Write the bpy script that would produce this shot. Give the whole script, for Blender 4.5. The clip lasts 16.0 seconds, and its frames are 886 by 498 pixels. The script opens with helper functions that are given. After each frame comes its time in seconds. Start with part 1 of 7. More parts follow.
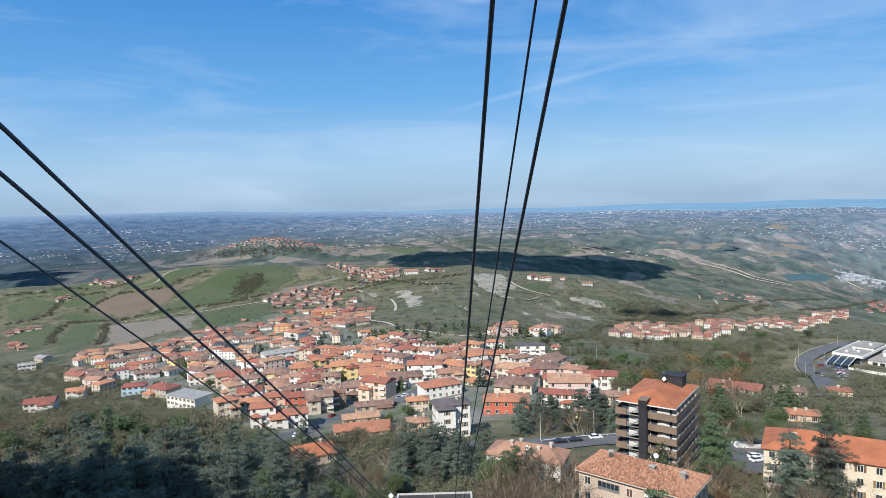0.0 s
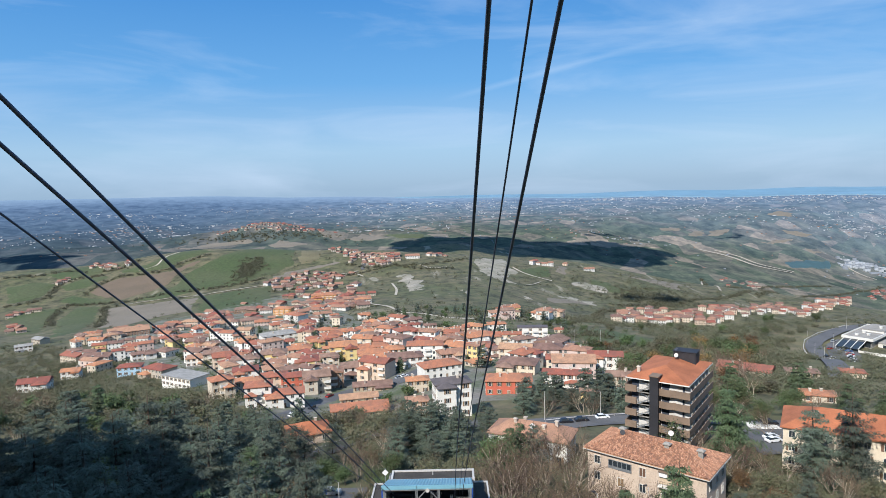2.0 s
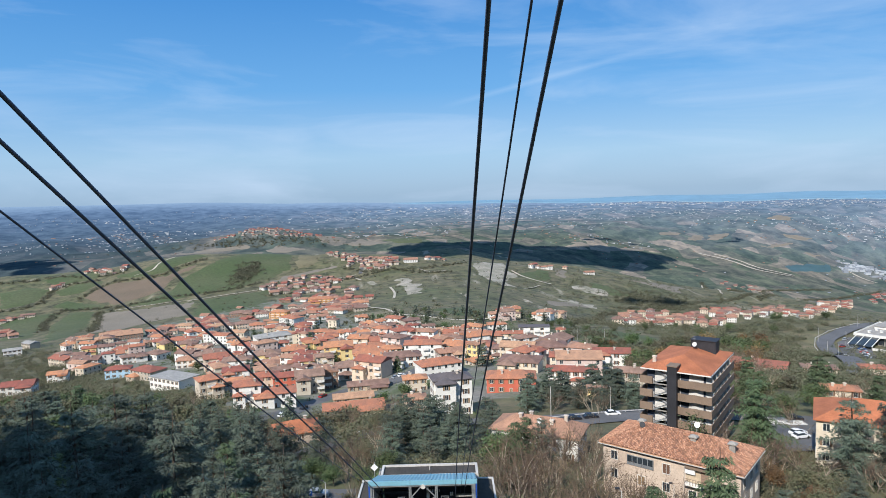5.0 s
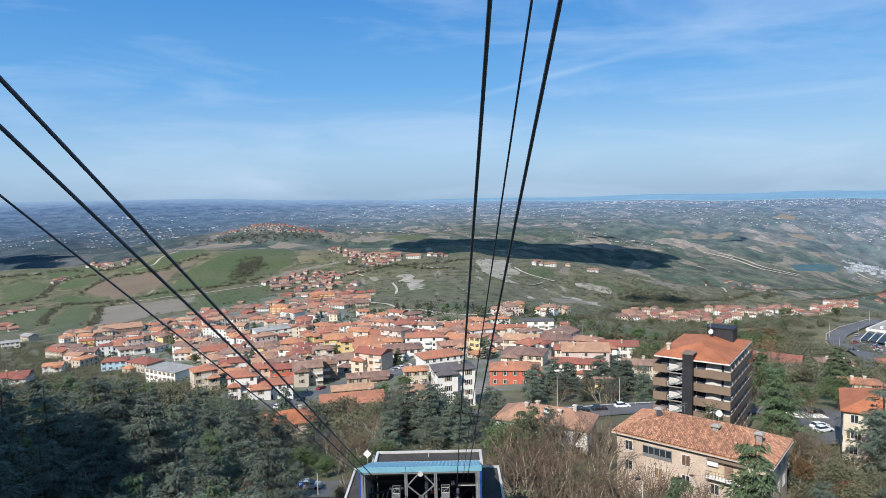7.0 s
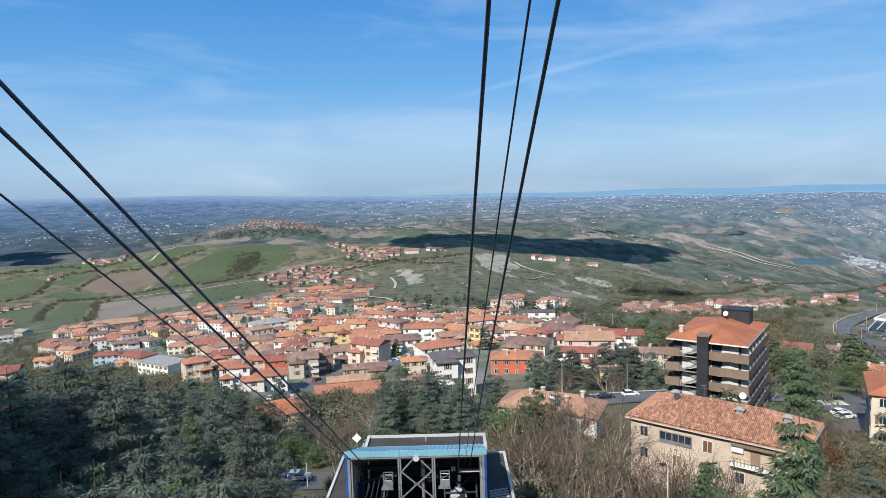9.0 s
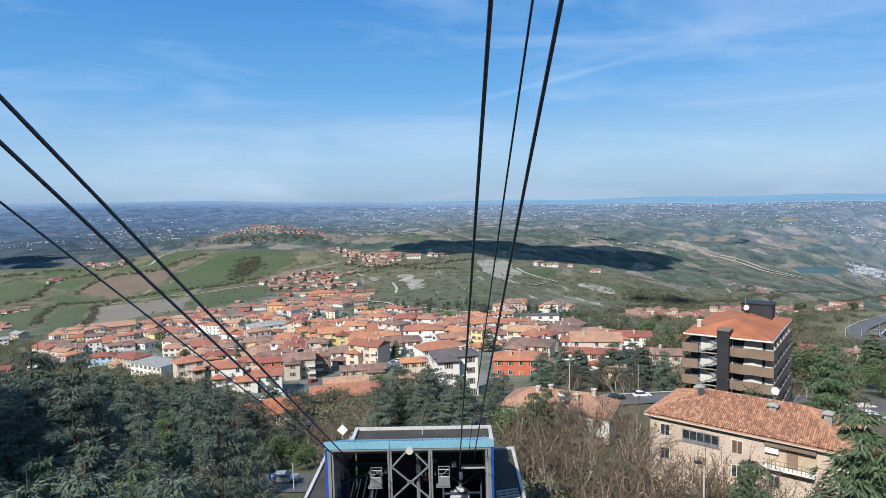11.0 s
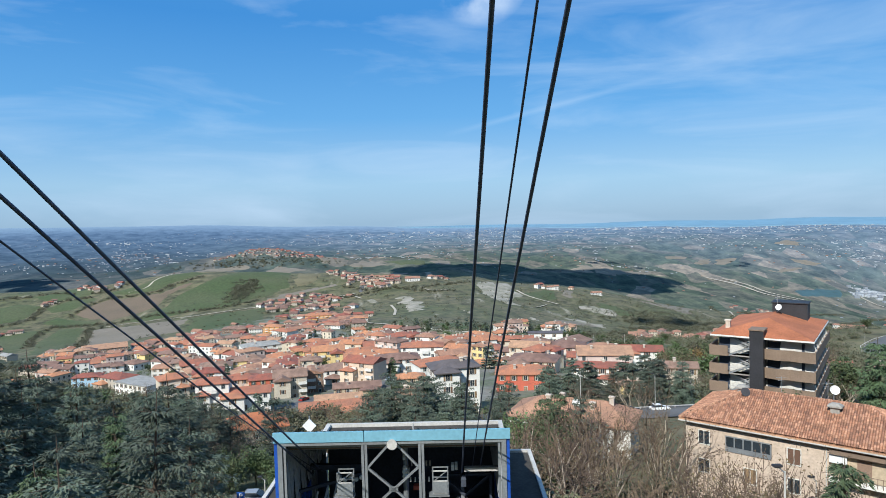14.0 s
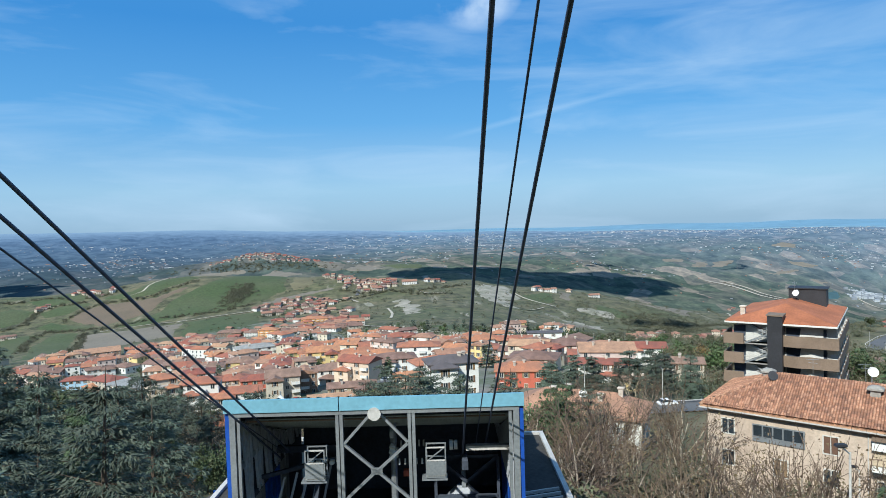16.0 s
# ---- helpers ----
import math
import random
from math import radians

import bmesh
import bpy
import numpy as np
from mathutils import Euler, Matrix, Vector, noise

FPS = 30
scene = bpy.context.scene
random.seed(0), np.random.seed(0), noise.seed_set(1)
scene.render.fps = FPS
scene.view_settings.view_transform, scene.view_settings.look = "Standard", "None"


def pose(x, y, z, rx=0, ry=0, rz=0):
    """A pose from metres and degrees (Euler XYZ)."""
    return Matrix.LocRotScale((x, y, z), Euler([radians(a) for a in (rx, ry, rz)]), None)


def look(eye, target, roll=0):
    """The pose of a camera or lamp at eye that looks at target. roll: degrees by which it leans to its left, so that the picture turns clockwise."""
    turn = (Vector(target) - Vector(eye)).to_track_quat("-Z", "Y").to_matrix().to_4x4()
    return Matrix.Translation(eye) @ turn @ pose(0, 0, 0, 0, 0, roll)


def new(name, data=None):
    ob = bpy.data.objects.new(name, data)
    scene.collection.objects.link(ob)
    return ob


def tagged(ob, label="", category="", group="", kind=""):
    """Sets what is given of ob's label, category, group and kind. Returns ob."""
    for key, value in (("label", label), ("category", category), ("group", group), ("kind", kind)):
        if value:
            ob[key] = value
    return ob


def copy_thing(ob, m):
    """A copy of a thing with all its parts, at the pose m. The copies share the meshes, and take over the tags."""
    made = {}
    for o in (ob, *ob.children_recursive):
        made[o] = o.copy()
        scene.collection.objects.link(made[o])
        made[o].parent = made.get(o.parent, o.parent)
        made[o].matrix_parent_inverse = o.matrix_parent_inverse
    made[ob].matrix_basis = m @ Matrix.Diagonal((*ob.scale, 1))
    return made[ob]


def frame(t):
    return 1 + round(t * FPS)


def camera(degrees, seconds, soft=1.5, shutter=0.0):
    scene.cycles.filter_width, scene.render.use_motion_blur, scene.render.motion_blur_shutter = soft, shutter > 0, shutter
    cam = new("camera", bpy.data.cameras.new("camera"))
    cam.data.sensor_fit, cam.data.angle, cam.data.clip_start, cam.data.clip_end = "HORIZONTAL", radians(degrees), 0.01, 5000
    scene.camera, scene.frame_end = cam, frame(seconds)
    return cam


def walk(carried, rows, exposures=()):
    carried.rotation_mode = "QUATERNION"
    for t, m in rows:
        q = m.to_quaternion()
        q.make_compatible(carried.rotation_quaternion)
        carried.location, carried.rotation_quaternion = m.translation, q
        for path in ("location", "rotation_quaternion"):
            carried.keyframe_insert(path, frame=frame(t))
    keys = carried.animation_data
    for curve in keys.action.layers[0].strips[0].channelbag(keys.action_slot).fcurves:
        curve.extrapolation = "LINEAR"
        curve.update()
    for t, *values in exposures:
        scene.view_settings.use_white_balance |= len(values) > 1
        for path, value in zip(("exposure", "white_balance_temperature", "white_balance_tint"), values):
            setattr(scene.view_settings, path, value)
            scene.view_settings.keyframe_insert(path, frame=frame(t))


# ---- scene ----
# The camera rides down on the ropes.
cam = camera(70.0, 16.0, soft=0.85)
PATH = [
    (0, -0.05, -87.77, 53.93, -4.37, -0.29, -1.85),
    (0.5, -0.03, -85.54, 52.58, -4.65, -0.22, -1.76),
    (1, 0.00, -83.32, 51.22, -4.92, -0.14, -1.60),
    (1.5, 0.02, -81.12, 49.83, -5.34, -0.11, -1.56),
    (2, 0.03, -78.91, 48.48, -5.57, -0.12, -1.61),
    (2.5, 0.00, -76.76, 47.19, -5.58, -0.22, -1.78),
    (3, -0.02, -74.71, 45.91, -5.44, -0.28, -1.87),
    (3.5, -0.02, -72.69, 44.74, -5.14, -0.28, -1.89),
    (4, -0.01, -70.72, 43.57, -5.06, -0.30, -1.90),
    (6.5, 0.01, -61.13, 37.63, -4.89, -0.09, -1.55),
    (7, 0.03, -59.19, 36.47, -5.15, 0.00, -1.46),
    (7.5, 0.05, -57.26, 35.31, -5.49, 0.08, -1.27),
    (8, 0.06, -55.31, 34.16, -5.79, 0.09, -1.31),
    (8.5, 0.03, -53.36, 32.99, -5.80, -0.03, -1.51),
    (9, 0.00, -51.38, 31.86, -5.48, -0.09, -1.71),
    (11.5, 0.07, -41.33, 25.97, -4.80, 0.13, -1.23),
    (12, 0.10, -39.42, 24.79, -5.22, 0.19, -1.09),
    (12.5, 0.11, -37.49, 23.67, -5.26, 0.22, -1.03),
    (13, 0.12, -35.52, 22.55, -4.62, 0.23, -1.06),
    (13.5, 0.10, -33.47, 21.52, -3.58, 0.13, -1.20),
    (14, 0.08, -31.48, 20.52, -2.55, -0.04, -1.45),
    (14.5, 0.03, -29.62, 19.52, -1.81, -0.26, -1.70),
    (15, 0.05, -27.91, 18.69, -1.37, -0.43, -1.91),
    (15.5, 0.06, -26.37, 17.81, -1.52, -0.46, -1.99),
    (16, 0.06, -24.96, 16.75, -2.15, -0.33, -1.70),
]


def ride(x, y, z, pitch, yaw, roll):
    ahead = Vector((-math.sin(radians(yaw)) * math.cos(radians(pitch)), math.cos(radians(yaw)) * math.cos(radians(pitch)), math.sin(radians(pitch))))
    return look((x, y, z), Vector((x, y, z)) + ahead * 2, roll)


# the picture cools a little towards the end
TONES = [(0.0, 0.27, 5900, 10), (11.5, 0.27, 5880, 9.5), (13.0, 0.27, 5820, 8), (14.5, 0.26, 5700, 4), (16.0, 0.24, 5620, 2)]
walk(cam, [(row[0], ride(*row[1:])) for row in PATH], TONES)

# ---- sky and sun ----
SUN_DIR = Vector((-0.38, -0.645, 0.66)).normalized()
world = bpy.data.worlds.new("sky")
scene.world = world
world.use_nodes = True
wn, wl = world.node_tree.nodes, world.node_tree.links
wn.clear()
sky = wn.new("ShaderNodeTexSky")
sky.sky_type, sky.sun_disc = "NISHITA", False
sky.sun_elevation = math.asin(SUN_DIR.z)
sky.sun_rotation = math.atan2(SUN_DIR.x, SUN_DIR.y)
sky.altitude, sky.air_density, sky.dust_density, sky.ozone_density = 600, 1.0, 0.6, 2.0
wtc = wn.new("ShaderNodeTexCoord")
# thin cirrus: noise on the direction, drawn out sideways
wmap = wn.new("ShaderNodeMapping")
wmap.inputs["Scale"].default_value = (1.3, 1.3, 7.0)
wmap.inputs["Rotation"].default_value = (0.0, radians(9), 0.0)
cirrus = wn.new("ShaderNodeTexNoise")
cirrus.inputs["Scale"].default_value, cirrus.inputs["Detail"].default_value = 2.2, 7
cirrus.inputs["Roughness"].default_value, cirrus.inputs["Distortion"].default_value = 0.55, 0.5
cramp = wn.new("ShaderNodeValToRGB")
cramp.color_ramp.elements[0].position, cramp.color_ramp.elements[1].position = 0.47, 0.85
cramp.color_ramp.elements[1].color = (0.55, 0.55, 0.55, 1)
# deep blue aloft, paler towards the horizon
wsep = wn.new("ShaderNodeSeparateXYZ")
grad = wn.new("ShaderNodeValToRGB")
stops = [(0.0, (0.33, 0.49, 0.66)), (0.02, (0.36, 0.53, 0.71)), (0.06, (0.41, 0.61, 0.79)), (0.16, (0.165, 0.44, 0.79)), (0.30, (0.07, 0.30, 0.70)), (0.5, (0.13, 0.36, 0.72)), (1.0, (0.22, 0.40, 0.68))]
while len(grad.color_ramp.elements) < len(stops):
    grad.color_ramp.elements.new(0.5)
for el, (p, c) in zip(grad.color_ramp.elements, stops):
    el.position, el.color = p, (*c, 1)
gain = wn.new("ShaderNodeVectorMath")
gain.operation = "SCALE"
gain.inputs["Scale"].default_value = 7.8
smix = wn.new("ShaderNodeMix")
smix.data_type = "RGBA"
smix.inputs["Factor"].default_value = 0.85
cmix = wn.new("ShaderNodeMix")
cmix.data_type = "RGBA"
cmix.inputs["B"].default_value = (5.6, 6.5, 7.5, 1)
wbg, wout = wn.new("ShaderNodeBackground"), wn.new("ShaderNodeOutputWorld")
wbg.inputs["Strength"].default_value = 0.10
wl.new(wtc.outputs["Generated"], wmap.inputs["Vector"])
wl.new(wmap.outputs["Vector"], cirrus.inputs["Vector"])
wl.new(cirrus.outputs["Fac"], cramp.inputs["Fac"])
wl.new(cramp.outputs["Color"], cmix.inputs["Factor"])
wl.new(wtc.outputs["Generated"], wsep.inputs["Vector"])
wl.new(wsep.outputs["Z"], grad.inputs["Fac"])
wl.new(grad.outputs["Color"], gain.inputs[0])
wl.new(sky.outputs["Color"], smix.inputs["A"])
wl.new(gain.outputs["Vector"], smix.inputs["B"])
wl.new(smix.outputs["Result"], cmix.inputs["A"])
# one thin contrail: a band about a great circle, between two bearings
TRAIL_A, TRAIL_B = Vector((0.02, 0.985, 0.135)).normalized(), Vector((0.25, 0.945, 0.185)).normalized()
tdot, tabs, tband = wn.new("ShaderNodeVectorMath"), wn.new("ShaderNodeMath"), wn.new("ShaderNodeMapRange")
tdot.operation, tabs.operation = "DOT_PRODUCT", "ABSOLUTE"
tdot.inputs[1].default_value = TRAIL_A.cross(TRAIL_B).normalized()
tband.inputs["From Min"].default_value, tband.inputs["From Max"].default_value = 0.0005, 0.006
tband.inputs["To Min"].default_value, tband.inputs["To Max"].default_value = 0.17, 0.0
tmid, tend, tmul = wn.new("ShaderNodeVectorMath"), wn.new("ShaderNodeMapRange"), wn.new("ShaderNodeMath")
tmid.operation, tmul.operation = "DOT_PRODUCT", "MULTIPLY"
tmid.inputs[1].default_value = (TRAIL_A * 0.35 + TRAIL_B * 0.65).normalized()
tend.inputs["From Min"].default_value, tend.inputs["From Max"].default_value = 0.985, 0.9985
tmix = wn.new("ShaderNodeMix")
tmix.data_type = "RGBA"
tmix.inputs["B"].default_value = (6.0, 6.9, 7.8, 1)
wl.new(wtc.outputs["Generated"], tdot.inputs[0])
wl.new(wtc.outputs["Generated"], tmid.inputs[0])
wl.new(tdot.outputs["Value"], tabs.inputs[0])
wl.new(tabs.outputs["Value"], tband.inputs["Value"])
wl.new(tmid.outputs["Value"], tend.inputs["Value"])
wl.new(tband.outputs["Result"], tmul.inputs[0])
wl.new(tend.outputs["Result"], tmul.inputs[1])
wl.new(tmul.outputs["Value"], tmix.inputs["Factor"])
wl.new(cmix.outputs["Result"], tmix.inputs["A"])
# one small ragged cloud high up
kdot, knear, kmul, kmix = wn.new("ShaderNodeVectorMath"), wn.new("ShaderNodeMapRange"), wn.new("ShaderNodeMath"), wn.new("ShaderNodeMix")
kdot.operation, kmul.operation, kmix.data_type = "DOT_PRODUCT", "MULTIPLY", "RGBA"
kdot.inputs[1].default_value = Vector((0.062, 0.936, 0.360)).normalized()
knear.inputs["From Min"].default_value, knear.inputs["From Max"].default_value = math.cos(radians(4.5)), math.cos(radians(0.8))
kpuff, kcut = wn.new("ShaderNodeTexNoise"), wn.new("ShaderNodeMapRange")
kpuff.inputs["Scale"].default_value, kpuff.inputs["Detail"].default_value = 14.0, 6
kcut.inputs["From Min"].default_value, kcut.inputs["From Max"].default_value = 0.36, 0.62
kmix.inputs["B"].default_value = (7.2, 7.6, 8.2, 1)
wl.new(wtc.outputs["Generated"], kdot.inputs[0])
wl.new(kdot.outputs["Value"], knear.inputs["Value"])
wl.new(wtc.outputs["Generated"], kpuff.inputs["Vector"])
wl.new(kpuff.outputs["Fac"], kcut.inputs["Value"])
wl.new(knear.outputs["Result"], kmul.inputs[0])
wl.new(kcut.outputs["Result"], kmul.inputs[1])
wl.new(kmul.outputs["Value"], kmix.inputs["Factor"])
wl.new(tmix.outputs["Result"], kmix.inputs["A"])
wl.new(kmix.outputs["Result"], wbg.inputs["Color"])
wl.new(wbg.outputs["Background"], wout.inputs["Surface"])

sun = new("sun", bpy.data.lights.new("sun", "SUN"))
sun.data.energy, sun.data.angle, sun.data.color = 5.3, radians(0.6), (1.0, 0.90, 0.76)
sun.matrix_world = look(SUN_DIR * 900, (0, 0, 0))


# ---- materials ----
def material(name, colour, rough=0.85, spread=0.25, scale=1.0, fine=14.0, bump=0.0, metal=0.0, per_thing=0.0, second=None, coords="Object"):
    """Base colour varied by coarse and fine noise, and from thing to thing."""
    m = bpy.data.materials.new(name)
    m.use_nodes = True
    n, l = m.node_tree.nodes, m.node_tree.links
    b = n["Principled BSDF"]
    b.inputs["Roughness"].default_value, b.inputs["Metallic"].default_value = rough, metal
    if coords == "World":
        at = n.new("ShaderNodeNewGeometry").outputs["Position"]
    else:
        at = n.new("ShaderNodeTexCoord").outputs["Object"]
    big, small = n.new("ShaderNodeTexNoise"), n.new("ShaderNodeTexNoise")
    big.inputs["Scale"].default_value, big.inputs["Detail"].default_value = scale, 5
    small.inputs["Scale"].default_value, small.inputs["Detail"].default_value = scale * fine, 3
    l.new(at, big.inputs["Vector"])
    l.new(at, small.inputs["Vector"])
    mixed = n.new("ShaderNodeMix")
    mixed.data_type = "RGBA"
    mixed.inputs["A"].default_value = (*colour, 1)
    other = second or tuple(c * (1 - spread) for c in colour)
    mixed.inputs["B"].default_value = (*other, 1)
    ramp = n.new("ShaderNodeMapRange")
    ramp.inputs["From Min"].default_value, ramp.inputs["From Max"].default_value = 0.35, 0.65
    l.new(big.outputs["Fac"], ramp.inputs["Value"])
    l.new(ramp.outputs["Result"], mixed.inputs["Factor"])
    hsv = n.new("ShaderNodeHueSaturation")
    l.new(mixed.outputs["Result"], hsv.inputs["Color"])
    val = n.new("ShaderNodeMapRange")
    val.inputs["From Min"].default_value, val.inputs["From Max"].default_value = 0.3, 0.7
    val.inputs["To Min"].default_value, val.inputs["To Max"].default_value = 1 - spread * 0.8, 1 + spread * 0.5
    l.new(small.outputs["Fac"], val.inputs["Value"])
    if per_thing:
        info, one, two = n.new("ShaderNodeObjectInfo"), n.new("ShaderNodeMapRange"), n.new("ShaderNodeMath")
        one.inputs["To Min"].default_value, one.inputs["To Max"].default_value = 1 - per_thing, 1 + per_thing
        two.operation = "MULTIPLY"
        l.new(info.outputs["Random"], one.inputs["Value"])
        l.new(one.outputs["Result"], two.inputs[0])
        l.new(val.outputs["Result"], two.inputs[1])
        l.new(two.outputs["Value"], hsv.inputs["Value"])
        hue = n.new("ShaderNodeMapRange")
        hue.inputs["To Min"].default_value, hue.inputs["To Max"].default_value = 0.5 - per_thing * 0.05, 0.5 + per_thing * 0.05
        l.new(info.outputs["Random"], hue.inputs["Value"])
        l.new(hue.outputs["Result"], hsv.inputs["Hue"])
    else:
        l.new(val.outputs["Result"], hsv.inputs["Value"])
    l.new(hsv.outputs["Color"], b.inputs["Base Color"])
    if bump:
        bn = n.new("ShaderNodeBump")
        bn.inputs["Strength"].default_value, bn.inputs["Distance"].default_value = 0.6, bump
        l.new(small.outputs["Fac"], bn.inputs["Height"])
        l.new(bn.outputs["Normal"], b.inputs["Normal"])
    return m


def leaf_material(name, colour, second, per_thing=0.2):
    m = material(name, colour, 0.7, 0.35, 0.5, 8.0, per_thing=per_thing, second=second)
    return m


WALLS = {
    "white": material("wall_white", (0.74, 0.72, 0.67), spread=0.12, scale=0.3, per_thing=0.06),
    "cream": material("wall_cream", (0.64, 0.55, 0.43), spread=0.14, scale=0.3, per_thing=0.08),
    "peach": material("wall_peach", (0.66, 0.52, 0.40), spread=0.14, scale=0.3, per_thing=0.08),
    "yellow": material("wall_yellow", (0.72, 0.56, 0.26), spread=0.14, scale=0.3, per_thing=0.06),
    "orange": material("wall_orange", (0.70, 0.36, 0.13), spread=0.14, scale=0.3),
    "blue": material("wall_blue", (0.42, 0.60, 0.74), spread=0.12, scale=0.3),
    "beige": material("wall_beige", (0.52, 0.46, 0.37), spread=0.16, scale=0.3, per_thing=0.08),
    "grey": material("wall_grey", (0.42, 0.41, 0.39), spread=0.16, scale=0.3),
    "pink": material("wall_pink", (0.63, 0.50, 0.44), spread=0.14, scale=0.3, per_thing=0.06),
    "red": material("wall_red", (0.55, 0.14, 0.085), spread=0.14, scale=0.3),
    "brown": material("wall_brown", (0.27, 0.18, 0.13), spread=0.2, scale=0.3),
    "tan": material("wall_tan", (0.50, 0.40, 0.28), spread=0.18, scale=0.3),
}
ROOFS = {
    "tile": material("roof_terracotta", (0.41, 0.155, 0.088), 0.85, 0.45, 0.35, 14, bump=0.06, per_thing=0.32, second=(0.28, 0.125, 0.082)),
    "brown": material("roof_brown_tile", (0.27, 0.165, 0.125), 0.85, 0.35, 0.35, 18, bump=0.05, per_thing=0.15),
    "tan": material("roof_old_tile", (0.43, 0.24, 0.15), 0.85, 0.4, 0.5, 14, bump=0.05, per_thing=0.2, second=(0.30, 0.175, 0.115)),
    "grey": material("roof_grey", (0.34, 0.33, 0.31), 0.8, 0.25, 0.4, 12, bump=0.03),
    "dark": material("roof_slate", (0.13, 0.11, 0.11), 0.7, 0.25, 0.4, 12, bump=0.03),
}
M_ORANGE_ROOF = material("roof_hotel_tile", (0.44, 0.155, 0.07), 0.85, 0.3, 0.25, 16, bump=0.05)
ROOFS["orange"] = M_ORANGE_ROOF
M_OLD_PLASTER = material("old_beige_plaster", (0.56, 0.455, 0.36), 0.9, 0.2, 0.35, 12, second=(0.47, 0.37, 0.29))
M_GLASS = material("window_glass", (0.035, 0.045, 0.055), 0.12, 0.3, 0.6)
M_FRAME = material("window_frame_paint", (0.62, 0.60, 0.55), 0.6, 0.1)
M_SHUTTER = material("shutter_paint", (0.20, 0.12, 0.07), 0.7, 0.2, per_thing=0.4)
M_TRIM = material("eave_white_paint", (0.72, 0.70, 0.65), 0.7, 0.15)
M_CHIMNEY = material("chimney_plaster", (0.58, 0.50, 0.42), 0.9, 0.25, 1.2, per_thing=0.15)
M_DISH = material("white_enamel", (0.78, 0.78, 0.76), 0.4, 0.08)
M_STEEL = material("grey_steel", (0.36, 0.38, 0.40), 0.45, 0.2, 0.8, metal=0.5)
# dark base colour with the shade of hall and hotel recesses put in
M_SHADE_DARK = material("interior_shade", (0.058, 0.070, 0.098), 0.9, 0.3, 0.5)
M_LIGHTBLUE = material("light_blue_sheet", (0.20, 0.41, 0.52), 0.5, 0.12, 0.4)
M_BLUE = material("blue_cladding", (0.02, 0.085, 0.42), 0.45, 0.2, 0.4)
M_FELT = material("roofing_felt", (0.062, 0.056, 0.050), 0.98, 0.35, 0.5, 12, bump=0.01)
M_COPING = material("coping_zinc", (0.55, 0.53, 0.50), 0.6, 0.2, 0.6)
M_ROPE = material("steel_rope", (0.085, 0.105, 0.17), 0.6, 0.3, 4.0, metal=0.3)
M_CONCRETE = material("concrete", (0.33, 0.31, 0.28), 0.9, 0.25, 0.3, 16, bump=0.01)
M_HOTEL = material("hotel_plaster", (0.62, 0.60, 0.56), 0.85, 0.15, 0.4)
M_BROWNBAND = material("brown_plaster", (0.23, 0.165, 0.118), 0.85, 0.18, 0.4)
M_TOWER = material("dark_tower_cladding", (0.030, 0.030, 0.036), 0.6, 0.3, 0.4)
M_ASPHALT = material("asphalt", (0.125, 0.125, 0.130), 0.9, 0.25, 0.12, 30, coords="World")
M_PAINT = material("road_paint", (0.65, 0.65, 0.62), 0.8, 0.2, 0.4)
M_TRACK = material("pale_track", (0.48, 0.43, 0.35), 0.95, 0.2, 0.05, 10, coords="World")
M_BARK = material("bark", (0.115, 0.085, 0.06), 0.95, 0.4, 1.5, 10, bump=0.02)
M_TWIG = material("bare_twigs", (0.175, 0.125, 0.088), 0.95, 0.45, 0.8, 8, per_thing=0.25)
M_LIMB = material("pale_limbs", (0.38, 0.32, 0.245), 0.95, 0.4, 0.8, 8, per_thing=0.2)
M_CEDAR = leaf_material("cedar_needles", (0.066, 0.090, 0.060), (0.105, 0.128, 0.092), 0.35)
M_FIR = leaf_material("fir_needles", (0.058, 0.092, 0.040), (0.088, 0.122, 0.056), 0.25)
M_LEAF = leaf_material("broad_leaves", (0.056, 0.092, 0.030), (0.088, 0.112, 0.042), 0.35)
M_AUTUMN = leaf_material("autumn_leaves", (0.19, 0.105, 0.035), (0.13, 0.085, 0.035), 0.35)
M_SCRUB = leaf_material("scrub_leaves", (0.080, 0.094, 0.044), (0.125, 0.104, 0.062), 0.3)
M_MOSS = leaf_material("yellow_green_needles", (0.130, 0.150, 0.030), (0.085, 0.110, 0.030), 0.15)
M_FARWOOD = leaf_material("valley_wood_leaves", (0.078, 0.092, 0.046), (0.118, 0.104, 0.066), 0.3)
M_RUBBER = material("tyre_rubber", (0.02, 0.02, 0.02), 0.9, 0.2)

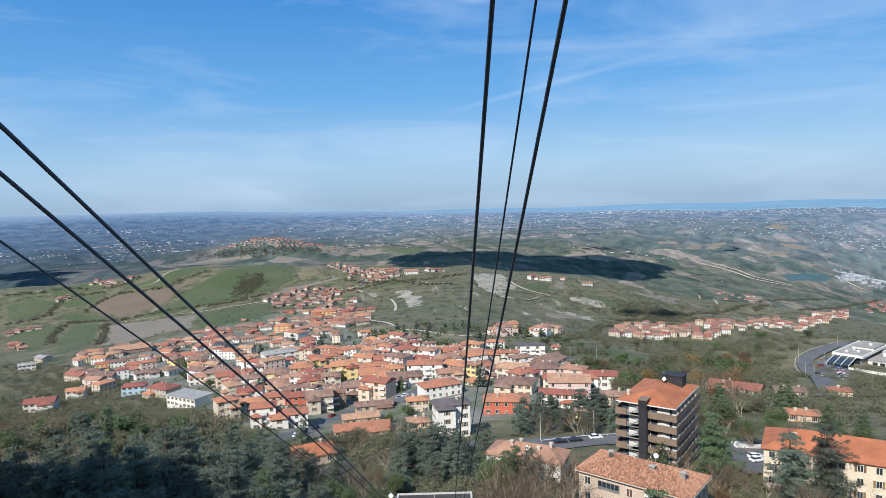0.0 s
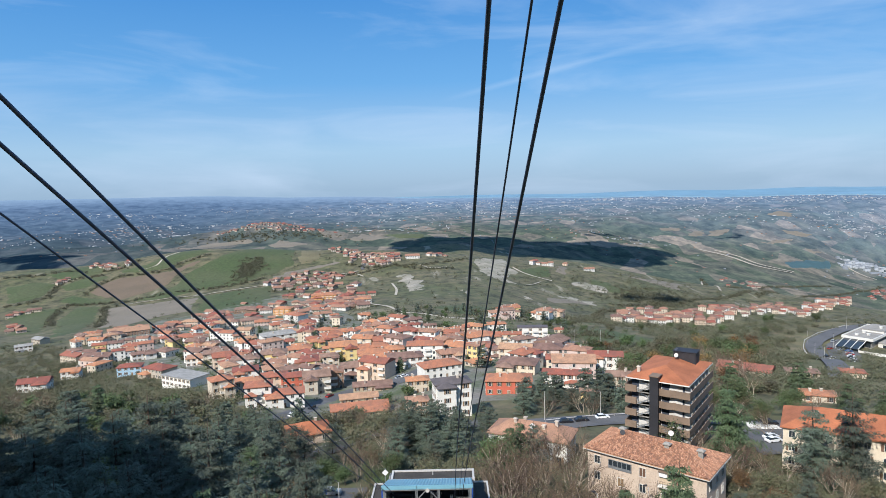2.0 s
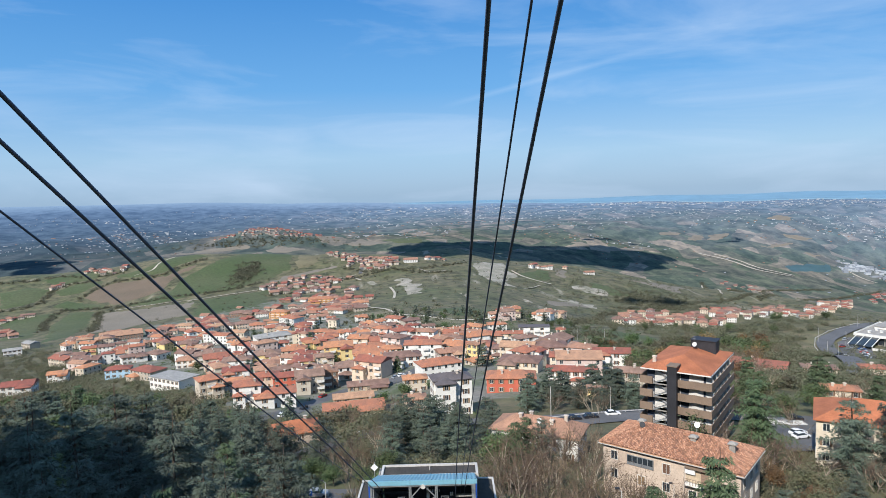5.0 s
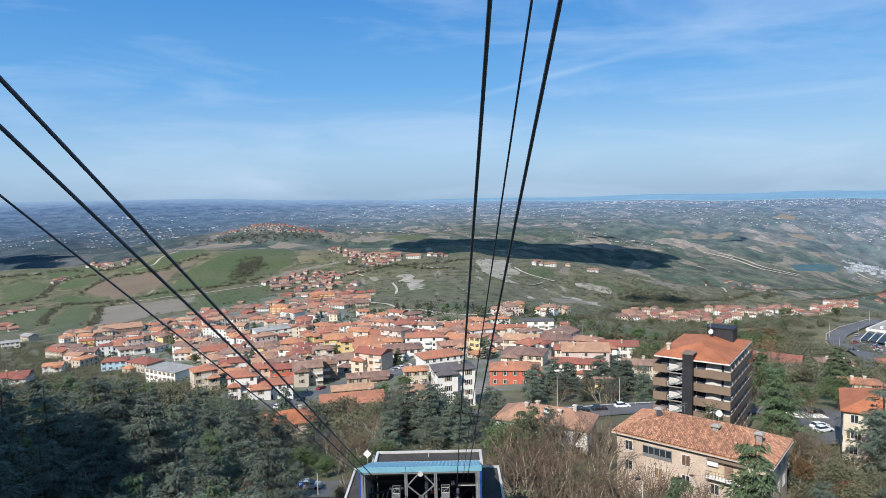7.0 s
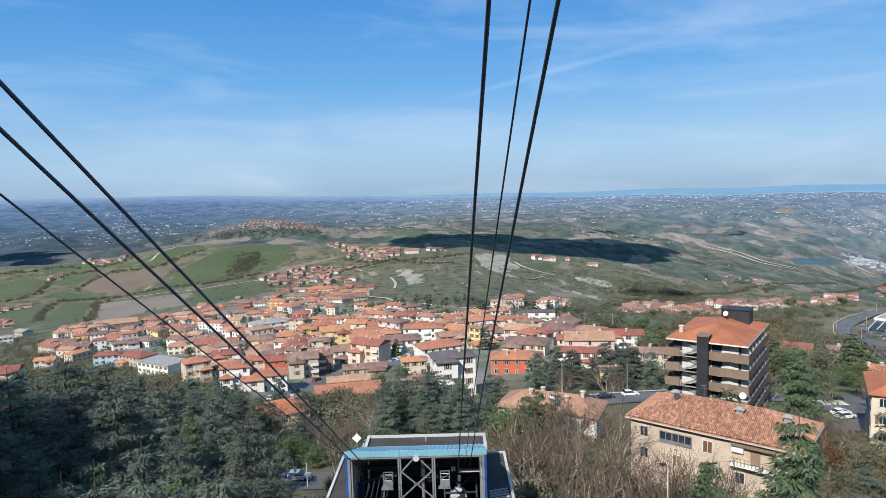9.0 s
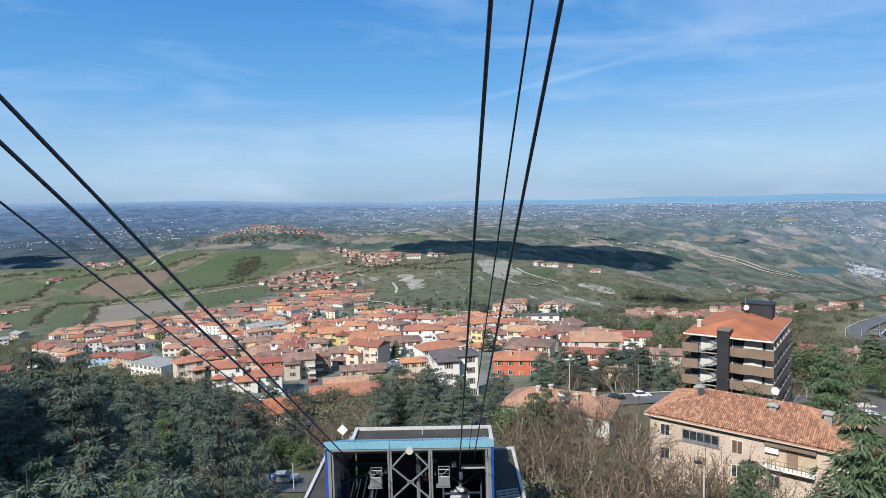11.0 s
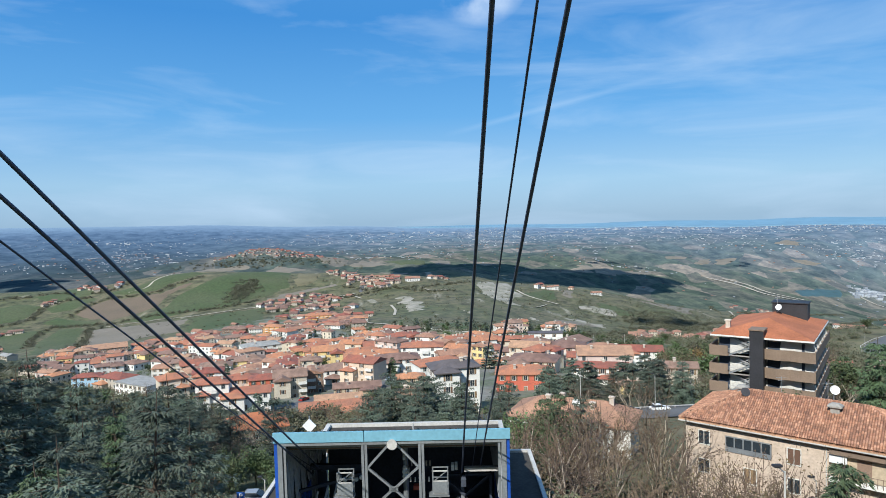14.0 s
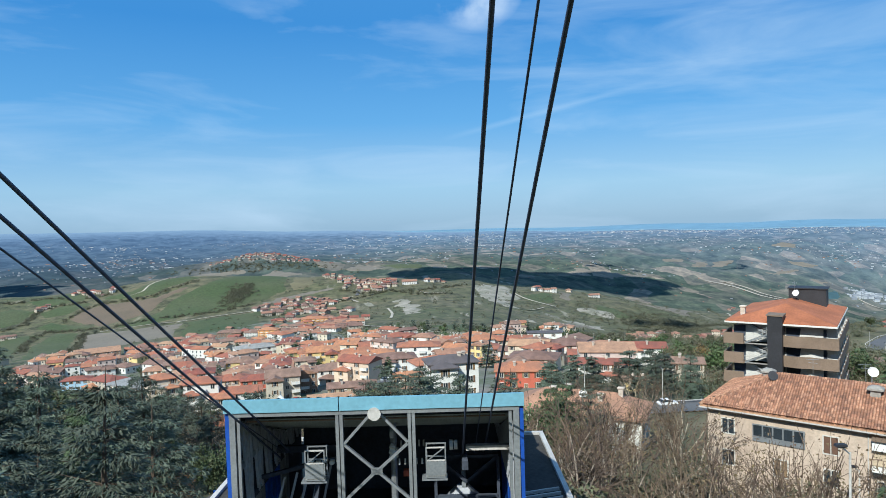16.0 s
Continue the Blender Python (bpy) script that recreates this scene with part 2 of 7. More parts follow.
FIELDS = {
    "green": material("young_crop", (0.055, 0.080, 0.027), 0.95, 0.35, 0.010, 25, second=(0.080, 0.092, 0.041), coords="World"),
    "brown": material("ploughed_soil", (0.130, 0.100, 0.068), 0.98, 0.25, 0.02, 30, second=(0.155, 0.116, 0.08), coords="World"),
    "tan": material("dry_stubble", (0.20, 0.172, 0.135), 0.98, 0.25, 0.02, 30, second=(0.165, 0.145, 0.112), coords="World"),
    "olive": material("dry_meadow", (0.155, 0.145, 0.080), 0.98, 0.3, 0.03, 30, second=(0.19, 0.165, 0.105), coords="World"),
    "pale": material("bare_clay", (0.36, 0.325, 0.27), 0.98, 0.35, 0.04, 14, second=(0.21, 0.20, 0.145), coords="World"),
    "vine": material("vineyard_soil", (0.17, 0.15, 0.085), 0.98, 0.25, 0.03, 20, coords="World"),
    "town": material("town_yards", (0.20, 0.19, 0.17), 0.98, 0.35, 0.06, 10, second=(0.085, 0.105, 0.05), coords="World"),
    "lake": material("still_water_turquoise", (0.062, 0.108, 0.105), 0.5, 0.2, 0.02, 20, coords="World"),
}
FIELD_WORDS = {
    "green": "bright green field of young crop on a slope", "brown": "ploughed brown field on rolling hills",
    "tan": "dry tan stubble field on rolling hills", "olive": "dull olive dry meadow beside a pale track",
    "pale": "pale bare clay patch on eroded hillside", "vine": "brownish vineyard slope with thin rows",
    "town": "grey and green yards between town houses", "lake": "turquoise water strip between dull fields",
}


# ---- terrain ----
KY = (-400, -250, -88, -30, 0, 50, 100, 172, 268, 340, 450, 700, 1000, 1170, 1400, 1560, 1760, 2000, 2500, 3000, 3600, 4200, 4900)
KZ = (190, 100, 22, 2, -6, -15, -22, -33, -48, -55, -66, -90, -112, -120, -108, -146, -164, -146, -131, -122, -105, -72, -18)


def bump(x, y, cx, cy, sx, sy, a=0.0):
    c, s = np.cos(np.radians(a)), np.sin(np.radians(a))
    u, v = (x - cx) * c + (y - cy) * s, (y - cy) * c - (x - cx) * s
    return np.exp(-(u / sx) ** 2 - (v / sy) ** 2)


def smooth(v, a, b):
    k = np.clip((v - a) / (b - a), 0, 1)
    return k * k * (3 - 2 * k)


def height(x, y):
    x, y = np.asarray(x, float), np.asarray(y, float)
    r = np.hypot(x, y)
    q = y + (r - y) * smooth(r, 1500, 3200) * (y > 0)
    z = 0
    for d in (-30, -15, 0, 15, 30):
        z = z + np.interp(q + d * np.clip(np.abs(y) / 300, 0.1, 3), KY, KZ) / 5
    near = smooth(y, 60, 300) * (1 - 0.8 * smooth(y, 800, 1400))
    z = z - near * 26 * np.tanh(np.maximum(-x - 20, 0) / 220)
    z = z - 0.15 * np.maximum(x - 60, 0) * smooth(y, 150, 1300) * (1 - smooth(y, 1900, 3300))
    z = z + 64 * bump(x, y, -620, 2340, 320, 170) + 22 * bump(x, y, -900, 1900, 500, 160, 10)
    z = z - 40 * bump(x, y, -900, 900, 420, 300) - 48 * bump(x, y, 400, 780, 300, 290)
    z = z - 8.5 * bump(x, y, -42, 165, 40, 65)
    z = z + 40 * bump(x, y, -430, 1470, 420, 220)
    # the spur of the mountain that stands behind and shades the wood
    z = z + 162 * bump(x, y, -200, -165, 125, 60, -20)
    # level ground under the supermarket and its car park
    z = z + (-54 - z) * (1 - smooth(np.hypot(x - 255, y - 300), 62, 100))
    z = z + 75 * smooth(-x, -600, 2600) * smooth(r, 3200, 4900) * (y > 0)
    far = smooth(y, 500, 1500)
    z = z + smooth(y, 1900, 2300) * (1 - smooth(y, 3000, 3800)) * (9 * np.sin(x / 120 + 1.1 * np.sin(y / 210)) * np.sin(y / 150 + 0.8) + 4 * np.sin(x / 47 - y / 83))
    z = z + far * (4 * np.sin(x / 170 + 1.3 * np.sin(y / 260)) + 4 * np.sin(x / 71 + y / 143) * (1 - smooth(y, 2500, 3500)))
    z = z + 0.8 * np.sin(x / 23 + 0.4) * np.sin(y / 31) * smooth(np.hypot(x, y), 30, 120)
    return z


def ground_z(x, y):
    return float(height(x, y))


def sheet(name, rows_r, angles, mat, kind="structure", label="", category=""):
    """A fan of ground round the origin of the fan, by distance and bearing."""
    r, a = np.meshgrid(np.array(rows_r), np.radians(angles), indexing="ij")
    x, y = r * np.sin(a), r * np.cos(a) - 150
    z = height(x, y)
    nr, na = r.shape
    me = bpy.data.meshes.new(name)
    i, j = np.meshgrid(np.arange(nr - 1), np.arange(na - 1), indexing="ij")
    k = (i * na + j).ravel()
    quads = np.stack([k, k + na, k + na + 1, k + 1], 1)
    me.vertices.add(nr * na)
    me.vertices.foreach_set("co", np.stack([x, y, z], -1).ravel())
    me.loops.add(quads.size)
    me.loops.foreach_set("vertex_index", quads[:, ::-1].ravel())
    me.polygons.add(len(quads))
    me.polygons.foreach_set("loop_start", np.arange(0, quads.size, 4))
    me.polygons.foreach_set("use_smooth", np.ones(len(quads), bool))
    me.update(calc_edges=True)
    me.materials.append(mat)
    return tagged(new(name, me), label, category, kind=kind)


def land_material():
    m = bpy.data.materials.new("hill_land")
    m.use_nodes = True
    n, l = m.node_tree.nodes, m.node_tree.links
    b = n["Principled BSDF"]
    b.inputs["Roughness"].default_value = 0.98
    at = n.new("ShaderNodeNewGeometry").outputs["Position"]

    def noise_at(scale, detail=6, rough=0.6):
        t = n.new("ShaderNodeTexNoise")
        t.inputs["Scale"].default_value, t.inputs["Detail"].default_value, t.inputs["Roughness"].default_value = scale, detail, rough
        l.new(at, t.inputs["Vector"])
        return t.outputs["Fac"]

    def ramp(fac, stops):
        t = n.new("ShaderNodeValToRGB")
        e = t.color_ramp.elements
        while len(e) < len(stops):
            e.new(0.5)
        for el, (p, c) in zip(e, stops):
            el.position, el.color = p, (*c, 1)
        l.new(fac, t.inputs["Fac"])
        return t.outputs["Color"]

    broad = ramp(noise_at(0.006), [(0.3, (0.056, 0.074, 0.032)), (0.42, (0.078, 0.082, 0.043)), (0.51, (0.110, 0.098, 0.064)), (0.60, (0.075, 0.082, 0.040)), (0.72, (0.15, 0.13, 0.09))])
    near = ramp(noise_at(0.12), [(0.3, (0.075, 0.09, 0.035)), (0.5, (0.14, 0.135, 0.065)), (0.7, (0.21, 0.165, 0.11))])
    mixed = n.new("ShaderNodeMix")
    mixed.data_type = "RGBA"
    mixed.inputs["Factor"].default_value = 0.35
    l.new(broad, mixed.inputs["A"])
    l.new(near, mixed.inputs["B"])
    dark = n.new("ShaderNodeMix")
    dark.data_type, dark.blend_type = "RGBA", "MULTIPLY"
    dark.inputs["Factor"].default_value = 1.0
    l.new(mixed.outputs["Result"], dark.inputs["A"])
    l.new(ramp(noise_at(0.045, 8, 0.75), [(0.38, (0.30, 0.36, 0.32)), (0.47, (0.8, 0.82, 0.8)), (0.62, (1.3, 1.25, 1.2))]), dark.inputs["B"])
    # pale clay laid bare in streaks down the dry slopes
    mp = n.new("ShaderNodeMapping")
    mp.inputs["Rotation"].default_value = (0, 0, radians(28))
    mp.inputs["Scale"].default_value = (0.03, 0.006, 0.01)
    l.new(at, mp.inputs["Vector"])
    st = n.new("ShaderNodeTexNoise")
    st.inputs["Scale"].default_value, st.inputs["Detail"].default_value, st.inputs["Roughness"].default_value = 1.0, 6, 0.6
    l.new(mp.outputs["Vector"], st.inputs["Vector"])
    cut = n.new("ShaderNodeMapRange")
    cut.inputs["From Min"].default_value, cut.inputs["From Max"].default_value = 0.61, 0.70
    cut.inputs["To Max"].default_value = 0.6
    l.new(st.outputs["Fac"], cut.inputs["Value"])
    clay = n.new("ShaderNodeMix")
    clay.data_type = "RGBA"
    clay.inputs["B"].default_value = (0.36, 0.325, 0.255, 1)
    sep = n.new("ShaderNodeSeparateXYZ")
    l.new(at, sep.inputs["Vector"])
    past = n.new("ShaderNodeMapRange")
    past.inputs["From Min"].default_value, past.inputs["From Max"].default_value = 500, 800
    l.new(sep.outputs["Y"], past.inputs["Value"])
    both = n.new("ShaderNodeMath")
    both.operation = "MULTIPLY"
    l.new(cut.outputs["Result"], both.inputs[0])
    l.new(past.outputs["Result"], both.inputs[1])
    l.new(both.outputs["Value"], clay.inputs["Factor"])
    l.new(dark.outputs["Result"], clay.inputs["A"])
    l.new(clay.outputs["Result"], b.inputs["Base Color"])
    return m


def plain_material():
    """The far plain: small farms, groves and towns, distance haze mixed into its colour."""
    m = bpy.data.materials.new("far_plain")
    m.use_nodes = True
    n, l = m.node_tree.nodes, m.node_tree.links
    b = n["Principled BSDF"]
    b.inputs["Roughness"].default_value = 1.0
    b.inputs["Specular IOR Level"].default_value = 0.0
    geo = n.new("ShaderNodeNewGeometry").outputs["Position"]
    mp = n.new("ShaderNodeMapping")
    mp.inputs["Scale"].default_value = (0.013, 0.009, 0.0)
    l.new(geo, mp.inputs["Vector"])
    cells = n.new("ShaderNodeTexVoronoi")
    cells.inputs["Scale"].default_value = 1.0
    l.new(mp.outputs["Vector"], cells.inputs["Vector"])
    t = n.new("ShaderNodeValToRGB")
    e = t.color_ramp.elements
    stops = [(0.0, (0.062, 0.080, 0.050)), (0.3, (0.088, 0.102, 0.064)), (0.5, (0.115, 0.112, 0.080)), (0.68, (0.066, 0.080, 0.055)), (0.82, (0.15, 0.135, 0.10)), (0.96, (0.24, 0.20, 0.15))]
    while len(e) < len(stops):
        e.new(0.5)
    for el, (p, c) in zip(e, stops):
        el.position, el.color = p, (*c, 1)
    sep = n.new("ShaderNodeSeparateColor")
    l.new(cells.outputs["Color"], sep.inputs["Color"])
    l.new(sep.outputs["Red"], t.inputs["Fac"])
    ns = n.new("ShaderNodeTexNoise")
    ns.inputs["Scale"].default_value, ns.inputs["Detail"].default_value, ns.inputs["Roughness"].default_value = 1.6, 9, 0.75
    l.new(mp.outputs["Vector"], ns.inputs["Vector"])
    r2 = n.new("ShaderNodeValToRGB")
    r2.color_ramp.elements[0].position, r2.color_ramp.elements[1].position = 0.36, 0.62
    r2.color_ramp.elements[0].color, r2.color_ramp.elements[1].color = (0.56, 0.60, 0.64, 1), (1.42, 1.36, 1.30, 1)
    l.new(ns.outputs["Fac"], r2.inputs["Fac"])
    mul = n.new("ShaderNodeMix")
    mul.data_type, mul.blend_type = "RGBA", "MULTIPLY"
    mul.inputs["Factor"].default_value = 1.0
    l.new(t.outputs["Color"], mul.inputs["A"])
    l.new(r2.outputs["Color"], mul.inputs["B"])
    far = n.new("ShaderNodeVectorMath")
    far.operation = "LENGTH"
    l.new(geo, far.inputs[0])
    # distance haze put into the base colour, bluer and paler farther out
    haze_fac = n.new("ShaderNodeMapRange")
    haze_fac.inputs["From Min"].default_value, haze_fac.inputs["From Max"].default_value = 2600, 4600
    haze_fac.inputs["To Min"].default_value, haze_fac.inputs["To Max"].default_value = 0.10, 0.90
    l.new(far.outputs["Value"], haze_fac.inputs["Value"])
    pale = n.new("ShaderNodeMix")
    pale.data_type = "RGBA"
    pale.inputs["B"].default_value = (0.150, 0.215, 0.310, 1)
    l.new(haze_fac.outputs["Result"], pale.inputs["Factor"])
    # dark tint towards the west: cloud shade put into the colour
    axes, west, west_shade = n.new("ShaderNodeSeparateXYZ"), n.new("ShaderNodeMapRange"), n.new("ShaderNodeMix")
    west_shade.data_type = "RGBA"
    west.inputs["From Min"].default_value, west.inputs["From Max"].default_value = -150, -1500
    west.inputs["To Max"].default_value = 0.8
    west_shade.inputs["B"].default_value = (0.052, 0.072, 0.078, 1)
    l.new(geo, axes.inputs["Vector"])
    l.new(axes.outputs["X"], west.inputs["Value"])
    l.new(west.outputs["Result"], west_shade.inputs["Factor"])
    l.new(mul.outputs["Result"], west_shade.inputs["A"])
    l.new(west_shade.outputs["Result"], pale.inputs["A"])
    # groves and hedges, small and dark, over the whole plain
    gm, gn, gr, gx = n.new("ShaderNodeMapping"), n.new("ShaderNodeTexNoise"), n.new("ShaderNodeValToRGB"), n.new("ShaderNodeMix")
    gm.inputs["Scale"].default_value = (0.014, 0.011, 0.0)
    gn.inputs["Scale"].default_value, gn.inputs["Detail"].default_value, gn.inputs["Roughness"].default_value = 1.0, 8, 0.7
    gr.color_ramp.elements[0].position, gr.color_ramp.elements[1].position = 0.40, 0.60
    gr.color_ramp.elements[0].color, gr.color_ramp.elements[1].color = (0.68, 0.72, 0.76, 1), (1.24, 1.20, 1.15, 1)
    gx.data_type, gx.blend_type = "RGBA", "MULTIPLY"
    gx.inputs["Factor"].default_value = 0.9
    l.new(geo, gm.inputs["Vector"])
    l.new(gm.outputs["Vector"], gn.inputs["Vector"])
    l.new(gn.outputs["Fac"], gr.inputs["Fac"])
    l.new(pale.outputs["Result"], gx.inputs["A"])
    l.new(gr.outputs["Color"], gx.inputs["B"])
    # the western hills darkened once more, cloud shade multiplied into their colour
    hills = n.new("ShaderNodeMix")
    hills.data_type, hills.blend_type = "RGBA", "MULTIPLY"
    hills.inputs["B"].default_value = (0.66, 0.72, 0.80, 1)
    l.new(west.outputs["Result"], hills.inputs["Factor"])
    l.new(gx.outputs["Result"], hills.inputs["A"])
    # outermost strip mixed further to a haze tone, close to the sky
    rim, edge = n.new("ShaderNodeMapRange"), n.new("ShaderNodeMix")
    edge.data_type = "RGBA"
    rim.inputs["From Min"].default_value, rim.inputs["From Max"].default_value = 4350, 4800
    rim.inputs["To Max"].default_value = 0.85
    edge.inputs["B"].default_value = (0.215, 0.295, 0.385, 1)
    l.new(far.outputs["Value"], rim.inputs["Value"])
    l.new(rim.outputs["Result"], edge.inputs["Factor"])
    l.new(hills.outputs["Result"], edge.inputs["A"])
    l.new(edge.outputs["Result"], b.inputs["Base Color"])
    return m


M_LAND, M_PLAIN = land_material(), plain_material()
M_SEA = material("sea_water", (0.165, 0.285, 0.38), 0.6, 0.1, 0.002, 5, coords="World")
FRONT = np.linspace(-58, 58, 400)
EDGE = 2150.0
sheet("ground", np.r_[0.5, 20, 40, np.geomspace(55, EDGE, 330)], FRONT, M_LAND, label="rolling green and brown hills below a mountain", category="ground")
sheet("ground_behind", np.r_[0.5, 30, 60, np.geomspace(90, 1500, 30)], np.linspace(58, 302, 60), M_LAND, label="steep scrubby mountain slope", category="ground")
sheet("backdrop_plain", np.geomspace(EDGE, 4925, 130), FRONT, M_PLAIN, label="distant plain with farms and towns, haze in its colour", category="plain")


def sea():
    """The sea lies past the plain, nearer on the eastern side."""
    a = np.radians(np.linspace(-4, 58, 120))
    near = 4925 - 480 * np.clip((np.degrees(a) + 4) / 30, 0, 1) ** 0.8
    r = near[None] + (4927 - near[None]) * np.r_[0, 0.0005, np.linspace(0.05, 1, 10)][:, None]
    x, y = r * np.sin(a), r * np.cos(a) - 150
    z = height(x, y) + 5
    na = len(a)
    z[0] -= 12
    faces = [(i * na + j, i * na + j + 1, (i + 1) * na + j + 1, (i + 1) * na + j) for i in range(11) for j in range(na - 1)]
    me = bpy.data.meshes.new("sea")
    me.from_pydata(np.stack([x, y, z], -1).reshape(-1, 3).tolist(), [], faces)
    me.materials.append(M_SEA)
    tagged(new("water_sea", me), "calm blue sea on the far horizon", "sea", kind="structure")


sea()


# ---- small clouds over the land behind the camera's view, whose shade lies on the hills ----
M_CLOUD = material("cloud_white", (0.85, 0.85, 0.86), 1.0, 0.05, 0.004, 6)


def cloud(cx, cy, cz, half, across, turn, seed, base=1000.0):
    """A ragged fair-weather cloud whose shade falls round (cx, cy, cz): many flattened puffs along one line."""
    rng = np.random.default_rng(seed)
    up = SUN_DIR * ((base - cz) / SUN_DIR.z)
    bm = bmesh.new()
    c, s = math.cos(radians(turn)), math.sin(radians(turn))
    for _ in range(max(8, int(half * across / 900))):
        u, v = rng.uniform(-1, 1), rng.uniform(-1, 1)
        if u * u + v * v > 1:
            continue
        r = across * rng.uniform(0.28, 0.5)
        at = Vector((cx + up.x + (u * c * half - v * s * across), cy + up.y + (u * s * half + v * c * across), base + rng.uniform(-15, 25)))
        bmesh.ops.create_icosphere(bm, subdivisions=2, radius=1.0, matrix=Matrix.Translation(at) @ Matrix.Diagonal((r * 1.25, r, r * 0.5, 1)))
    for v in bm.verts:
        v.co += Vector((noise.noise(v.co * 0.02), noise.noise(v.co * 0.02 + Vector((9, 0, 0))), noise.noise(v.co * 0.02 + Vector((0, 9, 0))))) * across * 0.16
    me = bpy.data.meshes.new("cloud")
    bm.to_mesh(me)
    bm.free()
    me.materials.append(M_CLOUD)
    tagged(new("cloud", me), "small white fair-weather cloud over rolling hills", "cloud", kind="structure")


cloud(300, 2170, -180, 520, 165, 14, 1)
cloud(640, 2170, -205, 130, 140, 30, 2)
cloud(730, 2600, -190, 150, 45, 20, 3)
cloud(-1230, 1840, -150, 330, 85, -40, 4)
cloud(1260, 2645, -190, 75, 32, 10, 5)
cloud(392, 1095, -165, 70, 42, 20, 6)


# ---- building helpers ----
class Shape:
    """Gathers corners and faces of one mesh."""

    def __init__(self):
        self.v, self.f, self.m = [], [], []

    def add(self, verts, faces, slot=0):
        n = len(self.v)
        self.v += [tuple(p) for p in verts]
        self.f += [tuple(i + n for i in f) for f in faces]
        self.m += [slot] * len(faces)
        return self

    def box(self, x0, y0, z0, x1, y1, z1, slot=0):
        v = [(x, y, z) for z in (z0, z1) for y in (y0, y1) for x in (x0, x1)]
        return self.add(v, [(0, 2, 3, 1), (4, 5, 7, 6), (0, 1, 5, 4), (2, 6, 7, 3), (0, 4, 6, 2), (1, 3, 7, 5)], slot)

    def rod(self, a, b, r0, r1=None, sides=6, slot=0, caps=True):
        a, b = Vector(a), Vector(b)
        r1 = r0 if r1 is None else r1
        d = (b - a).normalized()
        u = d.orthogonal().normalized()
        w = d.cross(u)
        ring = [u * math.cos(2 * math.pi * k / sides) + w * math.sin(2 * math.pi * k / sides) for k in range(sides)]
        v = [a + q * r0 for q in ring] + [b + q * r1 for q in ring]
        f = [(k, (k + 1) % sides, sides + (k + 1) % sides, sides + k) for k in range(sides)]
        if caps:
            f += [tuple(range(sides))[::-1], tuple(range(sides, 2 * sides))]
        return self.add(v, f, slot)

    def bar(self, a, b, w, h, slot=0):
        """A squared bar from a to b, w across and h high."""
        a, b = Vector(a), Vector(b)
        d = (b - a).normalized()
        side = d.cross(Vector((0, 1, 0) if abs(d.y) < 0.7 else (1, 0, 0))).normalized()
        up = side.cross(d)
        v = [p + side * sx * w / 2 + up * sy * h / 2 for p in (a, b) for sx, sy in ((-1, -1), (1, -1), (1, 1), (-1, 1))]
        return self.add(v, [(3, 2, 1, 0), (4, 5, 6, 7), (0, 1, 5, 4), (1, 2, 6, 5), (2, 3, 7, 6), (3, 0, 4, 7)], slot)

    def mesh(self, name, *mats, smooth=False):
        me = bpy.data.meshes.new(name)
        me.from_pydata(self.v, [], self.f)
        for mt in mats:
            me.materials.append(mt)
        me.polygons.foreach_set("material_index", self.m)
        if smooth:
            me.polygons.foreach_set("use_smooth", [True] * len(self.f))
        me.update()
        return me


def part(name, shape, mat, parent, label="", smooth=False):
    mats = mat if isinstance(mat, (list, tuple)) else [mat]
    me = shape if isinstance(shape, bpy.types.Mesh) else shape.mesh(name, *mats, smooth=smooth)
    ob = new(name, me)
    ob.parent = parent
    if label:
        ob["label"] = label
    return ob


def thing(name, m, label, category, group="", kind=""):
    ob = new(name)
    ob.empty_display_size = 0.3
    ob.matrix_world = m
    return tagged(ob, label, category, group, kind)


def roof_shape(w, d, rise, shape, over=0.5, thick=0.22):
    """A roof with overhang and thickness on a body w by d, its eaves at z = 0."""
    s = Shape()
    a, b = w / 2 + over, d / 2 + over
    if shape == "flat":
        s.box(-a, -b, 0, a, b, 0.3)
        return s
    along = w >= d
    if shape == "hip":
        r = (a - b) if along else (b - a)
        r = max(r, 0.3)
    else:
        r = a if along else b
    ridge = [(-r, 0), (r, 0)] if along else [(0, -r), (0, r)]
    drop = rise * over / (min(w, d) / 2)
    lo = [(-a, -b, -drop - thick), (a, -b, -drop - thick), (a, b, -drop - thick), (-a, b, -drop - thick)]
    hi = [(-a, -b, -drop), (a, -b, -drop), (a, b, -drop), (-a, b, -drop)]
    top = [(*ridge[0], rise), (*ridge[1], rise)]
    v = lo + hi + top
    f = [(3, 2, 1, 0), (0, 1, 5, 4), (1, 2, 6, 5), (2, 3, 7, 6), (3, 0, 4, 7)]
    if along:
        f += [(4, 5, 9, 8), (6, 7, 8, 9), (5, 6, 9), (7, 4, 8)]
    else:
        f += [(5, 6, 9, 8), (7, 4, 8, 9), (4, 5, 8), (6, 7, 9)]
    s.add(v, f)
    return s


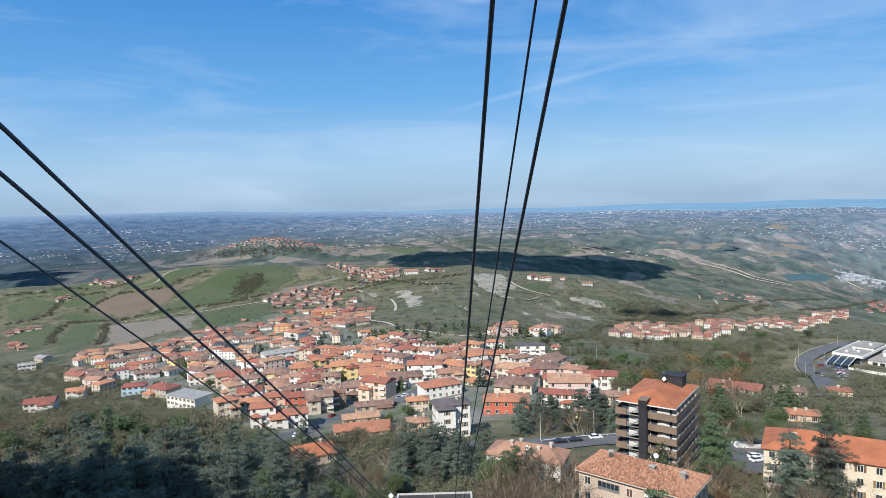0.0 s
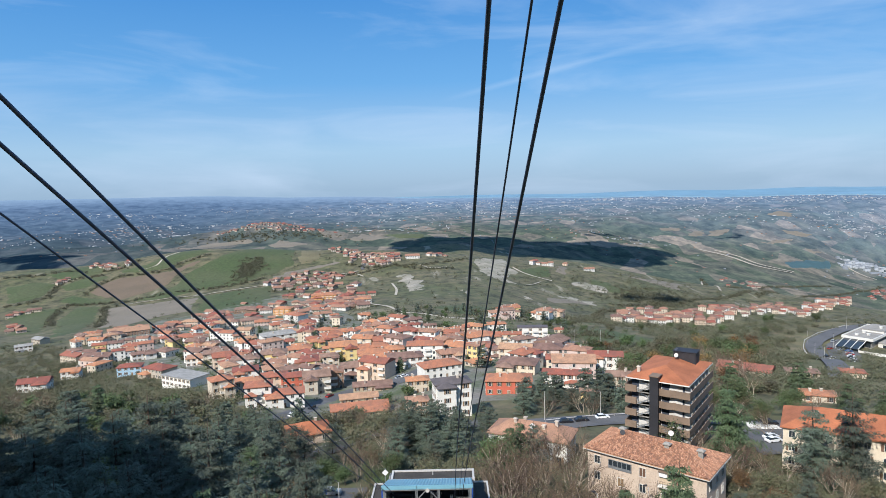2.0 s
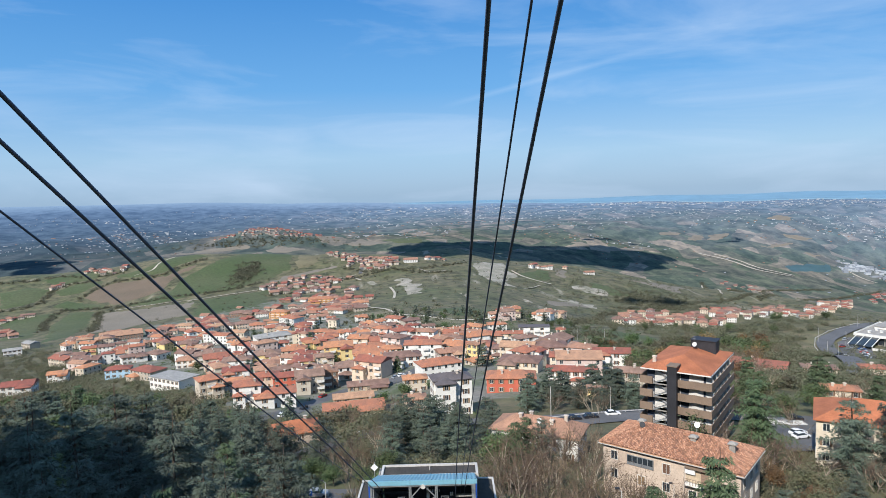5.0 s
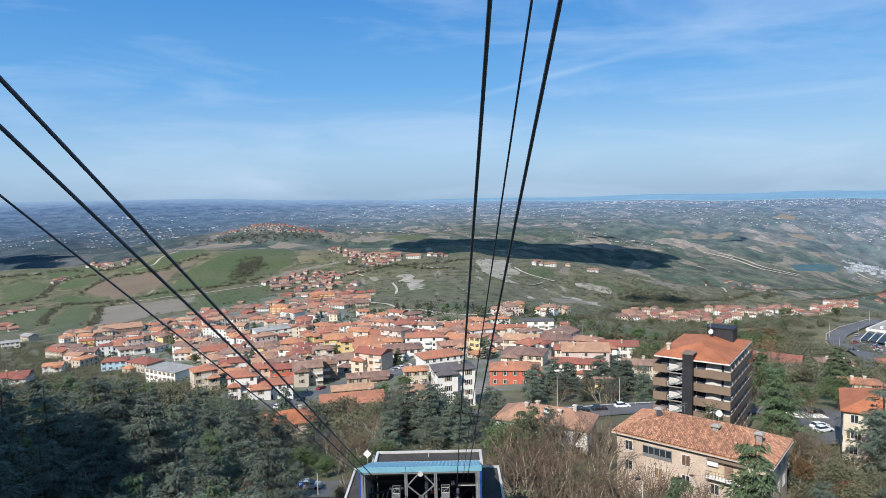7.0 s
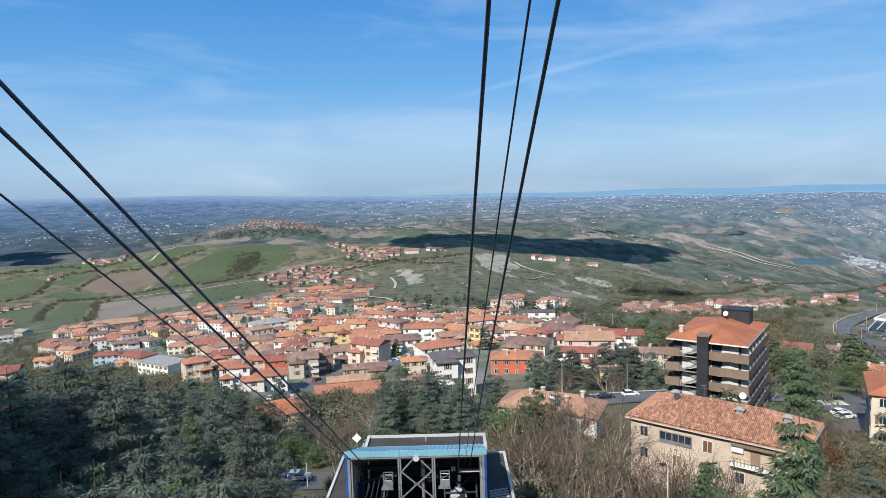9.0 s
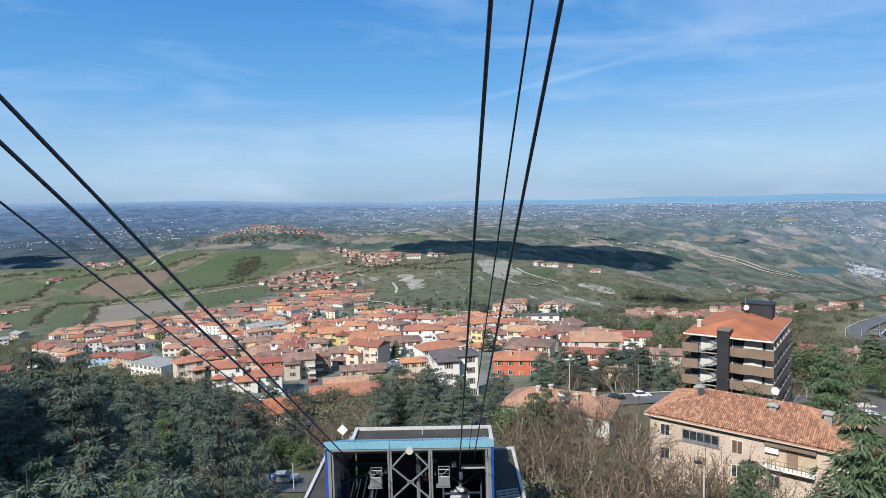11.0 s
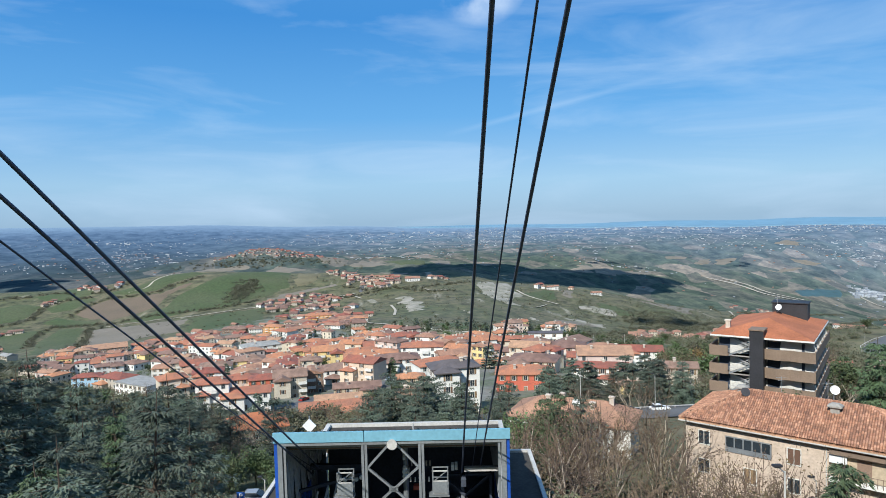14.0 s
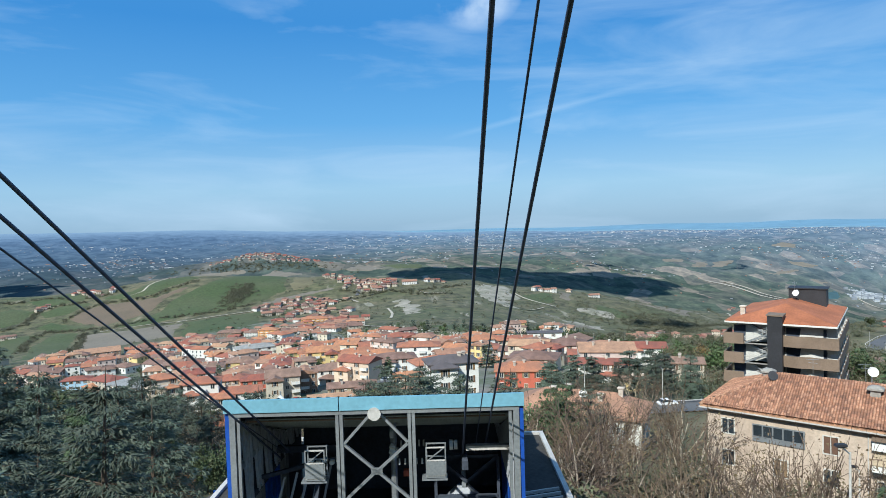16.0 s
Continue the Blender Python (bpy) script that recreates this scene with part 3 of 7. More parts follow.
def window_mesh(name, w, h, shutters=False, t=0.1):
    """A window in one piece: a proud surround, panes set back, a sill, and shutters folded to the wall."""
    xs = [-w / 2 - t, -w / 2, -0.035, 0.035, w / 2, w / 2 + t]
    if shutters:
        xs = [-w - t] + xs + [w + t]
    zs = [-t, 0, h, h + t]
    s = Shape()
    nx = len(xs)
    s.add([(x, -0.08, z) for z in zs for x in xs] + [(x, 0.03, z) for z in zs for x in xs], [])
    off = nx * 4
    panes = (2, 4) if shutters else (1, 3)
    for i in range(nx - 1):
        for j in range(3):
            q = (j * nx + i, j * nx + i + 1, (j + 1) * nx + i + 1, (j + 1) * nx + i)
            if j == 1 and i in panes:
                n = len(s.v)
                x0, x1 = xs[i], xs[i + 1]
                s.v += [(x0, -0.02, zs[1]), (x1, -0.02, zs[1]), (x1, -0.02, zs[2]), (x0, -0.02, zs[2])]
                new_faces = [(n, n + 1, n + 2, n + 3)] + [(q[k], q[(k + 1) % 4], n + (k + 1) % 4, n + k) for k in range(4)]
                s.f += new_faces
                s.m += [1, 0, 0, 0, 0]
            else:
                s.f.append(q)
                s.m.append(2 if shutters and i in (0, nx - 2) else 0)
    rim = [i for i in range(nx)] + [j * nx + nx - 1 for j in (1, 2, 3)] + [3 * nx + i for i in range(nx - 2, -1, -1)] + [2 * nx, nx]
    for k, p in enumerate(rim):
        p2 = rim[(k + 1) % len(rim)]
        s.f.append((p2, p, p + off, p2 + off))
        s.m.append(0)
    return s.mesh(name, M_FRAME, M_GLASS, M_SHUTTER)


def rings(*levels):
    """Square rings stacked into one body: half widths and heights from the bottom up."""
    s = Shape()
    s.add([(sx * hx, sy * hy, z) for hx, hy, z in levels for sx, sy in ((-1, -1), (1, -1), (1, 1), (-1, 1))], [])
    for k in range(len(levels) - 1):
        for i in range(4):
            s.f.append((4 * k + i, 4 * k + (i + 1) % 4, 4 * k + 4 + (i + 1) % 4, 4 * k + 4 + i))
    s.f += [(3, 2, 1, 0), tuple(4 * (len(levels) - 1) + i for i in range(4))]
    s.m = [0] * len(s.f)
    return s


WIN, WIN_SH, WIN_WIDE = window_mesh("window", 1.1, 1.45), window_mesh("window_shuttered", 1.0, 1.45, True), window_mesh("window_wide", 1.9, 1.5)
CHIM = rings((0.35, 0.35, -1.2), (0.35, 0.35, 0.7), (0.5, 0.5, 0.72), (0.5, 0.5, 0.86), (0.2, 0.2, 0.95)).mesh("chimney", M_CHIMNEY)
DOOR = window_mesh("door", 1.0, 2.05)
DOOR.materials[1] = M_SHUTTER
dice = random.Random(5)
TAKEN = []


def balcony_mesh(w, deep=1.2, t=0.12):
    """A slab with a solid parapet, in one piece."""
    o = [(-w / 2, 0), (-w / 2, -deep), (w / 2, -deep), (w / 2, 0)]
    i = [(-w / 2 + t, 0), (-w / 2 + t, -deep + t), (w / 2 - t, -deep + t), (w / 2 - t, 0)]
    s = Shape()
    s.add([(*p, -0.2) for p in o] + [(*p, 0.95) for p in o] + [(*p, 0.95) for p in i] + [(*p, 0.0) for p in i], [(0, 3, 2, 1)] + [(k, k + 1, k + 5, k + 4) for k in range(3)] + [(k + 4, k + 5, k + 9, k + 8) for k in range(3)] + [(k + 8, k + 9, k + 13, k + 12) for k in range(3)] + [(12, 13, 14, 15)])
    return s.mesh("balcony", M_TRIM)


BALCONY = balcony_mesh(3.2)
WALL_WORDS = {"white": "white-plastered", "cream": "cream-plastered", "peach": "peach-coloured", "yellow": "yellow-painted", "orange": "orange-painted", "blue": "light blue painted", "beige": "beige rendered", "grey": "grey rendered", "pink": "pale pink", "red": "brick-red painted", "brown": "dark brown rendered", "tan": "tan rendered"}
ROOF_WORDS = {"tile": "terracotta tiled roof", "brown": "brown tiled roof", "tan": "weathered tan tile roof", "grey": "plain grey roof", "dark": "dark slate roof"}


FAR = {"wall": Shape(), "roof": Shape(), "pane": Shape()}


def far_panes(m, w, d, h, floors):
    """Dark panes on two sides of a far house, a little proud of the wall."""
    for side, span, off in ((0, w, d / 2), (90, d, w / 2), (270, d, w / 2)):
        n = max(2, int(span / 3.4))
        for fl in range(floors):
            for k in range(n):
                u, z = -span / 2 + (k + 0.5) * span / n, h - 2.3 - fl * 3.0
                q = m @ pose(0, 0, 0, 0, 0, side)
                FAR["pane"].add([q @ Vector((u + sx * 0.55, -off - 0.06, z + sz * 0.72)) for sx, sz in ((-1, -1), (1, -1), (1, 1), (-1, 1))], [(0, 1, 2, 3)])


def town_house(x, y, w, d, floors, turn, wall, roof, shape="hip", windows=True, group="houses of the town", exact=False):
    w, d = w * 1.08, d if exact else max(d, w * 0.6)
    if y > 180 and not exact:
        turn += dice.choice((-42, -14, 0, 6, 20))
    if roof == "tile" and y > 120 and not exact:
        roof = dice.choice(("tile", "tile", "tile", "tile", "tan", "brown"))
    corners = [(x + cx, y + cy) for cx in (-w / 2, w / 2) for cy in (-d / 2, d / 2)]
    base = min(ground_z(*c) for c in corners)
    high = max(ground_z(*c) for c in corners)
    TAKEN.append((x, y, (w + d) * 0.25))
    h = floors * 3.0 + 0.9 + min(max(high - base - 1.0, 0), 2.5)
    home = thing("apartment_building" if floors > 2 else "house", pose(x, y, base - 0.4, 0, 0, turn), f"{WALL_WORDS[wall]} {floors}-storey house with {ROOF_WORDS[roof]}", "house", group)
    part("wall", Shape().box(-w / 2, -d / 2, 0, w / 2, d / 2, h), WALLS[wall], home)
    rise = 0 if shape == "flat" else min(w, d) / 2 * dice.uniform(0.27, 0.36)
    top = part("roof", roof_shape(w, d, rise, shape), ROOFS[roof], home)
    top.location.z = h
    if shape == "gable":
        g = Shape()
        if w >= d:
            g.add([(sx * (w / 2 - 0.02), sy * d / 2, h - 0.1) for sx in (-1, 1) for sy in (-1, 1)] + [(sx * (w / 2 - 0.02), 0, h + rise - 0.3) for sx in (-1, 1)], [(0, 1, 4), (3, 2, 5), (0, 4, 5, 2), (1, 3, 5, 4)])
        else:
            g.add([(sx * w / 2, sy * (d / 2 - 0.02), h - 0.1) for sy in (-1, 1) for sx in (-1, 1)] + [(0, sy * (d / 2 - 0.02), h + rise - 0.3) for sy in (-1, 1)], [(0, 1, 4), (3, 2, 5), (0, 4, 5, 2), (1, 3, 5, 4)])
        part("gable", g, WALLS[wall], home)
    if shape != "flat":
        for _ in range(dice.choice((1, 2, 2))):
            c = part("chimney", CHIM, None, home)
            c.location = (dice.uniform(-0.3, 0.3) * w, dice.uniform(-0.25, 0.25) * d, h + rise * 0.75)
    if shape != "flat" and w > 9.5 and dice.random() < 0.6:
        # a lower wing towards the valley side of the street
        ww, wd, wh = w * dice.uniform(0.38, 0.5), d * dice.uniform(0.22, 0.32), h - dice.choice((0.5, 0.6, 3.0))
        wx = dice.choice((-1, 1)) * (w - ww) / 2 * 0.9
        part("wing", Shape().box(wx - ww / 2, -d / 2 - wd, 0, wx + ww / 2, -d / 2 + 0.3, wh), WALLS[wall], home)
        wr = part("wing_roof", roof_shape(ww, wd * 2 + 1.2, min(ww, wd * 2) * 0.2, "gable" if wd > ww / 2 else "hip", 0.45), ROOFS[roof], home)
        wr.location = (wx, -d / 2 + 0.3, wh)
        if windows:
            for fl in range(max(1, int((wh - 1) / 3.0))):
                part("window", WIN_SH, None, home).matrix_local = pose(wx, -d / 2 - wd, wh - 2.2 - fl * 3.0)
    if not windows:
        far_panes(home.matrix_world, w, d, h, floors)
    if windows:
        style = dice.choice((WIN, WIN_SH, WIN_SH))
        for side, span, off in ((0, w, d / 2), (90 if x < 0 and turn > -15 else 270, d, w / 2)):
            n = max(2, int(span / 3.1))
            for fl in range(floors):
                for k in range(n):
                    if side == 0 and fl == 0 and k == n // 2:
                        ob = part("door", DOOR, None, home)
                        zz = h - floors * 3.0
                    elif side == 0 and floors > 2 and k % 2 == 1:
                        ob = part("balcony", BALCONY, None, home)
                        zz = h - floors * 3.0 + fl * 3.0
                    else:
                        ob = part("window", style, None, home)
                        zz = h - floors * 3.0 + fl * 3.0 + 0.95
                    u = -span / 2 + (k + 0.5) * span / n
                    ob.matrix_local = pose(0, 0, 0, 0, 0, side) @ pose(u, -off, zz)
    return home


FAR_WALLS, FAR_ROOFS = ["white", "cream", "peach", "pink", "beige", "yellow"], ["tile", "brown", "tan"]


def far_house(x, y, w, d, floors, turn, wall, roof, shape):
    """A house too far off to pick apart, added to the joined ones."""
    TAKEN.append((x, y, (w + d) * 0.25))
    m = pose(x, y, ground_z(x, y) - 1.5, 0, 0, turn)
    h = floors * 3.0 + 1.5
    if y < 1500:
        far_panes(m, w, d, h, floors)
    for key, s, slot in (("wall", Shape().box(-w / 2, -d / 2, 0, w / 2, d / 2, h), FAR_WALLS.index(wall)), ("roof", roof_shape(w, d, min(w, d) * 0.24, shape, 0.9), FAR_ROOFS.index(roof))):
        lift = 0 if key == "wall" else h
        FAR[key].add([m @ Vector((a, b, c + lift)) for a, b, c in s.v], s.f, slot)


def inside(x, y, poly):
    hit = False
    for (ax, ay), (bx, by) in zip(poly, poly[1:] + poly[:1]):
        if (ay > y) != (by > y) and x < (bx - ax) * (y - ay) / (by - ay) + ax:
            hit = not hit
    return hit


def free_spot(x, y, r):
    return all((x - a) ** 2 + (y - b) ** 2 > (r + c) ** 2 for a, b, c in TAKEN)


def village(count, poly, size=(8, 13), windows=False, turn=12, room=0.5, group="houses of the villages", storeys=None):
    xs, ys = [p[0] for p in poly], [p[1] for p in poly]
    made = tries = 0
    while made < count and tries < count * 40:
        tries += 1
        x, y = dice.uniform(min(xs), max(xs)), dice.uniform(min(ys), max(ys))
        w = dice.uniform(*size)
        if not inside(x, y, poly) or not free_spot(x, y, w * room):
            continue
        made += 1
        look_of = (x, y, w, w * dice.uniform(0.65, 0.9), dice.choice((2, 2, 3, 3) if y < 620 else (2, 2, 3) if x > 150 else (1, 2, 2)), turn + dice.choice((-45, -35, 0, 8, 25)) + dice.uniform(-10, 10), dice.choice(("white", "white", "white", "white", "cream", "cream", "beige", "pink", "peach", "yellow")), dice.choice(("tile", "tile", "tile", "brown", "tan")), dice.choice(("hip", "gable")))
        if y > 1700:
            look_of = look_of[:4] + (1,) + look_of[5:6] + (dice.choice(("beige", "beige", "pink", "cream")), dice.choice(("brown", "tile"))) + look_of[8:]
        elif y > 620:
            look_of = look_of[:6] + (dice.choice(("white", "cream", "white", "cream", "peach") if x > 150 else ("white", "pink", "cream", "beige", "beige")), dice.choice(("tile", "brown", "tan", "brown", "tan"))) + look_of[8:]
        if storeys:
            look_of = look_of[:4] + (dice.choice(storeys), turn + dice.uniform(-14, 14)) + look_of[6:]
        if y > 620:
            far_house(*look_of)
        else:
            town_house(*look_of, windows, group)


def field(kind, poly):
    """A plot draped on the ground, a little above it."""
    from_top = [Vector((x, y, 0)) for x, y in poly]
    area = bmesh.new()
    vs = [area.verts.new(p) for p in from_top]
    area.faces.new(vs)
    bmesh.ops.triangulate(area, faces=area.faces[:])
    for _ in range(7):
        long = [e for e in area.edges if e.calc_length() > 26]
        if not long:
            break
        bmesh.ops.subdivide_edges(area, edges=long, cuts=1)
        bmesh.ops.triangulate(area, faces=[f for f in area.faces if len(f.verts) > 3])
    rim = {v for v in area.verts if v.is_boundary}
    for v in area.verts:
        rough = {"pale": 3.5, "tan": 2}.get(kind, 1.4) * (1.8 if v.co.y > 1700 else 1)
        x, y = v.co.x + 4 * rough * noise.noise(v.co * 0.03), v.co.y + 7 * rough * noise.noise(v.co * 0.03 + Vector((7, 3, 1)))
        v.co = (x, y, ground_z(x, y) + (-0.8 if v in rim else 0.5 + 0.0006 * max(y, 0)))
    for f in area.faces:
        f.normal_update()
        if f.normal.z < 0:
            f.normal_flip()
        f.smooth = True
    me = bpy.data.meshes.new("field")
    area.to_mesh(me)
    area.free()
    me.materials.append(FIELDS[kind])
    tagged(new("field_" + kind, me), FIELD_WORDS[kind], "field", kind="structure")


def ribbon(points, width, lift=0.25):
    """A strip along a line of places, draped on the ground."""
    pts = [Vector((x, y)) for x, y in points]
    fine = []
    for k in range(len(pts) - 1):
        p0, p1, p2, p3 = pts[max(k - 1, 0)], pts[k], pts[k + 1], pts[min(k + 2, len(pts) - 1)]
        n = max(2, int((p2 - p1).length / 6))
        for i in range(n):
            t = i / n
            fine.append(0.5 * (2 * p1 + (p2 - p0) * t + (2 * p0 - 5 * p1 + 4 * p2 - p3) * t * t + (3 * p1 - p0 - 3 * p2 + p3) * t ** 3))
    fine.append(pts[-1])
    s = Shape()
    rows = []
    for k, p in enumerate(fine):
        d = (fine[min(k + 1, len(fine) - 1)] - fine[max(k - 1, 0)]).normalized()
        side = Vector((d.y, -d.x))
        zc = ground_z(p.x, p.y) + lift + 0.0005 * max(p.y, 0)
        rows.append([(*(p + side * q * width), zc if abs(q) < 0.3 else max(zc - 0.15, ground_z(*(p + side * q * width)) + lift * 0.8)) for q in (-0.5, -0.17, 0.17, 0.5)])
    s.add([v for r in rows for v in r], [(4 * k + i, 4 * k + i + 1, 4 * k + i + 5, 4 * k + i + 4) for k in range(len(rows) - 1) for i in range(3)])
    s.f = [f[::-1] for f in s.f]
    return s


def road(width, points):
    paved = width > 5.5 and points[0][1] < 1500
    s = ribbon(points, width, 0.8 if points[0][1] > 120 else 0.35)
    s.f = [f[::-1] for f in s.f]
    ob = new("road", s.mesh("road", M_ASPHALT if paved else M_TRACK))
    tagged(ob, "grey asphalt road between houses" if paved else "pale dirt track across hillside fields", "road", kind="structure")
    return ob


# ---- fields, roads and the villages far off ----
field("brown", [(-708, 1163), (-705, 1205), (-682, 1252), (-619, 1245), (-576, 1248), (-548, 1291), (-513, 1323), (-521, 1285), (-547, 1232), (-541, 1161), (-577, 1116), (-602, 1090), (-667, 1133)])
field("green", [(-598, 1082), (-566, 1102), (-532, 1152), (-537, 1221), (-516, 1278), (-496, 1334), (-470, 1400), (-400, 1440), (-345, 1430), (-315, 1272), (-353, 1197), (-390, 1133), (-445, 1104), (-479, 1083), (-520, 1059)])
field("green", [(-719, 1254), (-692, 1272), (-625, 1258), (-584, 1265), (-557, 1314), (-514, 1371), (-560, 1410), (-620, 1400), (-643, 1336), (-655, 1311), (-701, 1292)])
field("tan", [(-868, 1943), (-853, 2158), (-762, 2186), (-681, 2186), (-652, 2168), (-690, 2147), (-778, 2114), (-803, 1931)])
field("tan", [(-608, 2094), (-573, 2155), (-443, 2081), (-500, 2028), (-560, 2027)])
field("tan", [(-353, 1180), (-328, 1233), (-286, 1261), (-223, 1299), (-218, 1284), (-261, 1251), (-300, 1217), (-325, 1176)])
field("vine", [(-333, 1408), (-273, 1390), (-270, 1320), (-285, 1288), (-311, 1269)])
field("tan", [(-507, 827), (-608, 1044), (-548, 1044), (-492, 1052), (-441, 1058), (-403, 927), (-443, 888), (-465, 821)])
field("green", [(-438, 1057), (-396, 1086), (-326, 1128), (-280, 944), (-310, 905), (-343, 874), (-395, 917)])
field("green", [(-911, 1230), (-870, 1258), (-808, 1243), (-785, 1173), (-801, 1131), (-838, 1123)])
field("green", [(-480, 673), (-657, 979), (-680, 1071), (-608, 1072), (-616, 1050), (-561, 929), (-505, 786)])
field("green", [(-799, 1064), (-742, 1071), (-702, 1081), (-654, 961), (-600, 848), (-648, 845)])
field("green", [(-747, 1122), (-734, 1165), (-626, 1107), (-602, 1080), (-676, 1081)])
field("green", [(-797, 1225), (-764, 1282), (-700, 1265), (-719, 1199), (-761, 1184)])
field("green", [(-869, 1296), (-823, 1368), (-713, 1341), (-740, 1283), (-810, 1258)])
field("brown", [(-770, 1043), (-759, 1074), (-741, 1095), (-732, 1040), (-733, 996)])
field("pale", [(-96, 1146), (-76, 1178), (-57, 1149), (-47, 1092), (-29, 977), (-29, 922), (-56, 920), (-72, 1060)])
field("pale", [(-157, 1173), (-124, 1160), (-119, 1106), (-137, 1116)])
field("pale", [(-50, 762), (-38, 744), (-38, 711), (-47, 720)])
field("pale", [(65, 1303), (94, 1395), (150, 1425), (156, 1309), (168, 1240), (147, 1202), (125, 1138), (140, 1082), (114, 1079), (87, 1115), (75, 1183)])
field("pale", [(119, 933), (131, 938), (145, 881), (131, 875)])
field("pale", [(190, 1016), (229, 1039), (276, 1025), (255, 972), (216, 976)])
field("pale", [(264, 1176), (286, 1173), (310, 1147), (280, 1125)])
field("pale", [(144, 814), (169, 827), (155, 772), (142, 772)])
field("pale", [(32, 949), (38, 913), (40, 844), (34, 841)])
field("tan", [(258, 1358), (294, 1373), (264, 1259), (239, 1281)])
field("tan", [(430, 1335), (490, 1345), (545, 1325), (528, 1298), (499, 1231), (472, 1237), (439, 1288), (388, 1307)])
field("olive", [(-138, 723), (-100, 711), (-64, 705), (-21, 561), (29, 531), (26, 452), (-11, 481), (-54, 572), (-83, 576)])
field("green", [(-18, 672), (28, 739), (67, 688), (47, 574), (10, 575)])
MEADOW = [(112, 443), (138, 419), (146, 361), (144, 315), (117, 306), (96, 299), (84, 330), (92, 390)]
field("green", MEADOW)
field("tan", [(167, 966), (263, 1022), (246, 967), (155, 897)])
field("pale", [(258, 1228), (328, 1184), (336, 1150), (301, 1121), (255, 1160)])
field("green", [(298, 1251), (345, 1225), (369, 1133), (329, 1126), (300, 1186)])
field("green", [(152, 1276), (243, 1361), (234, 1241), (194, 1197), (164, 1225)])
field("tan", [(1057, 2652), (1149, 2790), (1210, 2825), (1141, 2676)])
field("tan", [(1163, 2694), (1250, 2815), (1314, 2774), (1217, 2681)])
field("tan", [(985, 2785), (1097, 2810), (1068, 2733), (969, 2722)])
field("tan", [(1523, 2780), (1584, 2738), (1661, 2709), (1561, 2666), (1535, 2717)])
field("tan", [(1314, 2553), (1430, 2615), (1525, 2637), (1481, 2576), (1378, 2560)])
field("lake", [(1301, 2309), (1348, 2336), (1533, 2380), (1477, 2298), (1285, 2222)])
field("tan", [(1585, 3002), (1708, 3114), (1729, 3013), (1691, 2954), (1622, 2978)])
field("tan", [(513, 2503), (609, 2424), (795, 2443), (876, 2537), (777, 2373), (659, 2359), (558, 2398)])
field("tan", [(-54, 2301), (38, 2380), (30, 2255), (-33, 2237)])
field("tan", [(-455, 2268), (-375, 2590), (-374, 2279), (-419, 2183)])
field("tan", [(-343, 2236), (-301, 2370), (-182, 2250), (-234, 2239), (-303, 2216)])
field("green", [(-242, 2390), (-69, 2299), (-47, 2211), (-159, 2211)])
field("tan", [(1498, 2522), (1508, 2459), (1604, 2503), (1488, 2425), (1477, 2464)])
road(7, [(26, 96), (40, 102), (54, 104), (66, 104)])
road(9, [(310, 352), (271, 337), (243, 316), (230, 305), (221, 291), (213, 270), (203, 250), (190, 225), (176, 197), (160, 170)])
road(8, [(29, 344), (49, 326), (65, 295), (75, 252)])
road(8, [(39, 312), (54, 333), (78, 326), (96, 312)])
STREET = [(-66, 148), (-62, 163), (-57, 184), (-48, 205), (-36, 214), (-24, 216), (-14, 228), (-8, 244)]
road(10, STREET)
road(3.5, [(-581, 1049), (-497, 1065), (-445, 1064), (-398, 1091), (-326, 1128)])
road(4, [(-652, 1273), (-621, 1291), (-623, 1338), (-612, 1395)])
road(4.5, [(-103, 793), (-73, 725), (-38, 600), (-1, 524), (25, 515), (48, 537)])
road(7, [(-184, 1366), (-169, 1287), (-166, 1225)])
road(4, [(-203, 1184), (-180, 1200), (-156, 1168)])
road(4, [(-92, 1063), (-78, 976), (-73, 887)])
road(4, [(154, 1296), (176, 1233), (222, 1191)])
road(3.5, [(150, 1079), (194, 1163)])
road(4, [(-46, 1241), (-22, 1200), (12, 1208)])
road(5, [(-250, 1194), (-206, 1202), (-174, 1219)])
road(4, [(808, 1874), (618, 1310)])
road(11, [(1050, 2480), (1085, 2390), (1135, 2260), (1190, 2190), (1246, 2150)])
road(9, [(1095, 2440), (1140, 2350), (1190, 2245), (1262, 2166)])
road(5, [(1553, 2314), (1562, 2247), (1582, 2198)])

# ---- the town ----
TAKEN += [(x, y, 7) for x, y in STREET]
field("town", [(-310, 468), (-373, 612), (-423, 825), (-348, 942), (-281, 1039), (-166, 943), (-85, 590), (-10, 428), (23, 368), (58, 289), (78, 252), (58, 159), (36, 154), (12, 136), (-5, 127), (-18, 159), (-40, 122), (-75, 160), (-158, 287), (-243, 386)])

# along the main street
town_house(-61.4, 216.0, 11.5, 10.9, 3, 14, "beige", "brown", "gable", exact=True)
town_house(-55.0, 225.6, 8.7, 9.6, 3, 12, "brown", "tan", "gable", exact=True)
town_house(-68.4, 182.9, 14.8, 8.9, 2, 14, "white", "tile", "gable", exact=True)
town_house(-78.9, 181.7, 9.9, 9.0, 3, 12, "white", "tile", "hip", exact=True)
town_house(-110.9, 324.4, 15.2, 12.2, 3, 12, "yellow", "brown", "hip", exact=True)
town_house(-45.8, 249.1, 16.4, 11.5, 2, 14, "white", "brown", "hip", exact=True)
town_house(-21.4, 255.3, 17.1, 12.0, 2, 10, "white", "brown", "hip", exact=True)
town_house(-63.6, 310.1, 15.6, 14.0, 3, 12, "yellow", "tile", "gable", exact=True)
town_house(-73.9, 294.5, 14.5, 10.1, 2, 14, "yellow", "tan", "gable", exact=True)
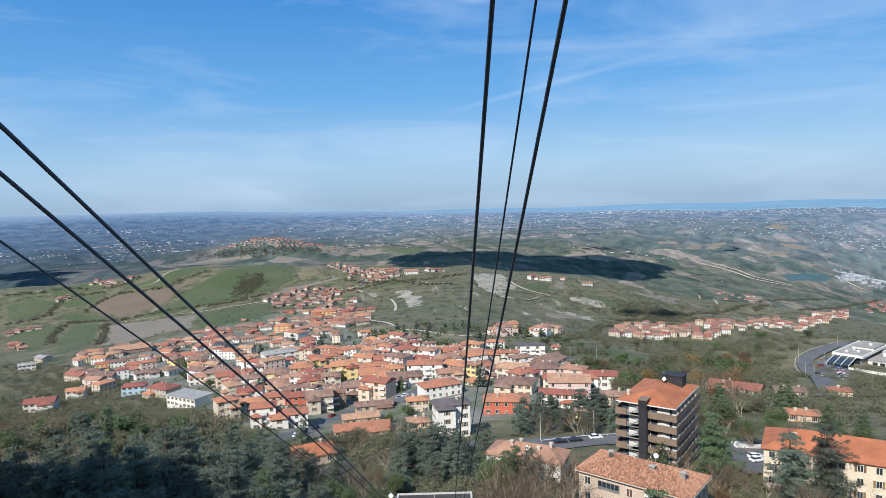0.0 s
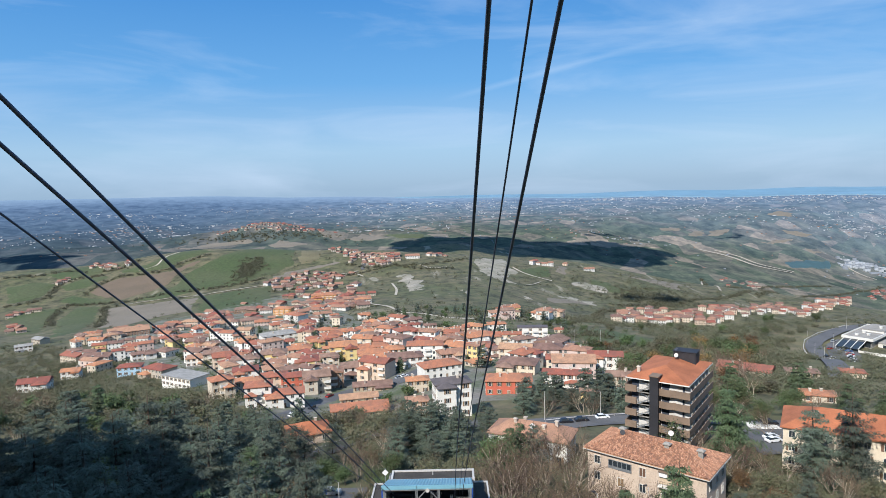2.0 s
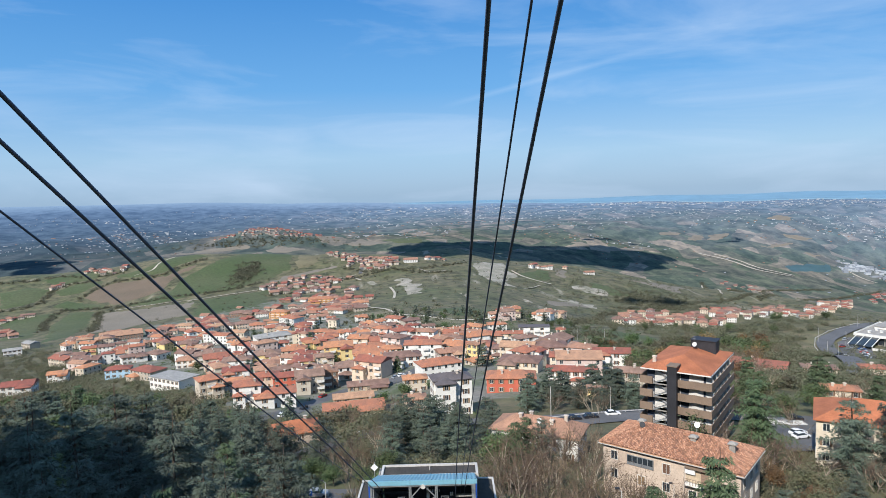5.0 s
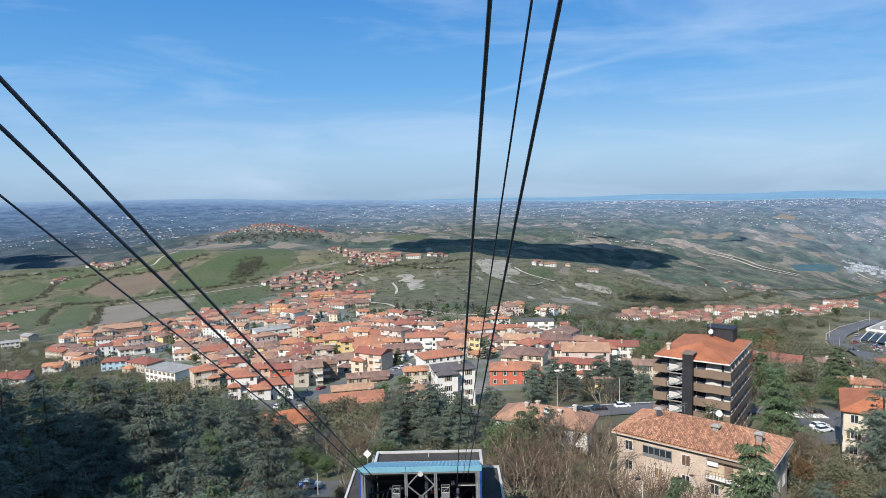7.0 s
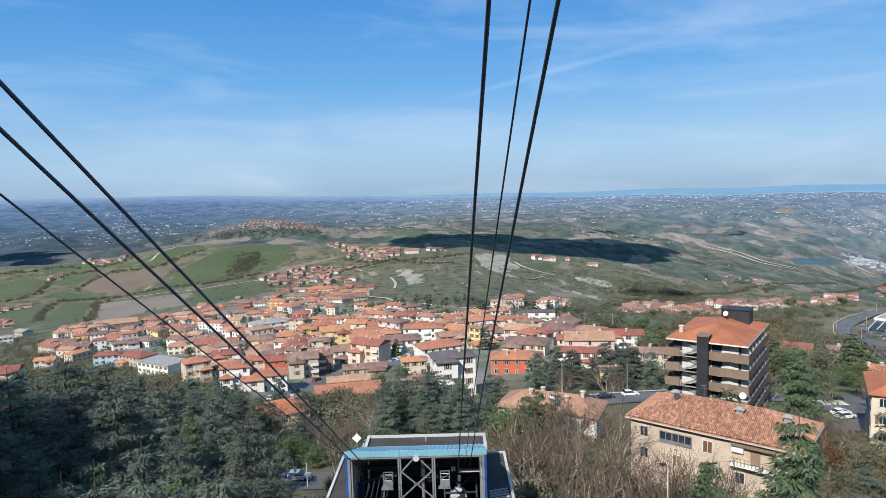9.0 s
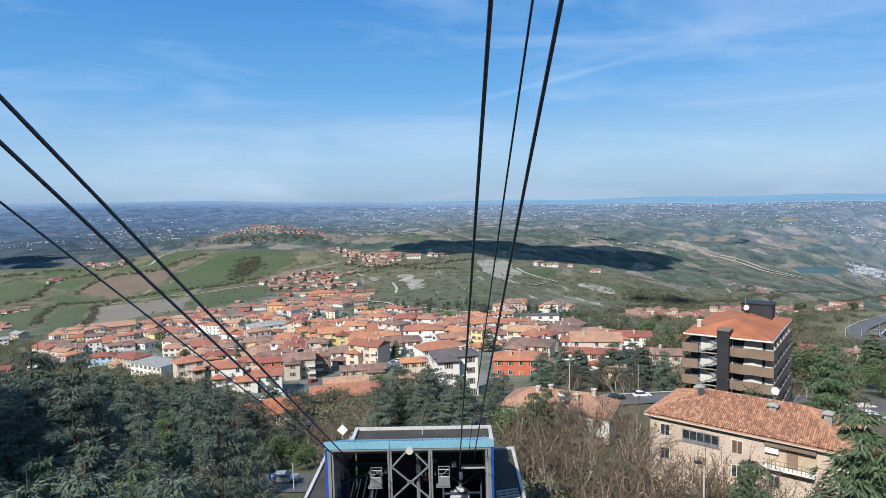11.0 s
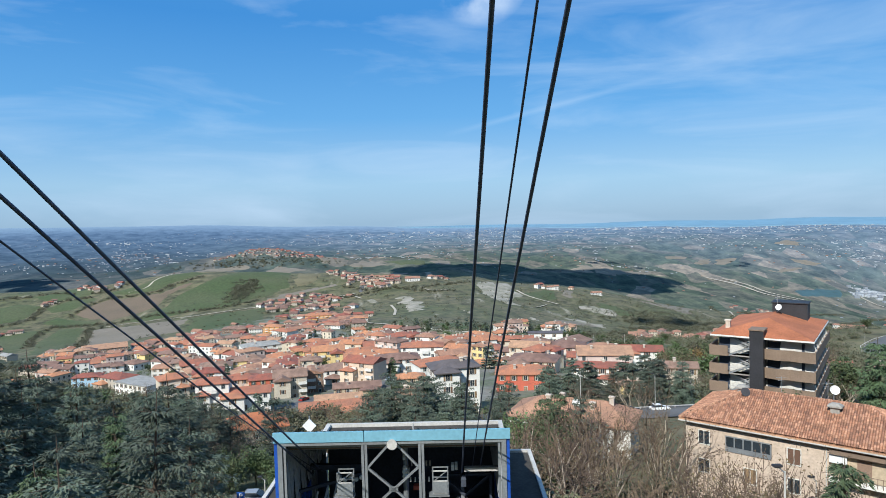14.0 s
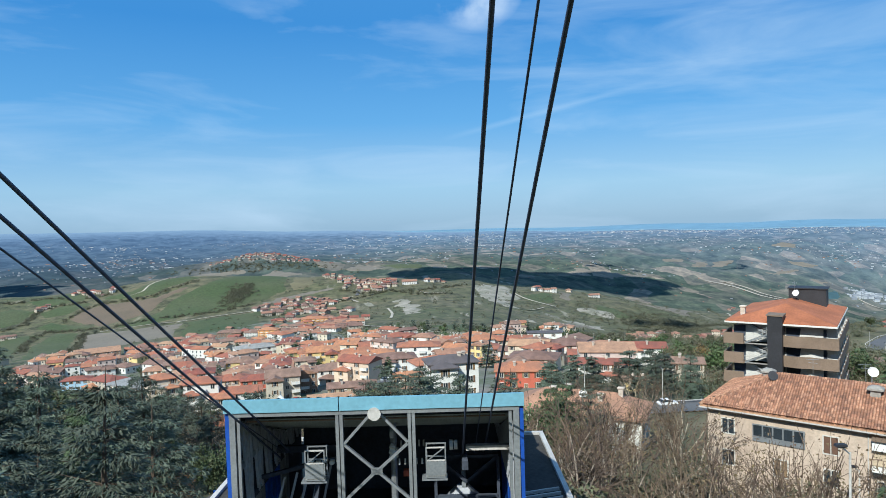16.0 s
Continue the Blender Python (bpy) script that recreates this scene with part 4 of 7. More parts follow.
town_house(-41.5, 285.1, 17.5, 10.5, 2, 8, "white", "tile", "hip", exact=True)
town_house(-34.0, 208.4, 16.4, 7.4, 1, 10, "tan", "brown", "gable", exact=True)
town_house(-37.7, 187.7, 14.8, 7.4, 1, 12, "tan", "tan", "gable", exact=True)
town_house(-33.8, 160.9, 20.2, 8.5, 1, 12, "cream", "tile", "gable", exact=True)
town_house(-10.0, 136.9, 6.8, 6.2, 2, 10, "peach", "tan", "hip", exact=True)
town_house(-100.4, 352.0, 16.1, 11.3, 2, 14, "peach", "tile", "hip", exact=True)
town_house(-125.6, 312.2, 15.7, 11.0, 3, 12, "white", "brown", "hip", exact=True)
town_house(-94.5, 219.4, 13.0, 7.8, 2, 12, "cream", "tile", "hip", exact=True)
town_house(-75.2, 233.6, 13.9, 8.3, 2, 14, "red", "tile", "hip", exact=True)
town_house(-87.4, 236.4, 12.5, 8.7, 2, 14, "peach", "tile", "hip", exact=True)
town_house(-30.7, 289.1, 12.2, 8.5, 2, 8, "white", "tile", "hip", exact=True)
town_house(-12.2, 188.4, 8.9, 6.2, 2, 8, "cream", "tile", "hip", exact=True)
town_house(49.2, 171.1, 17.3, 6.9, 2, -14, "white", "tile", "gable", exact=True)
town_house(57.4, 218.2, 15.5, 7.8, 2, -12, "cream", "tile", "gable", exact=True)
town_house(73.2, 203.6, 14.0, 8.4, 3, -12, "white", "tile", "gable", exact=True)
town_house(24.9, 164.2, 16.5, 9.9, 2, -6, "red", "tile", "hip", exact=True)
town_house(38.2, 319.0, 20.5, 7.2, 3, -4, "cream", "tile", "gable", exact=True)
town_house(60.8, 348.0, 18.5, 7.4, 3, -4, "white", "dark", "flat", exact=True)
town_house(68.8, 158.0, 12.2, 7.3, 2, -14, "beige", "brown", "gable", exact=True)
town_house(53.3, 144.7, 7.7, 4.6, 1, -12, "yellow", "brown", "gable", exact=True)
# the rest of the town
town_house(-265.1, 321.0, 16.6, 11.6, 2, 12, "white", "tile", "gable")
town_house(-264.8, 360.3, 11.2, 9.0, 2, 14, "white", "tile", "gable")
town_house(-309.4, 440.6, 19.6, 11.7, 2, 15, "cream", "tile", "gable")
town_house(-277.9, 420.6, 20.4, 14.3, 2, 15, "white", "brown", "gable")
town_house(-217.4, 349.5, 14.1, 9.9, 2, 14, "blue", "tile", "hip")
town_house(-187.5, 328.1, 17.8, 12.4, 2, 14, "beige", "tile", "hip")
town_house(-151.7, 282.3, 22.5, 10.1, 2, 13, "white", "grey", "flat")
town_house(-102.6, 203.6, 9.2, 8.3, 3, 14, "cream", "tile", "hip")
town_house(-433.8, 688.6, 15.6, 12.4, 1, 14, "cream", "tile", "gable")
town_house(-367.6, 647.7, 40.0, 12.0, 2, 24, "brown", "tile", "gable")
town_house(-349.9, 550.4, 13.5, 10.8, 2, 15, "white", "tile", "gable")
town_house(-314.2, 513.2, 15.4, 10.8, 2, 15, "white", "tile", "gable")
town_house(-279.0, 480.5, 16.8, 11.8, 2, 15, "peach", "tile", "hip")
town_house(-242.3, 420.8, 16.8, 10.1, 2, 15, "white", "brown", "hip")
town_house(-419.6, 541.8, 13.9, 9.7, 2, 12, "white", "grey", "gable")
town_house(-444.7, 607.7, 15.4, 10.8, 2, 12, "beige", "grey", "gable")
town_house(-157.5, 358.2, 21.4, 10.7, 3, 12, "beige", "brown", "hip")
town_house(-273.8, 539.8, 14.9, 11.9, 2, 15, "white", "tile", "hip")
town_house(-246.4, 524.1, 23.6, 14.1, 2, 15, "white", "tile", "hip")
town_house(-267.0, 614.3, 18.5, 14.8, 2, 15, "cream", "tile", "hip")
town_house(-342.4, 672.2, 14.1, 11.3, 2, 15, "white", "tile", "gable")
town_house(-340.0, 706.1, 19.4, 13.6, 2, 15, "white", "tile", "hip")
town_house(-319.9, 711.4, 19.5, 13.6, 2, 15, "peach", "tile", "hip")
town_house(-290.8, 692.8, 16.9, 11.9, 2, 15, "white", "tile", "hip")
town_house(-287.9, 834.3, 30.3, 18.2, 2, 10, "brown", "brown", "hip")
town_house(-247.0, 793.3, 15.0, 12.0, 2, 8, "white", "tile", "gable")
town_house(-209.8, 742.9, 21.4, 15.0, 3, 8, "orange", "tile", "hip")
town_house(-170.4, 640.6, 22.2, 15.5, 3, 6, "white", "tile", "hip")
town_house(-139.8, 561.3, 15.8, 12.7, 2, 6, "pink", "tile", "hip")
town_house(-229.0, 662.0, 23.1, 16.2, 2, 10, "peach", "tile", "hip")
town_house(-137.8, 437.5, 25.6, 12.8, 3, 10, "white", "grey", "hip")
town_house(-44.5, 307.2, 17.1, 10.2, 2, 16, "white", "tile", "hip")
town_house(-35.6, 326.9, 20.1, 10.0, 2, 10, "cream", "tile", "gable")
town_house(-11.1, 276.3, 18.8, 11.3, 3, 14, "white", "tile", "hip")
town_house(-114.5, 814.0, 21.5, 12.9, 2, 5, "white", "tile", "hip")
town_house(-190.6, 922.0, 36.0, 21.6, 3, 5, "orange", "tile", "hip")
town_house(-60.5, 478.1, 11.9, 9.5, 2, 8, "cream", "tile", "gable")
town_house(-41.8, 444.6, 12.8, 9.0, 2, 8, "yellow", "tile", "hip")
town_house(-23.4, 413.9, 8.4, 6.7, 2, 8, "white", "tile", "hip")
town_house(-83.3, 575.3, 10.1, 9.1, 2, 8, "white", "tile", "gable")
town_house(-261.7, 982.9, 18.5, 12.9, 2, 8, "brown", "tile", "hip")
town_house(-248.5, 656.3, 16.4, 13.2, 2, 10, "white", "tile", "hip")
town_house(-206.8, 631.9, 15.9, 12.7, 2, 10, "pink", "tile", "hip")
town_house(-171.6, 566.9, 15.3, 12.3, 2, 10, "cream", "tile", "hip")
town_house(-205.3, 863.1, 19.2, 15.4, 2, 6, "pink", "tile", "hip")
town_house(-168.8, 768.4, 17.3, 13.8, 2, 6, "white", "tile", "hip")
town_house(-146.1, 776.2, 20.2, 14.1, 2, 6, "white", "tile", "hip")
town_house(-126.5, 770.4, 14.9, 11.9, 2, 6, "pink", "tile", "hip")
town_house(-79.4, 431.2, 15.6, 10.9, 2, 12, "peach", "tile", "hip")
town_house(-65.9, 425.6, 15.5, 10.8, 2, 12, "white", "tile", "hip")
town_house(-99.7, 453.5, 14.8, 10.4, 2, 12, "cream", "tile", "hip")
town_house(-114.5, 459.6, 13.5, 9.5, 2, 12, "peach", "tile", "hip")
town_house(-101.2, 403.1, 10.8, 7.5, 2, 12, "beige", "tile", "hip")
town_house(-89.5, 415.7, 15.2, 10.6, 2, 12, "white", "tile", "hip")
town_house(-104.3, 370.9, 11.3, 7.9, 2, 12, "cream", "tile", "hip")
town_house(2.0, 128.3, 11.1, 7.2, 4, 12, "white", "dark", "hip")
town_house(-2.5, 215.4, 17.7, 10.6, 2, 16, "white", "tile", "hip")
town_house(8.7, 287.9, 13.7, 11.0, 2, 14, "beige", "tile", "gable")
town_house(17.3, 238.9, 10.7, 7.5, 1, 10, "cream", "tile", "gable")
town_house(23.6, 394.6, 15.4, 9.3, 2, 6, "cream", "tile", "hip")
town_house(40.8, 402.9, 12.9, 7.7, 2, 6, "white", "tile", "hip")
town_house(-3.0, 369.4, 11.4, 8.0, 2, 10, "peach", "tile", "hip")
town_house(56.2, 533.9, 21.2, 10.6, 2, 0, "white", "tile", "hip")
town_house(98.1, 542.3, 17.6, 8.8, 2, 0, "white", "tile", "hip")
town_house(87.2, 393.2, 6.0, 6.0, 1, 0, "cream", "tile", "hip")
town_house(130.5, 189.1, 19.5, 7.8, 1, -20, "cream", "tile", "gable")
town_house(148.6, 178.0, 11.1, 6.7, 1, -20, "cream", "tile", "hip")
town_house(123.2, 124.6, 9.2, 6.4, 1, -20, "cream", "tile", "hip")
town_house(167.9, 174.9, 7.8, 6.2, 1, -20, "cream", "tile", "hip")
town_house(267.9, 426.0, 8.4, 7.5, 2, -10, "white", "tile", "hip")
town_house(661.2, 1090.9, 17.3, 15.6, 2, -10, "white", "tile", "hip")
village(48, [(-272, 1398), (-262, 1425), (-215, 1397), (-164, 1355), (-99, 1332), (-92, 1257), (-135, 1238), (-168, 1272), (-202, 1277), (-226, 1341)])
village(48, [(-339, 1124), (-320, 1202), (-256, 1227), (-224, 1217), (-199, 1158), (-196, 1080), (-243, 1074), (-294, 1095)])
village(34, [(-202, 846), (-229, 1030), (-199, 1059), (-147, 888), (-111, 801), (-108, 752), (-146, 730)])
village(66, [(241, 829), (307, 962), (368, 1004), (393, 977), (457, 1030), (540, 1080), (517, 1008), (427, 909), (371, 907), (300, 850)], (10, 17), False, -20, 0.5, storeys=(2, 3, 3))
village(95, [(502, 984), (537, 1046), (623, 1148), (695, 1199), (664, 1113), (795, 1260), (1160, 1772), (1272, 1859), (1211, 1770), (797, 1203), (630, 1016), (625, 1061)], (9, 15), False, -24, 0.5, storeys=(2, 2, 3))
village(26, [(1297, 1822), (1464, 2042), (1540, 2100), (1590, 2090), (1390, 1860)], (10, 16))
village(90, [(-860, 2290), (-700, 2255), (-480, 2260), (-380, 2300), (-480, 2350), (-780, 2345)], (8, 12))
village(16, [(-784, 1330), (-801, 1386), (-738, 1353), (-684, 1360), (-685, 1335), (-718, 1300), (-753, 1296)])
village(8, [(-811, 1229), (-814, 1255), (-793, 1259), (-795, 1232)])
village(10, [(-684, 897), (-707, 943), (-670, 935), (-632, 858)])
village(7, [(-40, 1350), (10, 1360), (8, 1340), (-24, 1325)])
village(6, [(189, 1400), (228, 1405), (300, 1390), (242, 1341), (192, 1349)])
village(6, [(51, 536), (77, 618), (73, 538), (56, 503)])
village(9, [(92, 554), (149, 742), (115, 539), (87, 505)])
village(24, [(888, 1936), (1023, 2027), (994, 1875), (689, 1424)])
village(8, [(-776, 1030), (-768, 1064), (-747, 1079), (-730, 1051), (-755, 1014)])
village(42, [(-333, 646), (-408, 930), (-331, 944), (-272, 1002), (-191, 885), (-81, 555), (-65, 428), (-100, 346), (-149, 380), (-232, 493)], (11, 16.5), False, 12, 0.44, "houses of the town")
village(17, [(-78, 535), (-10, 415), (22, 363), (41, 320), (34, 253), (10, 237), (-27, 280), (-59, 383)], (11, 16.5), True, 12, 0.44, "houses of the town")
village(22, [(-232, 493), (-149, 380), (-81, 327), (-54, 346), (-27, 280), (-24, 234), (-42, 209), (-62, 205), (-103, 237), (-159, 321)], (11, 16.5), True, 12, 0.44, "houses of the town")
village(9, [(42, 329), (73, 298), (81, 252), (61, 172), (38, 166), (30, 211)], (11, 16.5), True, 12, 0.44, "houses of the town")
village(16, [(-386, 553), (-425, 710), (-379, 764), (-218, 424), (-228, 358), (-292, 405)], (11, 16.5), False, 12, 0.44, "houses of the town")
village(30, [(-313, 1083), (-276, 1209), (-185, 1217), (-110, 938), (-95, 668), (-184, 846)], (11, 16.5), False, 12, 0.44, "houses of the town")

village(40, [(-386, 553), (-425, 710), (-331, 944), (-200, 860), (-100, 560), (-149, 380), (-292, 405)], (8, 11), False, 14, 0.36, "houses of the town")
village(34, [(-232, 480), (-149, 380), (-60, 500), (20, 363), (34, 253), (-24, 240), (-62, 230), (-103, 240), (-159, 321)], (7.5, 10.5), True, 14, 0.36, "houses of the town")
for x, y, w in ((-65, 1302, 30), (-137, 862, 26), (-118, 852, 20), (330, 1330, 22), (236, 1352, 20)):
    far_house(x, y, w, w * 0.5, 2, 10, "white", "tan", "gable")

tagged(new("village_walls", FAR["wall"].mesh("village_walls", *[WALLS[k] for k in FAR_WALLS])), "pale walls of many far village houses", "houses", kind="stuff")
tagged(new("village_windows", FAR["pane"].mesh("village_windows", M_GLASS)), "dark windows of many far village houses", "windows", kind="stuff")
tagged(new("village_roofs", FAR["roof"].mesh("village_roofs", *[ROOFS[k] for k in FAR_ROOFS])), "terracotta roofs of many far village houses", "roofs", kind="stuff")


# ---- the cable car's lower station ----
def bars(*lines, w=0.14, h=0.14):
    s = Shape()
    for a, b in lines:
        s.bar(a, b, w, h)
    return s


M_SLAT = material("grey_slats", (0.46, 0.48, 0.52), 0.5, 0.15, 0.6)


def station():
    st = thing("cable_car_station", pose(-2.75, 0, 0, 0, 0, -0.8) @ Matrix.Diagonal((0.98, 1, 1, 1)), "blue steel cable car station open towards the ropes", "station")
    gz = -9.0
    for sx, nm in ((-1, "side_wall"), (1, "side_wall")):
        x0, x1 = sorted((sx * 6.08, sx * 5.92))
        s = Shape()
        s.add([(x, y, z) for x in (x0, x1) for y, z in ((0, gz), (8.3, gz), (8.3, 6.55), (0, 9.75))], [(0, 3, 2, 1), (4, 5, 6, 7), (0, 1, 5, 4), (1, 2, 6, 5), (2, 3, 7, 6), (3, 0, 4, 7)])
        part(nm, s, M_BLUE, st, "deep blue sheet cladding")
        part("lining", Shape().add([(x, y, z) for x in sorted((sx * 5.91, sx * 5.88)) for y, z in ((0.25, 1.4), (11.6, 1.4), (11.6, 6.2), (8.2, 6.4), (0.25, 9.3))], [(4, 3, 2, 1, 0), (5, 6, 7, 8, 9), (0, 1, 6, 5), (1, 2, 7, 6), (2, 3, 8, 7), (3, 4, 9, 8), (4, 0, 5, 9)]), M_SHADE_DARK, st)
        # inner lining of upright slats, with the shade-dark sheet between them
        for k in range(23):
            y = 0.6 + k * 0.48
            zt = max(9.2 - y * 0.38, 6.15)
            a, b = sorted((sx * 5.86, sx * 5.6))
            lean = 0.35 * (1 if k % 3 else -0.6) if sx < 0 else 0.0
            part("slat", Shape().bar((sx * 5.7, y + lean, 5.2), (sx * 5.74, y, zt), 0.12, 0.2), M_SLAT, st)
        for z in (5.1, 6.9):
            part("rail", Shape().box(*sorted((sx * 5.9, sx * 5.7))[:1], 0.2, z, sorted((sx * 5.9, sx * 5.7))[1], 8.0, z + 0.22), M_SHADE_DARK if z < 6 else M_STEEL, st)
        for k in range(9):
            y = 0.8 + k * 0.85
            part("lower_panel", Shape().box(min(sx * 5.9, sx * 5.75), y, 1.5, max(sx * 5.9, sx * 5.75), y + 0.55, 5.0), M_BLUE if 3 < k < 7 or sx > 0 else M_STEEL, st)
    # roof: corrugated light blue sheet falling along the ropes
    s = Shape()
    n = 60
    for k in range(n + 1):
        x = -6.1 + 12.2 * k / n
        up = 0.07 if k % 2 else 0.0
        s.v += [(x, 0.02, 10.0 + up), (x, 8.35, 6.85 + up)]
    s.f = [(2 * k, 2 * k + 2, 2 * k + 3, 2 * k + 1) for k in range(n)]
    s.m = [0] * n
    part("roof_sheet", s, M_LIGHTBLUE, st, "ribbed light blue roof sheet")
    part("roof_lining", Shape().add([(-6.1, 0.1, 9.6), (6.1, 0.1, 9.6), (6.1, 8.35, 6.5), (-6.1, 8.35, 6.5), (-6.1, 0.1, 9.75), (6.1, 0.1, 9.75), (6.1, 8.35, 6.65), (-6.1, 8.35, 6.65)], [(3, 2, 1, 0), (4, 5, 6, 7), (0, 1, 5, 4), (1, 2, 6, 5), (2, 3, 7, 6), (3, 0, 4, 7)]), M_SHADE_DARK, st)
    part("fascia", Shape().box(-6.1, -0.12, 9.52, -1.42, 0.02, 10.03), M_LIGHTBLUE, st, "light blue fascia panel")
    part("fascia", Shape().box(-1.38, -0.12, 9.52, 6.1, 0.02, 10.03), M_LIGHTBLUE, st, "light blue fascia panel")
    part("lintel", Shape().box(-5.9, -0.06, 9.34, 5.9, 0.1, 9.5), M_STEEL, st)
    for x in (-5.78, 5.78):
        part("post", Shape().box(x - 0.12, -0.05, gz, x + 0.12, 0.2, 9.34), M_STEEL, st)
        part("post", Shape().box(x - 0.06 + (0.24 if x < 0 else -0.24), 0.0, gz, x + 0.06 + (0.24 if x < 0 else -0.24), 0.15, 9.34), M_STEEL, st)
    for x in (-1.42, 1.52):
        part("mullion", Shape().box(x - 0.15, -0.04, gz, x - 0.02, 0.16, 9.34), M_STEEL, st)
        part("mullion", Shape().box(x + 0.02, -0.04, gz, x + 0.15, 0.16, 9.34), M_STEEL, st)
    zs = [9.25, 8.12, 7.0, 5.85, 4.7, 3.55]
    for k in range(5):
        for sx in (-1, 1):
            xa, xb = (0.05 + sx * (0.25 if k == 0 else 0.02), 0.05 + sx * 1.32) if k % 2 == 0 else (0.05 + sx * 1.32, 0.05 + sx * 0.02)
            part("brace", Shape().bar((xa, 0.05, zs[k]), (xb, 0.05, zs[k + 1]), 0.1, 0.14), M_STEEL, st)
    part("gusset", Shape().box(-0.18, -0.02, 6.88, 0.28, 0.1, 7.12), M_STEEL, st)
    part("floodlight", Shape().rod((0.05, -0.3, 9.4), (0.05, -0.05, 9.4), 0.27, 0.2, 20), M_COPING, st, "round white floodlight")
    part("warning_bar", Shape().box(-5.4, 0.6, 8.92, 5.4, 0.66, 8.97), WALLS["brown"], st)
    # service baskets hung beside the middle posts
    for x0, sx in ((-2.85, 1), (2.08, 1)):
        cage = part("basket", Shape().box(x0 - 0.02, -0.07, 6.7, x0 + 0.8, 0.5, 6.76), M_STEEL, st, "grey steel service basket")
        for dx in (0, 0.78):
            for dy in (0, 0.5):
                part("upright", bars(((x0 + dx, -0.05 + dy, 6.76), (x0 + dx, -0.05 + dy, 7.95)), w=0.05, h=0.05), M_STEEL, cage)
        for dy in (0, 0.5):
            for z in (6.8, 7.4, 7.92):
                part("cross_rail", bars(((x0, -0.05 + dy, z), (x0 + 0.78, -0.05 + dy, z)), w=0.05, h=0.05), M_COPING if dy == 0 else M_STEEL, cage)
        part("diagonal", bars(((x0 + 0.08, -0.05, 7.42), (x0 + 0.72, -0.05, 7.9)), w=0.04, h=0.04), M_STEEL, cage)
        part("sheet", Shape().box(x0 + 0.03, -0.09, 6.8, x0 + 0.75, -0.06, 7.36), M_STEEL, cage)
        part("shelf", Shape().box(x0 - 0.2, -0.05, 6.58, x0 + 0.85, 0.5, 6.66), M_STEEL, st)
    # hall: back wall, floor and beam coloured dark to stand for its shade
    part("back_wall", Shape().box(-5.7, 11.5, gz, 5.9, 11.7, 6.2), M_SHADE_DARK, st)
    part("hall_floor", Shape().box(-5.7, 0.3, 1.3, 5.85, 11.5, 1.5), M_SHADE_DARK, st)
    part("gantry", Shape().box(-5.5, 5.2, 6.0, -2.0, 5.5, 6.3), M_SHADE_DARK, st)
    part("gantry", Shape().box(3.75, 2.2, 6.95, 5.7, 2.5, 7.15), M_COPING, st)
    # steel frame and drive behind the eastern ropes, frame in the shade-dark colour
    for a, b in (((2.3, 4.4, 1.5), (2.3, 4.4, 5.9)), ((5.3, 4.4, 1.5), (5.3, 4.4, 5.9)), ((2.3, 4.4, 5.9), (5.3, 4.4, 5.9)), ((2.3, 4.4, 5.9), (3.8, 4.4, 4.7)), ((5.3, 4.4, 5.9), (3.8, 4.4, 4.7)), ((2.3, 4.4, 4.0), (5.3, 4.4, 4.0))):
        part("frame_bar", Shape().bar(a, b, 0.14, 0.14), M_SHADE_DARK, st)
    # buffers and beams of the western berth
    for k in range(5):
        part("berth_strut", Shape().bar((-5.5 + k * 0.5, 2.4 + k * 0.3, 2.0), (-4.6 + k * 0.45, 3.2 + k * 0.5, 5.6), 0.1, 0.12), M_SLAT, st)
    part("berth_beam", Shape().bar((-5.6, 3.0, 5.7), (-2.1, 5.0, 5.9), 0.16, 0.2), M_SHADE_DARK, st)
    for k in range(5):
        part("lamp_bracket", rings((0.06, 0.06, 0), (0.12, 0.09, 0.06), (0.1, 0.08, 0.2)), M_DISH, st).location = (-3.4 + k * 0.32, 3.4, 6.15 - 0.1 * (k % 2))
    part("saddle", rings((0.14, 0.5, 5.9), (0.14, 0.5, 6.3), (0.08, 0.3, 6.5)), M_SHADE_DARK, st).location = (3.7, 3.2, 0)
    for x, y, z in ((3.1, 2.6, 7.1), (3.3, 2.9, 7.0), (0.3, 4.0, 7.2), (0.5, 4.0, 6.3)):
        part("pulley", Shape().rod((x - 0.08, y, z), (x + 0.08, y, z), 0.22, 0.22, 14), M_DISH, st)
    part("rope_sheave", Shape().rod((3.55, 5.5, 4.4), (3.75, 5.5, 4.4), 0.9, 0.9, 24), M_STEEL, st)
    part("hopper", rings((0.8, 0.5, 3.3), (0.8, 0.5, 3.5), (0.25, 0.3, 4.1)), M_SLAT, st, "grey cover over machinery").location = (3.6, 4.9, 0.2)
    # white insulator stack and hooks in the middle of the hall
    part("insulator", rings((0.10, 0.10, 0), (0.16, 0.16, 0.12), (0.10, 0.10, 0.24), (0.17, 0.17, 0.36), (0.11, 0.11, 0.5), (0.14, 0.14, 0.6), (0.05, 0.05, 0.72)), M_DISH, st, "white insulator").location = (0.42, 3.0, 6.35)
    for k in range(5):
        part("hook", Shape().rod((0.7 + k * 0.26, 3.2, 6.3), (0.7 + k * 0.26, 3.2, 6.05), 0.035, 0.05, 6), M_DISH, st)
    for k in range(4):
        part("cross_beam", Shape().box(-5.8, 1.6 + k * 1.7, 8.55 - k * 0.62, 5.8, 1.75 + k * 1.7, 8.75 - k * 0.62), M_STEEL, st)
    part("toolbox", rings((0.22, 0.2, 4.3), (0.22, 0.2, 4.55), (0.08, 0.05, 4.62)), WALLS["red"], st, "red steel toolbox").location = (0.9, 5.6, 0.3)
